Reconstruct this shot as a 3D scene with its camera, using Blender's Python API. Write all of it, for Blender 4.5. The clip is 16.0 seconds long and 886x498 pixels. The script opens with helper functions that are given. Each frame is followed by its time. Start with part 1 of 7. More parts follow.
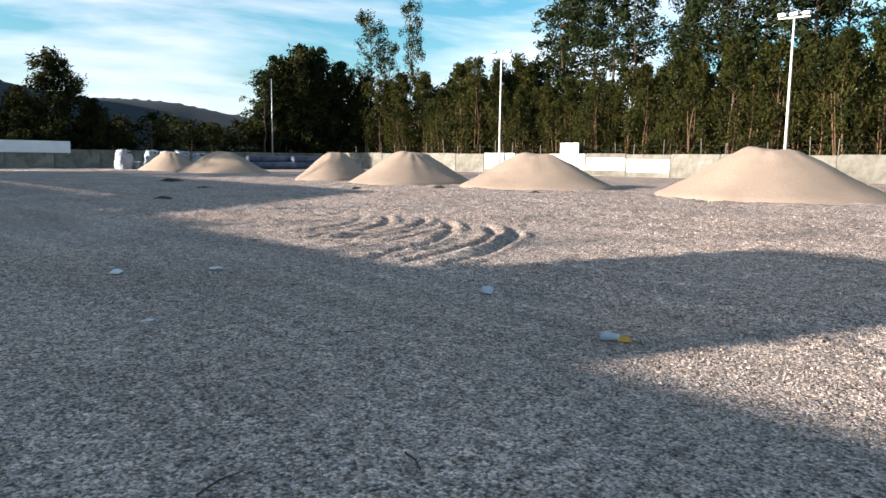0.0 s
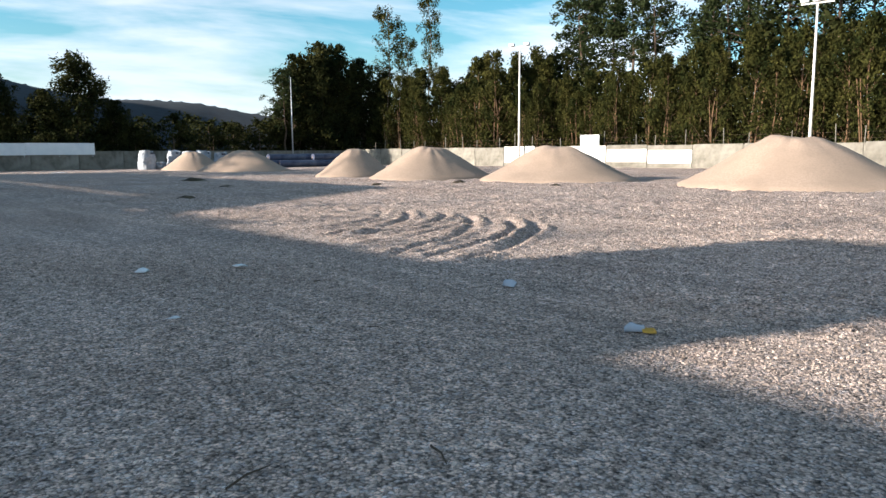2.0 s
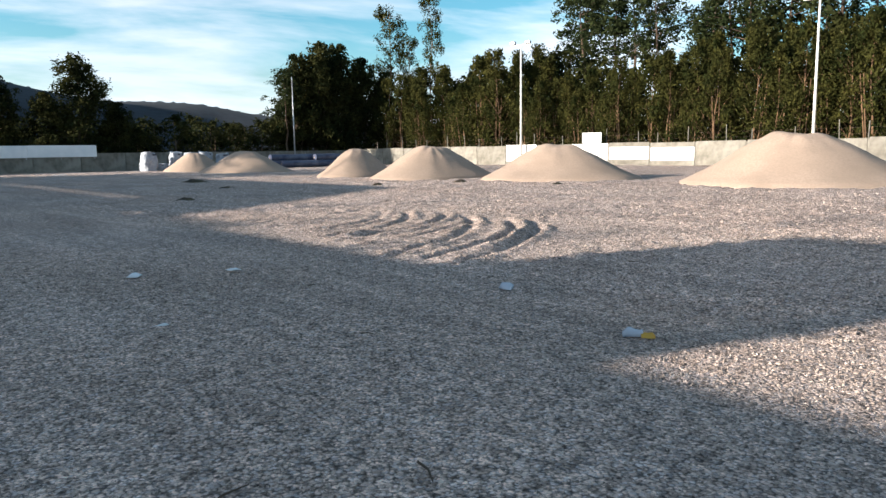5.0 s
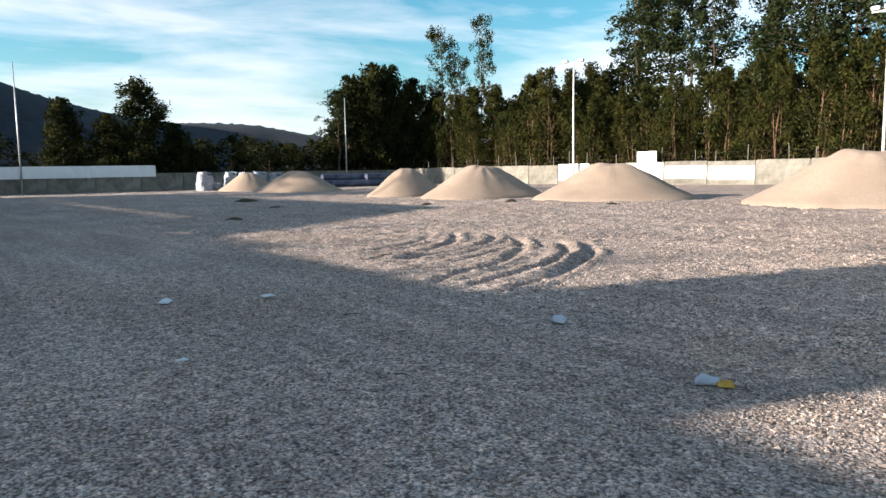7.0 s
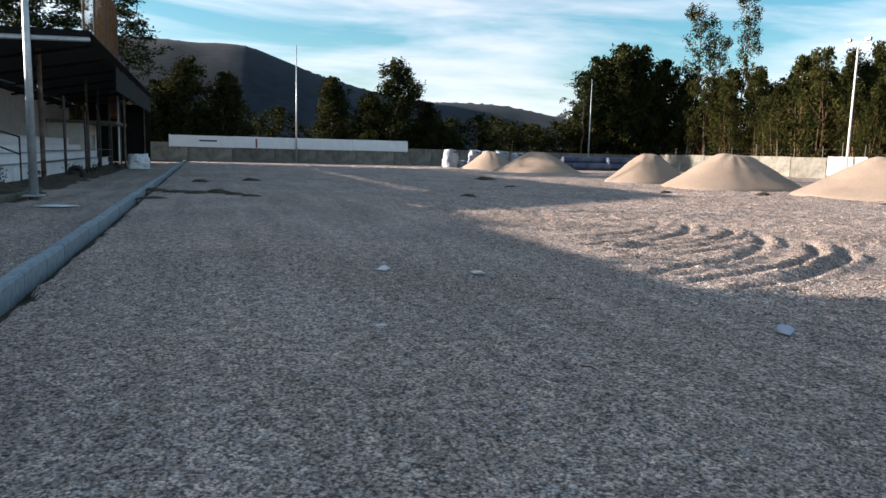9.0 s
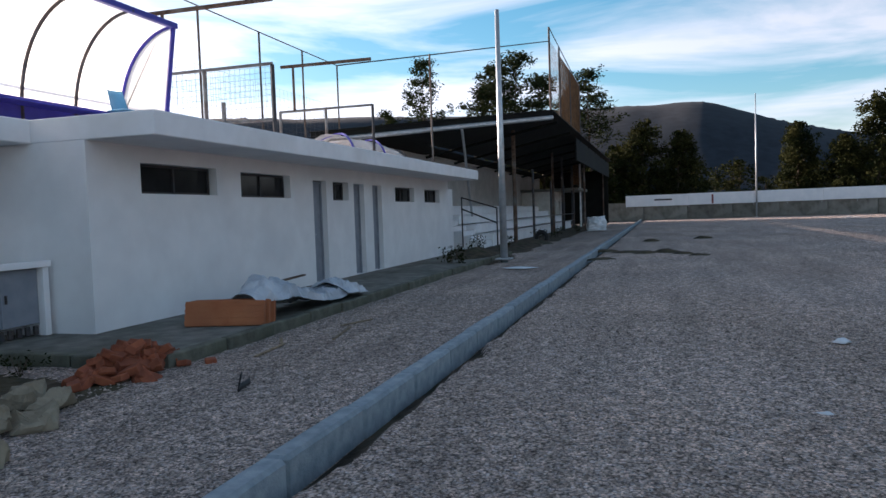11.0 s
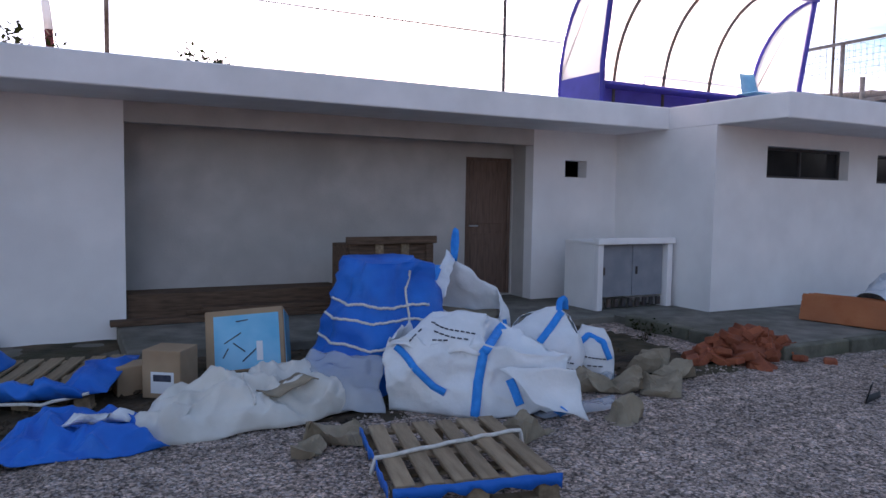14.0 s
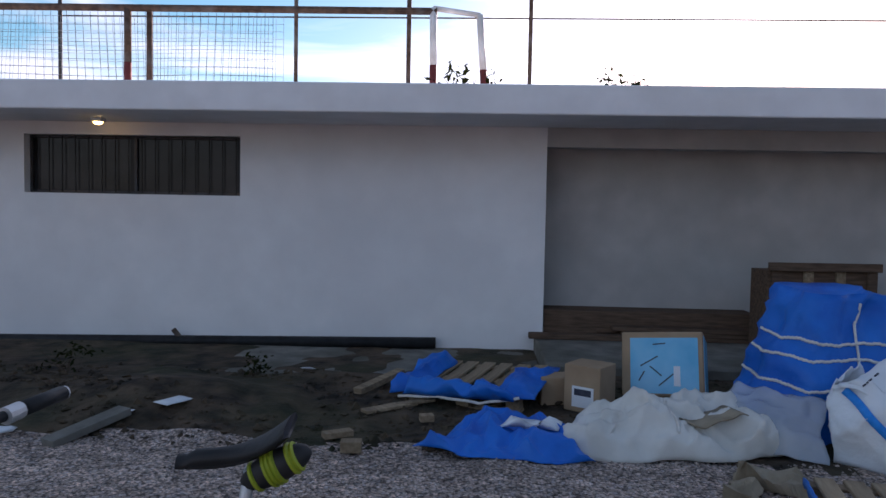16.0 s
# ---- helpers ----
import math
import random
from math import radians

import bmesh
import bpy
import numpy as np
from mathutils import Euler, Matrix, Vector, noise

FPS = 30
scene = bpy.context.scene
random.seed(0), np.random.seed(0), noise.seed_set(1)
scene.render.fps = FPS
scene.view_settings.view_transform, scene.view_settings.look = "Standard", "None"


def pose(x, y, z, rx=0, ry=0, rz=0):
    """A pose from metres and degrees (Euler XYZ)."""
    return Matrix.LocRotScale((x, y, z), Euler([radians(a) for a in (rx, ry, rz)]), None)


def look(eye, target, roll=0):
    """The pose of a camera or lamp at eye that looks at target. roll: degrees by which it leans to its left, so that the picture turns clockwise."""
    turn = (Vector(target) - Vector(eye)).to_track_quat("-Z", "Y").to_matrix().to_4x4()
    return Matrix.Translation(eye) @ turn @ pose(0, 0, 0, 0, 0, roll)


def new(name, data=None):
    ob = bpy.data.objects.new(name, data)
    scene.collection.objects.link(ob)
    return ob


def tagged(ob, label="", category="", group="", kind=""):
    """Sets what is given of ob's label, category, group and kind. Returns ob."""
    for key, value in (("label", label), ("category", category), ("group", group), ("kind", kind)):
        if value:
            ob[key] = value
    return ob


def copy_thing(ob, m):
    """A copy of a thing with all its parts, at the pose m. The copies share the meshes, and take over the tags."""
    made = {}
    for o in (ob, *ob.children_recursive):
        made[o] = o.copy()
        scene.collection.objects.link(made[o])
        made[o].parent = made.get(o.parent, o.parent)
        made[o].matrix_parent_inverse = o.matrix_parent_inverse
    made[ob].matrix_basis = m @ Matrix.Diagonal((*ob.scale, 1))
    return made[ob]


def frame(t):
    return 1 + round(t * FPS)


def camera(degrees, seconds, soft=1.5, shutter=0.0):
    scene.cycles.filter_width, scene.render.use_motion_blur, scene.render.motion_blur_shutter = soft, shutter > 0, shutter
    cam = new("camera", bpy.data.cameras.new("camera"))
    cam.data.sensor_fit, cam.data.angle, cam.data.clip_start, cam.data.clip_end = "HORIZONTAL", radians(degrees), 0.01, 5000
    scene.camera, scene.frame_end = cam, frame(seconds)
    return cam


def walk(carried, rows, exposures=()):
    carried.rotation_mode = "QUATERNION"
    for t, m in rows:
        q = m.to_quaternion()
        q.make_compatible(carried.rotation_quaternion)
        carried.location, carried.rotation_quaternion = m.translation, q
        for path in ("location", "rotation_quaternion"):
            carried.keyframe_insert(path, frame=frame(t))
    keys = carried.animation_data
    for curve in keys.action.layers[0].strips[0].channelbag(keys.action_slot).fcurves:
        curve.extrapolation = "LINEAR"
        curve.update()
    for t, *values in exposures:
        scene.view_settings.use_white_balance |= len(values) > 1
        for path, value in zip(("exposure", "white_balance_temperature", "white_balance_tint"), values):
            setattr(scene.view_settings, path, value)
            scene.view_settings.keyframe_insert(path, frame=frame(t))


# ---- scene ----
cam = camera(63.3, 16.0)
PATH = [
    (0, (-0.067, -0.472, 1.295), (-1.512, 0.888, 1.045), 0.7),
    (0.5, (-0.075, -0.494, 1.297), (-1.539, 0.848, 1.064), 0.5),
    (1, (-0.067, -0.48, 1.285), (-1.524, 0.868, 1.039), 0.5),
    (1.5, (-0.066, -0.491, 1.297), (-1.53, 0.841, 1.009), -0.4),
    (2, (-0.072, -0.477, 1.287), (-1.555, 0.839, 1.023), -0.4),
    (2.5, (-0.075, -0.491, 1.296), (-1.573, 0.809, 1.039), -0.2),
    (3, (-0.11, -0.461, 1.29), (-1.601, 0.836, 0.982), 0.0),
    (3.5, (-0.065, -0.486, 1.294), (-1.557, 0.791, 0.912), -1.0),
    (3.7, (-0.08, -0.488, 1.307), (-1.57, 0.814, 1.018), 0.1),
    (5.8, (-0.17, -0.172, 1.303), (-1.663, 1.134, 1.046), -1.1),
    (6, (-0.238, -0.136, 1.291), (-1.715, 1.194, 1.061), -0.0),
    (6.5, (-0.416, -0.057, 1.303), (-1.931, 1.235, 1.113), -0.2),
    (7, (-0.525, 0.077, 1.308), (-2.108, 1.281, 1.096), -1.0),
    (7.5, (-0.595, 0.301, 1.312), (-2.293, 1.345, 1.148), 0.8),
    (8, (-0.62, 0.375, 1.297), (-2.329, 1.393, 1.087), 0.2),
    (8.5, (-0.56, 0.348, 1.303), (-2.327, 1.252, 1.059), 0.4),
    (9, (-0.533, 0.379, 1.292), (-2.414, 1.007, 1.029), 1.5),
    (9.5, (-0.637, 0.46, 1.281), (-2.605, 0.753, 1.079), 1.6),
    (10, (-0.715, 0.578, 1.295), (-2.705, 0.484, 1.122), 2.3),
    (10.2, (-0.732, 0.611, 1.289), (-2.713, 0.384, 1.13), 0.5),
    (12.3, (-0.714, 0.717, 1.456), (-2.411, -0.336, 1.351), 1.2),
    (12.5, (-0.708, 0.745, 1.457), (-2.338, -0.409, 1.343), 0.9),
    (13, (-0.69, 0.756, 1.467), (-2.119, -0.633, 1.302), 0.1),
    (13.5, (-0.645, 0.62, 1.444), (-1.86, -0.96, 1.278), 0.2),
    (14, (-0.594, 0.469, 1.403), (-1.521, -1.298, 1.263), 0.9),
    (14.5, (-0.577, 0.353, 1.395), (-1.204, -1.543, 1.281), 0.9),
    (15, (-0.554, 0.28, 1.372), (-0.91, -1.684, 1.235), 1.3),
    (15.5, (-0.441, 0.205, 1.383), (-0.577, -1.788, 1.272), 2.1),
    (15.8, (-0.443, 0.275, 1.393), (-0.413, -1.723, 1.296), 3.0),
    (16, (-0.372, 0.342, 1.388), (-0.278, -1.654, 1.29), 1.1),
]
# seconds, stops, kelvin, tint: the film's camera opens up a little as it turns to the shaded clubhouse
EXPOSURES = [(0.0, 1.53, 5650, 6), (6.5, 1.53, 5700, 6), (7.5, 1.54, 5800, 7), (8.5, 1.51, 5800, 8), (9.0, 1.46, 5800, 9), (10.2, 1.40, 5900, 13), (12.4, 1.34, 5650, 22), (13.5, 1.42, 5800, 26), (14.4, 1.82, 6050, 33), (15.0, 1.52, 6050, 32), (16.0, 1.30, 5900, 27)]
SKY_STRENGTH, SUN_STRENGTH = 0.045, 5.0
walk(cam, [(t, look(eye, target, roll)) for t, eye, target, roll in PATH], EXPOSURES)

# ---- daylight: low sun behind the clubhouse, broken cloud ----
SUN_EL, SUN_SLOPE = 13.8, 0.37
sun_flat = Vector((-SUN_SLOPE, -1.0, 0.0)).normalized()
SUN_DIR = Vector((sun_flat.x * math.cos(radians(SUN_EL)), sun_flat.y * math.cos(radians(SUN_EL)), math.sin(radians(SUN_EL))))
world = bpy.data.worlds.new("world")
scene.world = world
world.use_nodes = True
wn, wl = world.node_tree.nodes, world.node_tree.links
wn.clear()
w_out = wn.new("ShaderNodeOutputWorld")
w_bg = wn.new("ShaderNodeBackground")
w_bg.inputs["Strength"].default_value = SKY_STRENGTH
w_sky = wn.new("ShaderNodeTexSky")
w_sky.sky_type, w_sky.sun_disc = "NISHITA", False
w_sky.sun_elevation, w_sky.sun_rotation = radians(SUN_EL), math.atan2(SUN_DIR.x, SUN_DIR.y)
w_sky.dust_density, w_sky.ozone_density = 0.6, 1.5
w_co = wn.new("ShaderNodeTexCoord")
w_map = wn.new("ShaderNodeMapping")
w_map.inputs["Scale"].default_value = (1.6, 1.3, 9.0)
w_map.inputs["Rotation"].default_value = (radians(5), radians(-7), radians(20))
w_noise = wn.new("ShaderNodeTexNoise")
w_noise.inputs["Scale"].default_value, w_noise.inputs["Detail"].default_value, w_noise.inputs["Roughness"].default_value = 1.5, 7, 0.56
w_noise.inputs["Distortion"].default_value = 0.5
w_ramp = wn.new("ShaderNodeValToRGB")
w_ramp.color_ramp.elements[0].position, w_ramp.color_ramp.elements[1].position = 0.40, 0.60
w_mix = wn.new("ShaderNodeMixRGB")
w_lum = wn.new("ShaderNodeHueSaturation")
w_lum.inputs["Saturation"].default_value, w_lum.inputs["Value"].default_value = 0.14, 2.1
w_sat = wn.new("ShaderNodeHueSaturation")
w_sat.inputs["Saturation"].default_value, w_sat.inputs["Value"].default_value, w_sat.inputs["Hue"].default_value = 1.35, 1.45, 0.475
wl.new(w_co.outputs["Generated"], w_map.inputs["Vector"])
wl.new(w_map.outputs["Vector"], w_noise.inputs["Vector"])
wl.new(w_noise.outputs["Fac"], w_ramp.inputs["Fac"])
wl.new(w_sky.outputs["Color"], w_lum.inputs["Color"])
wl.new(w_sky.outputs["Color"], w_sat.inputs["Color"])
wl.new(w_ramp.outputs["Color"], w_mix.inputs["Fac"])
wl.new(w_sat.outputs["Color"], w_mix.inputs["Color1"])
wl.new(w_lum.outputs["Color"], w_mix.inputs["Color2"])
wl.new(w_mix.outputs["Color"], w_bg.inputs["Color"])
wl.new(w_bg.outputs["Background"], w_out.inputs["Surface"])
sun = new("sun", bpy.data.lights.new("sun", "SUN"))
sun.data.energy, sun.data.angle, sun.data.color = SUN_STRENGTH, radians(0.9), (1.0, 0.80, 0.61)
sun.matrix_world = look(SUN_DIR * 200, (0, 0, 0))


# ---- materials ----
def surf(name, c1, c2, scale=3.0, rough=0.8, bump=0.2, bscale=40.0, metal=0.0, c3=None, stain=0.6, sscale=0.7, vor=0.0, obvar=0.0, alpha=1.0, trans=0.0, squash=(1, 1, 1), island=0.0):
    """A surface in two colours at a fine scale, a third in large stains, with relief."""
    m = bpy.data.materials.new(name)
    m.use_nodes = True
    n, l = m.node_tree.nodes, m.node_tree.links
    b = n["Principled BSDF"]
    co, mp = n.new("ShaderNodeTexCoord"), n.new("ShaderNodeMapping")
    mp.inputs["Scale"].default_value = squash
    l.new(co.outputs["Object"], mp.inputs["Vector"])
    fine = n.new("ShaderNodeTexNoise")
    fine.inputs["Scale"].default_value, fine.inputs["Detail"].default_value = scale, 6
    l.new(mp.outputs["Vector"], fine.inputs["Vector"])
    r = n.new("ShaderNodeValToRGB")
    r.color_ramp.elements[0].position, r.color_ramp.elements[1].position = 0.34, 0.66
    r.color_ramp.elements[0].color, r.color_ramp.elements[1].color = (*c1, 1), (*c2, 1)
    l.new(fine.outputs["Fac"], r.inputs["Fac"])
    col = r.outputs["Color"]
    relief = None
    if vor:
        v = n.new("ShaderNodeTexVoronoi")
        v.inputs["Scale"].default_value = vor
        l.new(mp.outputs["Vector"], v.inputs["Vector"])
        hv = n.new("ShaderNodeSeparateColor")
        l.new(v.outputs["Color"], hv.inputs["Color"])
        mr = n.new("ShaderNodeMapRange")
        mr.inputs["To Min"].default_value, mr.inputs["To Max"].default_value = 0.45, 1.5
        l.new(hv.outputs["Red"], mr.inputs["Value"])
        mm = n.new("ShaderNodeMixRGB")
        mm.blend_type, mm.inputs["Fac"].default_value = "MULTIPLY", 1.0
        cc = n.new("ShaderNodeCombineColor")
        for k in ("Red", "Green", "Blue"):
            l.new(mr.outputs["Result"], cc.inputs[k])
        l.new(col, mm.inputs["Color1"])
        l.new(cc.outputs["Color"], mm.inputs["Color2"])
        col, relief = mm.outputs["Color"], v.outputs["Distance"]
    if c3:
        big = n.new("ShaderNodeTexNoise")
        big.inputs["Scale"].default_value, big.inputs["Detail"].default_value = sscale, 5
        l.new(mp.outputs["Vector"], big.inputs["Vector"])
        br = n.new("ShaderNodeValToRGB")
        br.color_ramp.elements[0].position, br.color_ramp.elements[1].position = 0.45, 0.7
        br.color_ramp.elements[1].color = (stain, stain, stain, 1)
        l.new(big.outputs["Fac"], br.inputs["Fac"])
        sm = n.new("ShaderNodeMixRGB")
        sm.inputs["Color2"].default_value = (*c3, 1)
        l.new(br.outputs["Color"], sm.inputs["Fac"])
        l.new(col, sm.inputs["Color1"])
        col = sm.outputs["Color"]
    if obvar or island:
        src = n.new("ShaderNodeObjectInfo").outputs["Random"] if obvar else n.new("ShaderNodeNewGeometry").outputs["Random Per Island"]
        mr2 = n.new("ShaderNodeMapRange")
        k = obvar or island
        mr2.inputs["To Min"].default_value, mr2.inputs["To Max"].default_value = 1 - k, 1 + k
        l.new(src, mr2.inputs["Value"])
        hs = n.new("ShaderNodeHueSaturation")
        l.new(mr2.outputs["Result"], hs.inputs["Value"])
        l.new(col, hs.inputs["Color"])
        col = hs.outputs["Color"]
    if vor:
        # crevice shade between the cells, multiplied into the colour
        gap = n.new("ShaderNodeMapRange")
        gap.inputs["From Min"].default_value, gap.inputs["From Max"].default_value = 0.25, 0.62
        gap.inputs["To Min"].default_value, gap.inputs["To Max"].default_value = 1.12, 0.58
        l.new(relief, gap.inputs["Value"])
        gh = n.new("ShaderNodeHueSaturation")
        l.new(gap.outputs["Result"], gh.inputs["Value"])
        l.new(col, gh.inputs["Color"])
        col = gh.outputs["Color"]
    l.new(col, b.inputs["Base Color"])
    b.inputs["Roughness"].default_value, b.inputs["Metallic"].default_value = rough, metal
    b.inputs["Specular IOR Level"].default_value = 0.35
    b.inputs["Alpha"].default_value = alpha
    b.inputs["Transmission Weight"].default_value = trans
    if bump:
        bn = n.new("ShaderNodeTexNoise")
        bn.inputs["Scale"].default_value, bn.inputs["Detail"].default_value = bscale, 4
        l.new(mp.outputs["Vector"], bn.inputs["Vector"])
        bp = n.new("ShaderNodeBump")
        bp.inputs["Strength"].default_value, bp.inputs["Distance"].default_value = bump, 0.02 if not vor else 0.018
        l.new(relief if relief else bn.outputs["Fac"], bp.inputs["Height"])
        if relief:
            bp.invert = True
        l.new(bp.outputs["Normal"], b.inputs["Normal"])
        if vor:
            lumps, b2 = n.new("ShaderNodeTexNoise"), n.new("ShaderNodeBump")
            lumps.inputs["Scale"].default_value, lumps.inputs["Detail"].default_value = 5.0, 4
            b2.inputs["Strength"].default_value, b2.inputs["Distance"].default_value = 0.9, 0.06
            l.new(mp.outputs["Vector"], lumps.inputs["Vector"])
            l.new(lumps.outputs["Fac"], b2.inputs["Height"])
            l.new(b2.outputs["Normal"], bp.inputs["Normal"])
    return m


def leaf_mat(name, c1, c2, glow=0.25):
    m = surf(name, c1, c2, scale=0.5, rough=0.9, bump=0, island=0.4)
    b = m.node_tree.nodes["Principled BSDF"]
    b.inputs["Specular IOR Level"].default_value = 0.08
    t = m.node_tree.nodes.new("ShaderNodeBsdfTranslucent")
    mx = m.node_tree.nodes.new("ShaderNodeMixShader")
    mx.inputs["Fac"].default_value = glow
    l = m.node_tree.links
    l.new(b.inputs["Base Color"].links[0].from_socket, t.inputs["Color"])
    l.new(b.outputs["BSDF"], mx.inputs[1])
    l.new(t.outputs["BSDF"], mx.inputs[2])
    l.new(mx.outputs["Shader"], m.node_tree.nodes["Material Output"].inputs["Surface"])
    return m


def gravel_mat():
    """Crushed stone: single stones with crevice shade coloured into the gaps, packed and loose patches, drag lines,
    dark specks.
    """
    m = bpy.data.materials.new("gravel_ground")
    m.use_nodes = True
    n, l = m.node_tree.nodes, m.node_tree.links
    b = n["Principled BSDF"]
    co = n.new("ShaderNodeTexCoord").outputs["Object"]

    def mapped(sock, a, bb, c, d):
        q = n.new("ShaderNodeMapRange")
        for key, val in (("From Min", a), ("From Max", bb), ("To Min", c), ("To Max", d)):
            q.inputs[key].default_value = val
        l.new(sock, q.inputs["Value"])
        return q.outputs["Result"]

    def noisy(scale, detail, squash=(1, 1, 1), turn=0.0):
        mp = n.new("ShaderNodeMapping")
        mp.inputs["Scale"].default_value, mp.inputs["Rotation"].default_value = squash, (0, 0, radians(turn))
        l.new(co, mp.inputs["Vector"])
        t = n.new("ShaderNodeTexNoise")
        t.inputs["Scale"].default_value, t.inputs["Detail"].default_value = scale, detail
        l.new(mp.outputs["Vector"], t.inputs["Vector"])
        return t.outputs["Fac"]

    def times(p, q):
        t = n.new("ShaderNodeMath")
        t.operation = "MULTIPLY"
        l.new(p, t.inputs[0])
        l.new(q, t.inputs[1])
        return t.outputs[0]

    v = n.new("ShaderNodeTexVoronoi")
    v.inputs["Scale"].default_value = 50
    warp, add = n.new("ShaderNodeTexNoise"), n.new("ShaderNodeVectorMath")
    warp.inputs["Scale"].default_value, warp.inputs["Detail"].default_value = 38, 2
    l.new(co, warp.inputs["Vector"])
    add.operation = "MULTIPLY_ADD"
    add.inputs[1].default_value = (0.035, 0.035, 0.035)
    l.new(warp.outputs["Color"], add.inputs[0])
    l.new(co, add.inputs[2])
    l.new(add.outputs["Vector"], v.inputs["Vector"])
    hv = n.new("ShaderNodeSeparateColor")
    l.new(v.outputs["Color"], hv.inputs["Color"])
    # tone differs by stone; the distance term colours in shade between stones
    tone = times(mapped(hv.outputs["Red"], 0, 1, 0.60, 1.48), mapped(v.outputs["Distance"], 0.42, 0.78, 1.14, 0.30))
    tone = times(tone, mapped(noisy(9, 4), 0.35, 0.65, 0.68, 1.26))
    tone = times(tone, mapped(noisy(24, 2), 0.56, 0.68, 1.0, 0.40))
    tone = times(tone, mapped(noisy(0.8, 4, (0.25, 2.6, 1), 24), 0.35, 0.65, 0.84, 1.12))
    tone = times(tone, mapped(noisy(0.35, 4), 0.35, 0.65, 0.88, 1.10))
    mix = n.new("ShaderNodeMixRGB")
    mix.inputs["Color1"].default_value, mix.inputs["Color2"].default_value = (0.520, 0.412, 0.355, 1), (0.560, 0.425, 0.350, 1)
    l.new(mapped(noisy(0.22, 3), 0.4, 0.6, 0, 1), mix.inputs["Fac"])
    grey = n.new("ShaderNodeMixRGB")
    grey.inputs["Color2"].default_value = (0.45, 0.41, 0.41, 1)
    l.new(mapped(hv.outputs["Green"], 0.45, 1.0, 0, 0.8), grey.inputs["Fac"])
    l.new(mix.outputs["Color"], grey.inputs["Color1"])
    hs = n.new("ShaderNodeHueSaturation")
    l.new(tone, hs.inputs["Value"])
    l.new(grey.outputs["Color"], hs.inputs["Color"])
    l.new(hs.outputs["Color"], b.inputs["Base Color"])
    b.inputs["Roughness"].default_value, b.inputs["Specular IOR Level"].default_value = 0.95, 0.2
    b1, b2 = n.new("ShaderNodeBump"), n.new("ShaderNodeBump")
    b1.inputs["Strength"].default_value, b1.inputs["Distance"].default_value, b1.invert = 1.0, 0.022, True
    b2.inputs["Strength"].default_value, b2.inputs["Distance"].default_value = 0.9, 0.07
    l.new(v.outputs["Distance"], b1.inputs["Height"])
    l.new(noisy(5.0, 4), b2.inputs["Height"])
    l.new(b2.outputs["Normal"], b1.inputs["Normal"])
    l.new(b1.outputs["Normal"], b.inputs["Normal"])
    return m


M_GRAVEL = gravel_mat()
M_STONE = surf("gravel_stone", (0.24, 0.195, 0.168), (0.43, 0.355, 0.305), scale=20, rough=0.9, bump=0.3, bscale=90, island=0.65)
M_DIRT = surf("damp_soil", (0.018, 0.014, 0.010), (0.105, 0.074, 0.048), scale=4, rough=1.0, bump=1.0, bscale=14, c3=(0.040, 0.048, 0.020), sscale=0.9)
M_SAND = surf("pale_sand", (0.300, 0.226, 0.174), (0.370, 0.285, 0.222), scale=14, rough=1.0, bump=0.5, bscale=26, c3=(0.26, 0.20, 0.153), sscale=0.5, stain=0.8)
M_KERB = surf("kerb_concrete", (0.20, 0.245, 0.28), (0.30, 0.345, 0.38), scale=12, rough=0.85, bump=0.25, bscale=60, c3=(0.18, 0.20, 0.21), sscale=1.2, obvar=0.05)
M_CONC = surf("grey_concrete", (0.125, 0.12, 0.105), (0.225, 0.215, 0.19), scale=4, rough=0.92, bump=0.4, bscale=35, c3=(0.065, 0.065, 0.045), sscale=0.8, stain=0.85, obvar=0.08)
M_BLOCK = surf("old_block_wall", (0.115, 0.108, 0.09), (0.20, 0.188, 0.158), scale=2.2, rough=0.95, bump=0.5, bscale=12, c3=(0.26, 0.25, 0.22), sscale=0.8, stain=0.8, obvar=0.2)
M_WHITEWASH = surf("whitewash", (0.60, 0.59, 0.56), (0.72, 0.71, 0.68), scale=3, rough=0.9, bump=0.3, bscale=14, c3=(0.30, 0.28, 0.24), sscale=0.8, stain=0.75)
M_PLASTER = surf("white_plaster", (0.74, 0.74, 0.75), (0.81, 0.81, 0.82), scale=2.2, rough=0.85, bump=0.08, bscale=70, c3=(0.66, 0.66, 0.68), sscale=0.5, stain=0.6)
M_FASCIA = surf("white_roof_edge", (0.76, 0.76, 0.78), (0.83, 0.83, 0.85), scale=3, rough=0.8, bump=0.06, bscale=60, c3=(0.66, 0.65, 0.64), sscale=1.1, stain=0.5)
M_BOARD = surf("white_hoarding", (0.72, 0.75, 0.78), (0.80, 0.82, 0.84), scale=1.5, rough=0.5, bump=0.03, bscale=10)
M_GREYDOOR = surf("grey_door_paint", (0.20, 0.22, 0.26), (0.25, 0.27, 0.31), scale=5, rough=0.5, bump=0.05, bscale=40)
M_BROWNDOOR = surf("brown_door_wood", (0.10, 0.065, 0.05), (0.16, 0.105, 0.08), scale=6, rough=0.6, bump=0.15, bscale=30, squash=(6, 6, 0.6))
# indoor gloom is put into this darker plaster colour
M_DARKROOM = surf("plaster_darkened_as_unlit", (0.10, 0.10, 0.10), (0.16, 0.155, 0.15), scale=3, rough=0.9, bump=0.1)
M_GALV = surf("galvanised_steel", (0.42, 0.44, 0.46), (0.56, 0.58, 0.60), scale=7, rough=0.45, bump=0.05, metal=0.6, c3=(0.36, 0.36, 0.35), sscale=1.5)
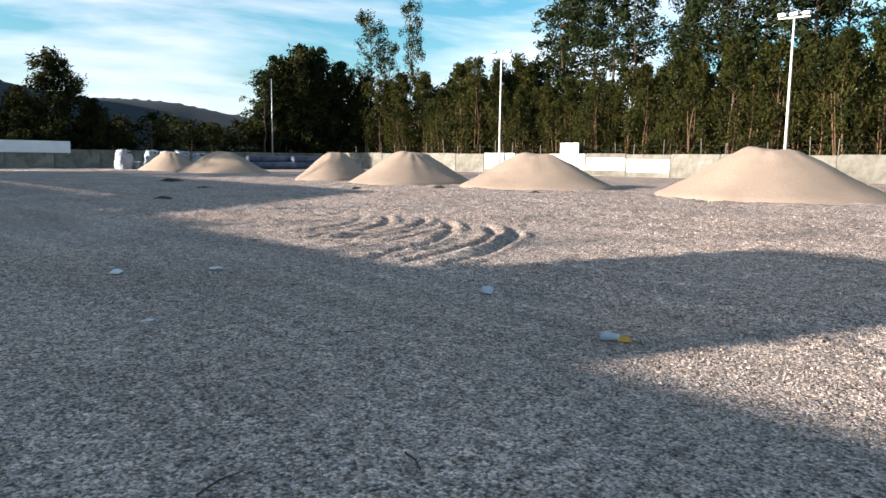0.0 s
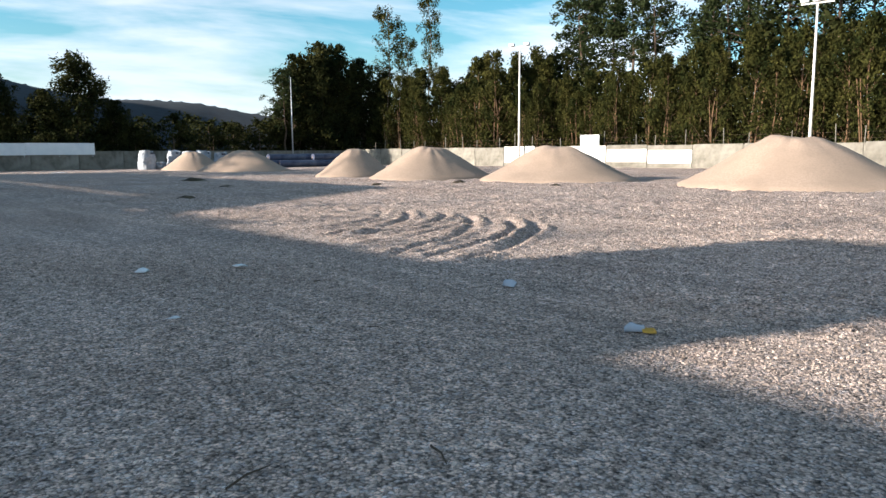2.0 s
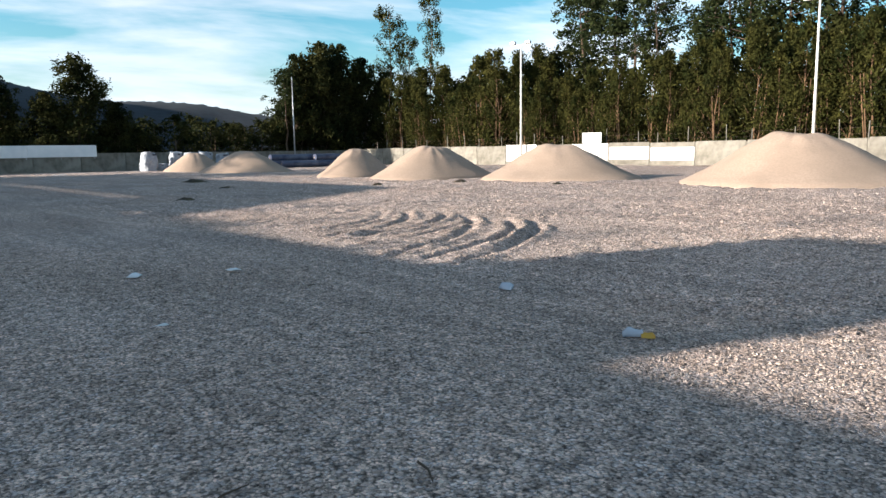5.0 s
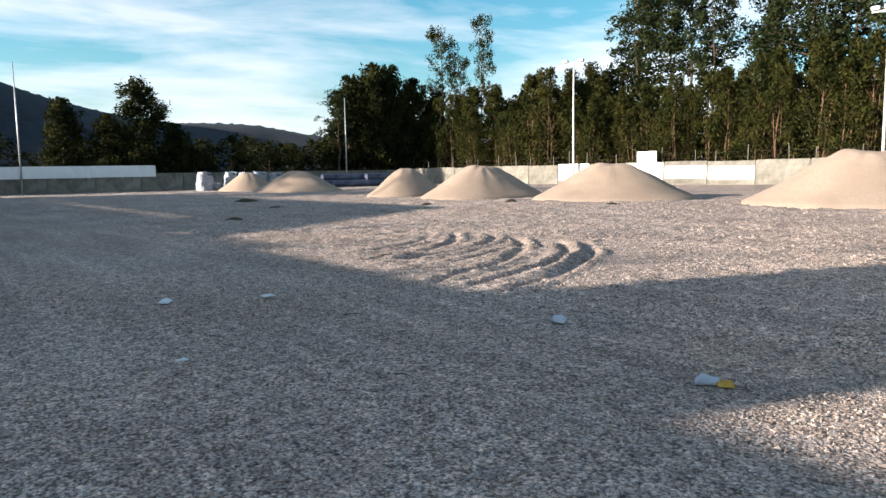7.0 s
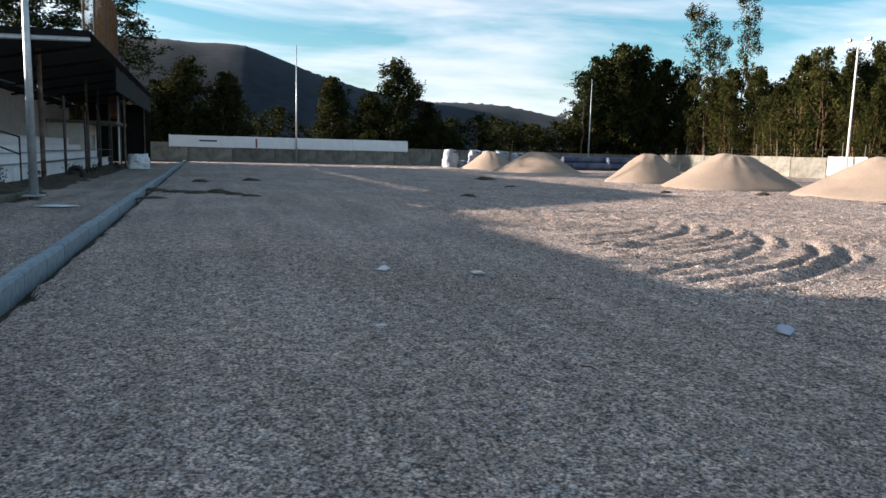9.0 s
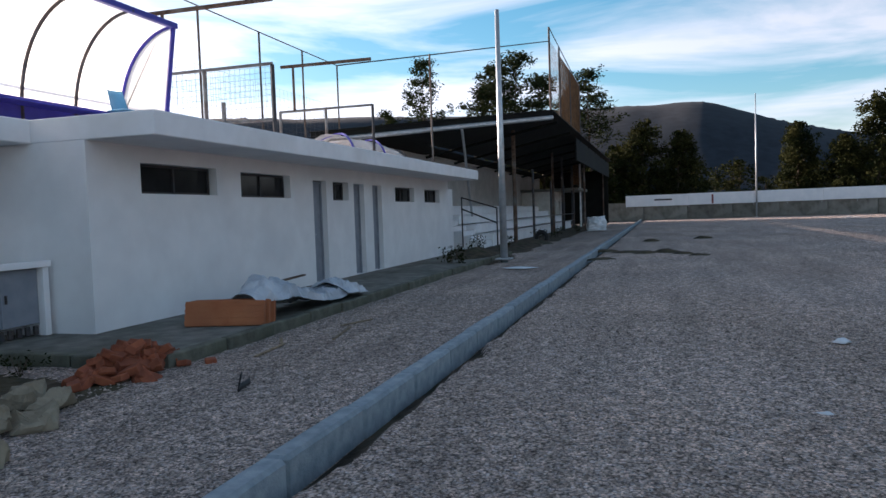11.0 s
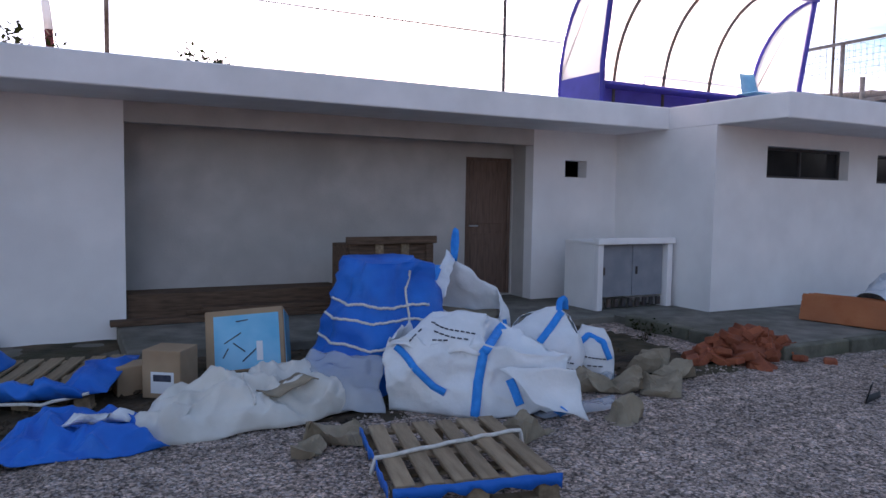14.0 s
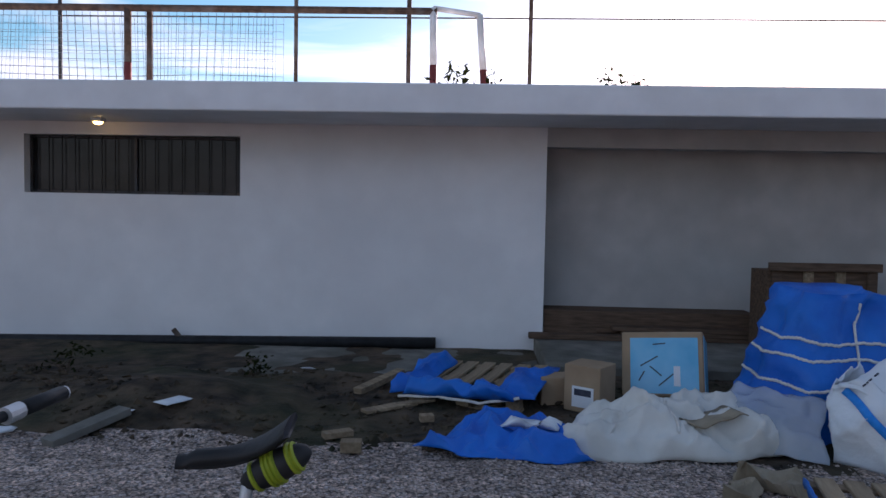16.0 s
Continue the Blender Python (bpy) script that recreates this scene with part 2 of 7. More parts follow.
M_RUST = surf("rusty_steel", (0.075, 0.048, 0.036), (0.165, 0.110, 0.080), scale=9, rough=0.9, bump=0.3, metal=0.2, c3=(0.26, 0.255, 0.24), sscale=2.0)
M_DARKMETAL = surf("dark_painted_steel", (0.03, 0.03, 0.035), (0.06, 0.06, 0.065), scale=6, rough=0.6, bump=0.05, c3=(0.12, 0.07, 0.04), sscale=2)
M_WHITEMETAL = surf("white_painted_steel", (0.70, 0.70, 0.69), (0.80, 0.80, 0.79), scale=4, rough=0.5, bump=0.04, c3=(0.45, 0.36, 0.28), sscale=3, stain=0.4)
M_MAROON = surf("dark_red_paint", (0.16, 0.03, 0.03), (0.22, 0.05, 0.045), scale=6, rough=0.6, bump=0.1)
M_BLUE = surf("royal_blue_paint", (0.035, 0.03, 0.25), (0.05, 0.045, 0.34), scale=4, rough=0.4, bump=0.03)
M_BARK = surf("pale_bark", (0.08, 0.048, 0.027), (0.20, 0.125, 0.068), scale=2.5, rough=0.95, bump=0.4, bscale=10, squash=(3, 3, 0.5))
M_DARKBARK = surf("dark_bark", (0.05, 0.035, 0.025), (0.11, 0.08, 0.055), scale=3, rough=0.95, bump=0.5, bscale=9)
M_GUM = leaf_mat("eucalyptus_leaves", (0.013, 0.019, 0.005), (0.056, 0.053, 0.013), 0.2)
M_BLACKBAR = surf("black_iron", (0.01, 0.01, 0.01), (0.02, 0.02, 0.02), scale=9, rough=0.7, bump=0.1)
M_CEMENT = surf("grey_cement_render", (0.40, 0.39, 0.38), (0.48, 0.47, 0.455), scale=2.5, rough=0.9, bump=0.15, bscale=50, c3=(0.34, 0.33, 0.31), sscale=0.7)
M_PINE = leaf_mat("pine_needles", (0.012, 0.020, 0.008), (0.036, 0.046, 0.016), 0.15)
M_BROAD = leaf_mat("broadleaf_leaves", (0.006, 0.012, 0.004), (0.042, 0.042, 0.012), 0.15)
# woods far off: the blue of distant haze is put into the hill's colour
M_HILL = surf("haze_blue_wooded_hill", (0.0015, 0.006, 0.014), (0.008, 0.016, 0.028), scale=0.10, rough=1.0, bump=0, c3=(0.010, 0.019, 0.027), sscale=0.012)
M_GRASS = surf("rough_grass", (0.05, 0.06, 0.025), (0.12, 0.11, 0.05), scale=1.5, rough=1.0, bump=0.6, bscale=9, c3=(0.16, 0.12, 0.07), sscale=0.2)


# ---- builders ----
def thing(name, at=(0, 0, 0), rz=0.0, label="", category="", group="", kind=""):
    ob = new(name)
    ob.empty_display_size = 0.1
    ob.matrix_world = pose(*at, 0, 0, rz)
    return tagged(ob, label, category, group, kind)


def mesh_of(bm, name, material, smooth=False):
    me = bpy.data.meshes.new(name)
    bm.to_mesh(me)
    bm.free()
    me.materials.append(material)
    if smooth:
        me.polygons.foreach_set("use_smooth", [True] * len(me.polygons))
    return me


def part(name, bm, material, parent=None, label="", smooth=False):
    ob = new(name, mesh_of(bm, name, material, smooth))
    if parent:
        ob.parent = parent
    if label:
        ob["label"] = label
    return ob


def piece(name, me, m, parent):
    """One of many alike pieces on one shared mesh."""
    ob = new(name, me)
    ob.parent = parent
    ob.matrix_basis = m
    return ob


def raw(name, verts, faces, material, parent=None, smooth=False, label=""):
    me = bpy.data.meshes.new(name)
    me.from_pydata(verts, [], faces)
    me.materials.append(material)
    if smooth:
        me.polygons.foreach_set("use_smooth", [True] * len(me.polygons))
    ob = new(name, me)
    if parent:
        ob.parent = parent
    if label:
        ob["label"] = label
    return ob


def box(bm, x0, x1, y0, y1, z0, z1, bevel=0.0, m=None):
    r = bmesh.ops.create_cube(bm, size=1.0, matrix=Matrix.LocRotScale(((x0 + x1) / 2, (y0 + y1) / 2, (z0 + z1) / 2), None, (x1 - x0, y1 - y0, z1 - z0)))
    vs = r["verts"]
    if bevel:
        es = list({e for v in vs for e in v.link_edges})
        g = bmesh.ops.bevel(bm, geom=es, offset=bevel, segments=1, affect="EDGES")
        vs = list({v for f in g["faces"] for v in f.verts} | {v for v in vs if v.is_valid})
    if m:
        bmesh.ops.transform(bm, matrix=m, verts=vs)
    return vs


def tube(bm, p, q, r, r2=None, seg=8, caps=True):
    p, q = Vector(p), Vector(q)
    d = q - p
    m = Matrix.Translation((p + q) / 2) @ d.to_track_quat("Z", "Y").to_matrix().to_4x4()
    return bmesh.ops.create_cone(bm, cap_ends=caps, segments=seg, radius1=r, radius2=r if r2 is None else r2, depth=d.length, matrix=m)["verts"]


def pipe_path(bm, pts, r, seg=6, closed=False):
    """One continuous tube swept along a line of points."""
    P = [Vector(p) for p in pts]
    rings, side = [], None
    for i, p in enumerate(P):
        d = ((P[(i + 1) % len(P)] - P[i - 1]) if closed else (P[min(i + 1, len(P) - 1)] - P[max(i - 1, 0)])).normalized()
        ref = side if side is not None else (Vector((0, 0, 1)) if abs(d.z) < 0.9 else Vector((1, 0, 0)))
        side = (ref - d * ref.dot(d)).normalized()
        up = d.cross(side)
        rings.append([bm.verts.new(p + r * (side * math.cos(2 * math.pi * k / seg) + up * math.sin(2 * math.pi * k / seg))) for k in range(seg)])
    for a, b in zip(rings, rings[1:] + rings[:1] if closed else rings[1:]):
        for k in range(seg):
            bm.faces.new((a[k], a[(k + 1) % seg], b[(k + 1) % seg], b[k]))
    if not closed:
        bm.faces.new(rings[0][::-1])
        bm.faces.new(rings[-1])


def wall_cells(bm, x0, x1, z0, z1, y0, y1, holes):
    """A wall along x, from y0 to y1 thick, with rectangular openings (xa, xb, za, zb) cut through it."""
    xs = sorted({x0, x1, *[h[i] for h in holes for i in (0, 1)]})
    zs = sorted({z0, z1, *[h[i] for h in holes for i in (2, 3)]})
    for a, b in zip(xs, xs[1:]):
        run = None
        for c, d in zip(zs, zs[1:]):
            open_ = any(h[0] - 1e-6 <= a and b <= h[1] + 1e-6 and h[2] - 1e-6 <= c and d <= h[3] + 1e-6 for h in holes)
            if open_:
                if run:
                    box(bm, a, b, y0, y1, *run)
                run = None
            else:
                run = (run[0], d) if run else (c, d)
        if run:
            box(bm, a, b, y0, y1, *run)


def fbm(x, y, s, o=3):
    return noise.fractal(Vector((x * s, y * s, 3.7)), 1.0, 2.0, o)


# ---- the ground ----
KERB_Y0, KERB_Y1 = -1.37, -1.22
# centre x, centre y, radius, from and to angle, depth
RUTS = [(-15.8, 2.5, 9.9, 12, 53, 0.10), (-13.6, 4.1, 6.8, 6, 60, 0.10), (-15.3, 2.8, 8.2, 12, 61, 0.085), (-16.2, 4.4, 7.7, 4, 38, 0.06), (-14.6, 5.8, 5.0, 2, 60, 0.08),
        (-15.2, 4.8, 5.4, 8, 68, 0.08), (-15.3, 5.3, 4.5, 4, 68, 0.065), (-15.6, 4.9, 6.3, 4, 40, 0.05), (-15.5, 3.0, 9.0, 14, 34, 0.05), (-15.9, 5.2, 4.0, 0, 50, 0.045)]


def ground_z(x, y):
    z = 0.012 * fbm(x, y, 0.5) + 0.006 * fbm(x, y, 2.3)
    if y > KERB_Y0 - 0.01:
        # dark little trench along the kerb, on the pitch side
        if x < 30:
            d = y - KERB_Y1
            z -= 0.12 * max(0.0, 1 - (max(0.0, d) / (0.20 + 0.08 * fbm(x, 0, 1.7))) ** 2)
        # turning ruts of a loader: a pressed groove between two thrown-up ridges
        if 4.6 < y < 11.4 and -14.6 < x < -5.4:
            for cx, cy, r, a0, a1, hh in RUTS:
                dx, dy = x - cx, y - cy
                q = math.hypot(dx, dy) - r
                if abs(q) < 0.6:
                    an = math.degrees(math.atan2(dy, dx))
                    fade = max(0.0, min(1, (an - a0) / 7, (a1 - an) / 7))
                    if fade:
                        q = (q + 0.06 * fbm(x, y, 0.7)) / 0.095
                        z += fade * 0.68 * hh * (0.75 + 0.6 * fbm(x, y, 0.9)) * (0.85 * math.exp(-(q - 1.7) ** 2) + 0.55 * math.exp(-(q + 1.7) ** 2) - math.exp(-q * q))
        # loose, lumpy surface farther out
        if 4.2 < y < 30 and -42 < x < 6:
            z += (0.016 * fbm(x, y, 2.2) + 0.040 * fbm(x, y, 4.4, 2)) * min(1, y - 4.2) * (0.45 if -13.5 < x < -6 and 5 < y < 10.5 else 1.0)
        if y > 10:
            z += (0.02 * fbm(x, y, 0.9) + 0.05 * fbm(x, y, 1.3, 2)) * min(1, (y - 10) / 5)
    else:
        z -= 0.095
        if x > -1.4 and y < -6.2:
            z -= 0.07
        # the dug strip of soil before the clubhouse
        k = max(0.0, min(1.0, (-3.6 - y) / 0.5)) * max(0.0, min(1.0, (x + 7.2) / 1.5)) * max(0.3, min(1.0, (y + 6.6) / 0.6))
        z += k * (-0.01 + 0.045 * fbm(x, y, 0.8) + 0.04 * fbm(x, y, 2.6))
        if x > 1.0 and y < -3.6:
            z += 0.20 * math.exp(-(((x - 2.1) / 1.0) ** 2 + ((y + 5.0) / 0.7) ** 2)) + 0.12 * math.exp(-(((x - 4.6) / 1.2) ** 2 + ((y + 5.2) / 0.6) ** 2))
        # heaps of spoil by the steps of the terrace
        z += 0.35 * math.exp(-(((x + 22.3) / 1.6) ** 2 + ((y + 4.9) / 0.6) ** 2)) + 0.25 * math.exp(-(((x + 30) / 3.0) ** 2 + ((y + 4.6) / 0.5) ** 2))
    return z


def spaced(stops):
    out = []
    for (a, b, s) in stops:
        n = max(1, round((b - a) / s))
        out += [a + (b - a) * i / n for i in range(n)]
    return out + [stops[-1][1]]


gx = spaced([(-3000, -200, 700), (-200, -100, 20), (-100, -40, 2.5), (-40, -18, 0.22), (-18, -14, 0.10), (-14, -5, 0.06), (-5, 4, 0.09), (4, 8, 0.3), (8, 40, 4), (40, 200, 40), (200, 3000, 700)])
gy = spaced([(-3000, -200, 700), (-200, -20, 60), (-20, -8, 3), (-8, -1.37, 0.11), (-1.37, -1.22, 0.05), (-1.22, -0.9, 0.045), (-0.9, 4, 0.10), (4, 11.5, 0.06), (11.5, 16, 0.10), (16, 27, 0.16), (27, 60, 1.5), (60, 200, 35), (200, 3000, 700)])
gv = [(x, y, ground_z(x, y)) for y in gy for x in gx]
W = len(gx)
gf = [(j * W + i, j * W + i + 1, (j + 1) * W + i + 1, (j + 1) * W + i) for j in range(len(gy) - 1) for i in range(W - 1)]
ground = raw("ground", gv, gf, M_GRAVEL, smooth=True)
tagged(ground, "pale crushed-stone gravel pitch with loader tyre ruts", "ground", kind="structure")
ground.data.materials.append(M_DIRT)
ground.data.materials.append(M_GRASS)
for p in ground.data.polygons:
    x, y, z = p.center
    edge = -4.1 + 0.25 * fbm(x, y, 0.9)
    soil = y < edge and x > -6.3 + 0.6 * fbm(x, y, 0.8)
    trench = KERB_Y1 - 0.02 < y < KERB_Y1 + 0.15 + 0.09 * fbm(x, 0, 1.7)
    spoil = y < -3.9 + 0.4 * fbm(x, y, 0.6) and x < -19.5
    if (soil or trench or spoil) and -60 < x < 30:
        p.material_index = 1
    if x < -74 or y > 53:
        p.material_index = 2

# ---- kerb along the pitch ----
kerb = thing("kerb", (0, 0, 0), label="precast concrete kerb along the gravel pitch", category="kerb", kind="structure")
bm = bmesh.new()
box(bm, -0.499, 0.499, KERB_Y0, KERB_Y1, -0.16, 0.10, 0.022)
me = mesh_of(bm, "kerb_stone", M_KERB)
for i in range(84):
    piece("kerb_stone", me, pose(9.5 - i, 0.008 * math.sin(i * 1.7), 0.004 * math.sin(i * 2.9), 0, 0.12 * math.sin(i * 3.1), 0.25 * math.sin(i * 2.1)), kerb)

# ---- boundary walls ----
WALL_Y, WALL_X = 51.0, -73.0
bm = bmesh.new()
box(bm, -73.3, 24, WALL_Y, WALL_Y + 0.22, -0.3, 1.80)
wall_right = tagged(part("wall_north", bm, M_BLOCK), "weathered grey concrete block boundary wall", "wall", kind="structure")
bm = bmesh.new()
box(bm, WALL_X - 0.22, WALL_X, -14, 51.2, -0.3, 1.72)
wall_far = tagged(part("wall_west", bm, M_BLOCK), "grey block boundary wall at the end of the pitch", "wall", kind="structure")
# wall panels between pilasters
bm = bmesh.new()
box(bm, -1.93, 1.93, -0.05, 0, 0.02, 1.84, 0.01)
panel_me = mesh_of(bm, "wall_panel", M_BLOCK)
bm = bmesh.new()
box(bm, -1.93, 1.93, -0.06, 0, 0.30, 1.85, 0.01)
white_me = mesh_of(bm, "whitewashed_panel", M_WHITEWASH)
bm = bmesh.new()
box(bm, -1.93, 1.93, -0.056, 0, 0.42, 1.48, 0.01)
patch_me = mesh_of(bm, "limewashed_patch", M_WHITEWASH)
for i in range(24):
    x = -71 + 4 * i
    white = x in (-47, -39)
    piece("wall_panel", white_me if white else panel_me, pose(x, WALL_Y, 0.04 * math.sin(i * 2.3)), wall_right)
    if x in (-35, -31):
        piece("limewashed_patch", patch_me, pose(x, WALL_Y - 0.003, 0.1 * math.sin(i)), wall_right)
bm = bmesh.new()
box(bm, -0.05, 0, -1.95, 1.95, 0.02, 1.70, 0.01)
panel_me2 = mesh_of(bm, "wall_panel", M_BLOCK)
for i in range(16):
    piece("wall_panel", panel_me2, pose(WALL_X + 0.05, -11 + 4 * i, 0), wall_far)

# white hoarding on the far wall
hoard = thing("hoarding", (WALL_X + 0.12, 0, 0), label="long white advertising hoarding fixed on the far block wall", category="hoarding")
bm = bmesh.new()
box(bm, 0, 0.05, -2.88, 2.88, 1.32, 2.40, 0.01)
me = mesh_of(bm, "board", M_BOARD)
for i in range(4):
    piece("board", me, pose(0.0, 0.2 + 5.77 * i, 0.02 * i), hoard)
bm = bmesh.new()
for i in range(9):
    tube(bm, (-0.02, -2.6 + 2.85 * i, 1.2), (-0.02, -2.6 + 2.85 * i, 2.45), 0.03, seg=6)
tagged(part("bracket", bm, M_GALV, hoard), kind="stuff")
bm = bmesh.new()
box(bm, 0.055, 0.06, 5.15, 5.32, 1.40, 2.25)
part("mark", bm, M_MAROON, hoard, "small dark red upright mark")
bm = bmesh.new()
box(bm, 0.055, 0.06, 0.0, 1.6, 1.85, 2.0)
part("mark", bm, M_DARKMETAL, hoard, "faint grey bar of unreadable print")

# white sign on the right wall
sign = thing("sign_board", (-38.8, WALL_Y + 0.05, 1.86), label="plain white sign board standing on the block wall", category="sign")
bm = bmesh.new()
box(bm, -0.98, 0.98, -0.04, 0.04, 0.02, 0.92, 0.01)
part("board", bm, M_BOARD, sign)
for u in (-0.7, 0.7):
    bm = bmesh.new()
    tube(bm, (u, 0.06, -0.6), (u, 0.06, 0.8), 0.03)
    part("bracket", bm, M_GALV, sign)

# fence posts behind the right wall
wire = thing("wire_fence", (0, WALL_Y + 0.6, 0), label="thin weathered posts with slack wire behind the wall", category="fence")
bm = bmesh.new()
tube(bm, (0, 0, 0), (0, 0, 3.1), 0.045, 0.03, seg=6)
me = mesh_of(bm, "post", M_BLOCK)
for i in range(26):
    piece("post", me, pose(-74 + 2.6 * i + 0.5 * math.sin(i * 2.2), 0.2 * math.sin(i), -0.25 - 0.25 * math.sin(i * 1.7), 0, 2.0 * math.sin(i * 4.1), 0), wire)
bm = bmesh.new()
for z in (2.1, 2.5):
    tube(bm, (-74, 0, z), (-6, 0, z), 0.003, seg=3)
part("strand", bm, M_RUST, wire)


# ---- floodlight poles ----
def flood_pole(x, y, h, rz, heads, label):
    t = thing("floodlight_pole", (x, y, 0), rz, label, "light pole", "floodlight poles round the pitch")
    bm = bmesh.new()
    tube(bm, (0, 0, -0.2), (0, 0, h), 0.11 if x > -70 else 0.09, 0.06 if x > -70 else 0.04, seg=14)
    part("pole", bm, M_WHITEMETAL if heads else M_GALV, t, smooth=True)
    bm = bmesh.new()
    box(bm, -0.22, 0.22, -0.22, 0.22, -0.01, 0.03, 0.01)
    part("base_plate", bm, M_GALV, t)
    if heads:
        bm = bmesh.new()
        box(bm, -1.0, 1.0, -0.05, 0.05, h - 0.04, h + 0.06, 0.01)
        part("crossarm", bm, M_WHITEMETAL, t)
        for k in range(heads):
            bm = bmesh.new()
            u = 0.0 if heads == 1 else -0.75 + 1.5 * k / (heads - 1)
            box(bm, u - 0.26, u + 0.26, -0.28, 0.05, h + 0.08, h + 0.34, 0.04)
            part("floodlight", bm, M_GALV, t, "grey metal floodlight head")
    return t


flood_pole(-20.2, 50.4, 10.9, 8, 3, "white steel floodlight pole with a crossarm, by the wall")
flood_pole(-46.5, 50.4, 11.0, 20, 2, "white steel floodlight pole by the block wall")
flood_pole(-72.4, 41.2, 9.8, 60, 0, "grey steel pole beside turf rolls")
flood_pole(-72.4, 9.0, 11.3, 90, 0, "slim grey steel pole before the hoarding")
flood_pole(-20.5, -3.6, 6.9, 0, 0, "galvanised floodlight pole beside the kerb")


# ---- sand heaps ----
def sand_heap(x, y, r, h, seed, label, flat=0.18, stretch=1.0, rz=0):
    rng = random.Random(seed)
    nr, na = 26, 56
    vs, fs = [(0, 0, 0)], []
    ph = [rng.uniform(0, 6.28) for _ in range(4)]
    for i in range(1, nr + 1):
        u = i / nr
        for k in range(na):
            a = 2 * math.pi * k / na
            rad = r * (1 + 0.07 * math.sin(2 * a + ph[0]) + 0.05 * math.sin(3 * a + ph[1]))
            px, py = u * rad * math.cos(a) * stretch, u * rad * math.sin(a)
            g = max(0.0, 1 - u)
            ridge = 1 + 0.05 * fbm(3 * math.cos(a) + seed, 3 * math.sin(a), 0.8)
            c = g / 0.84 * ridge
            top = 0.97 + 0.05 * fbm(px + seed * 3, py, 0.8) - 0.05 * math.exp(-((px - 0.1 * r) / (0.10 * r)) ** 2)
            k = 0.12
            w = max(0.0, min(1.0, 0.5 + 0.5 * (top - c) / k))
            z = h * (c * w + top * (1 - w) - k * w * (1 - w))
            z -= 0.10 * h * math.sin(math.pi * min(1, u)) ** 2 * (u > 0.5) * (2 * u - 1)
            z += 0.03 * h * fbm(px + seed * 9, py, 1.1) * g + 0.018 * fbm(px + seed, py, 2.5)
            vs.append((px, py, max(z, -0.06) if u < 1 else -0.08))
    vs[0] = (0, 0, sum(v[2] for v in vs[1:na + 1]) / na)
    for k in range(na):
        fs.append((0, 1 + k, 1 + (k + 1) % na))
    for i in range(nr - 1):
        for k in range(na):
            a, b = 1 + i * na + k, 1 + i * na + (k + 1) % na
            fs.append((a, a + na, b + na, b))
    ob = raw("sand_mound", vs, fs, M_SAND, smooth=True)
    ob.matrix_world = pose(x, y, 0, 0, 0, rz)
    return tagged(ob, label, "sand heap", "sand heaps on the pitch")


HEAPS = [
    (-62.3, 25.4, 2.9, 1.62, "small heap of pale sand beside white bulk bags"),
    (-53.6, 26.0, 3.75, 1.68, "low cone of pale sand on the gravel"),
    (-35.3, 23.9, 2.5, 1.62, "cone of pale sand beside a wider heap"),
    (-28.8, 24.1, 3.25, 1.68, "broad sand heap with dimpled flank"),
    (-22.0, 26.1, 3.75, 1.64, "broad smooth heap of pale sand"),
    (-11.35, 26.6, 4.05, 1.90, "largest heap of pale sand on the gravel pitch"),
]
for i, (x, y, r, h, lab) in enumerate(HEAPS):
    sand_heap(x, y, r, h, i + 3, lab)

# ---- hills behind ----
def hill(name, pts, depth, label):
    """A wooded ridge: a crest line of (x, y, z), with slopes down to both sides."""
    vs, fs = [], []
    crest = []
    for (a, b) in zip(pts, pts[1:]):
        for k in range(24):
            u = k / 24
            crest.append([a[i] + (b[i] - a[i]) * u for i in range(3)])
    raw_line = crest + [list(pts[-1])]
    crest = [[sum(raw_line[min(max(q + j, 0), len(raw_line) - 1)][i] for j in range(-12, 13)) / 25 for i in range(3)] for q in range(len(crest))]
    crest.append(list(pts[-1]))
    n = 10
    for c in crest:
        d = Vector((c[0], c[1], 0)).normalized()
        top = c[2] + 2.2 * noise.fractal(Vector((c[0] * 0.012, c[1] * 0.012, 1)), 1, 2, 2)
        tip = 3.0 * noise.noise(Vector((c[0] * 0.15, c[1] * 0.15, 5)))
        for k in range(-n, n + 1):
            u = k / n
            p = Vector((c[0], c[1], 0)) + d * depth * u
            z = top * (1 - abs(u) ** 1.5) - 3 + 6 * noise.fractal(Vector((p.x * 0.01, p.y * 0.01, 2)), 1, 2, 4) * abs(u) * (1 - abs(u)) * 2 + (tip if k == 0 else 0)
            vs.append((p.x, p.y, z))
    m = 2 * n + 1
    for i in range(len(crest) - 1):
        for k in range(m - 1):
            a = i * m + k
            fs.append((a, a + 1, a + 1 + m, a + m))
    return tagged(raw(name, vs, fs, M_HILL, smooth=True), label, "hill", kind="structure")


hill("backdrop", [(-300, -760, 60), (-500, -520, 95), (-700, -380, 112), (-868, -240, 122), (-900, -120, 126), (-899, -20, 124), (-899, 52, 123), (-895, 95, 108), (-884, 171, 80), (-915, 260, 70), (-928, 374, 74), (-882, 472, 54), (-860, 600, 45), (-700, 900, 40)], 330, "wooded ridge beyond the pitch, dark haze blue put into its colour")


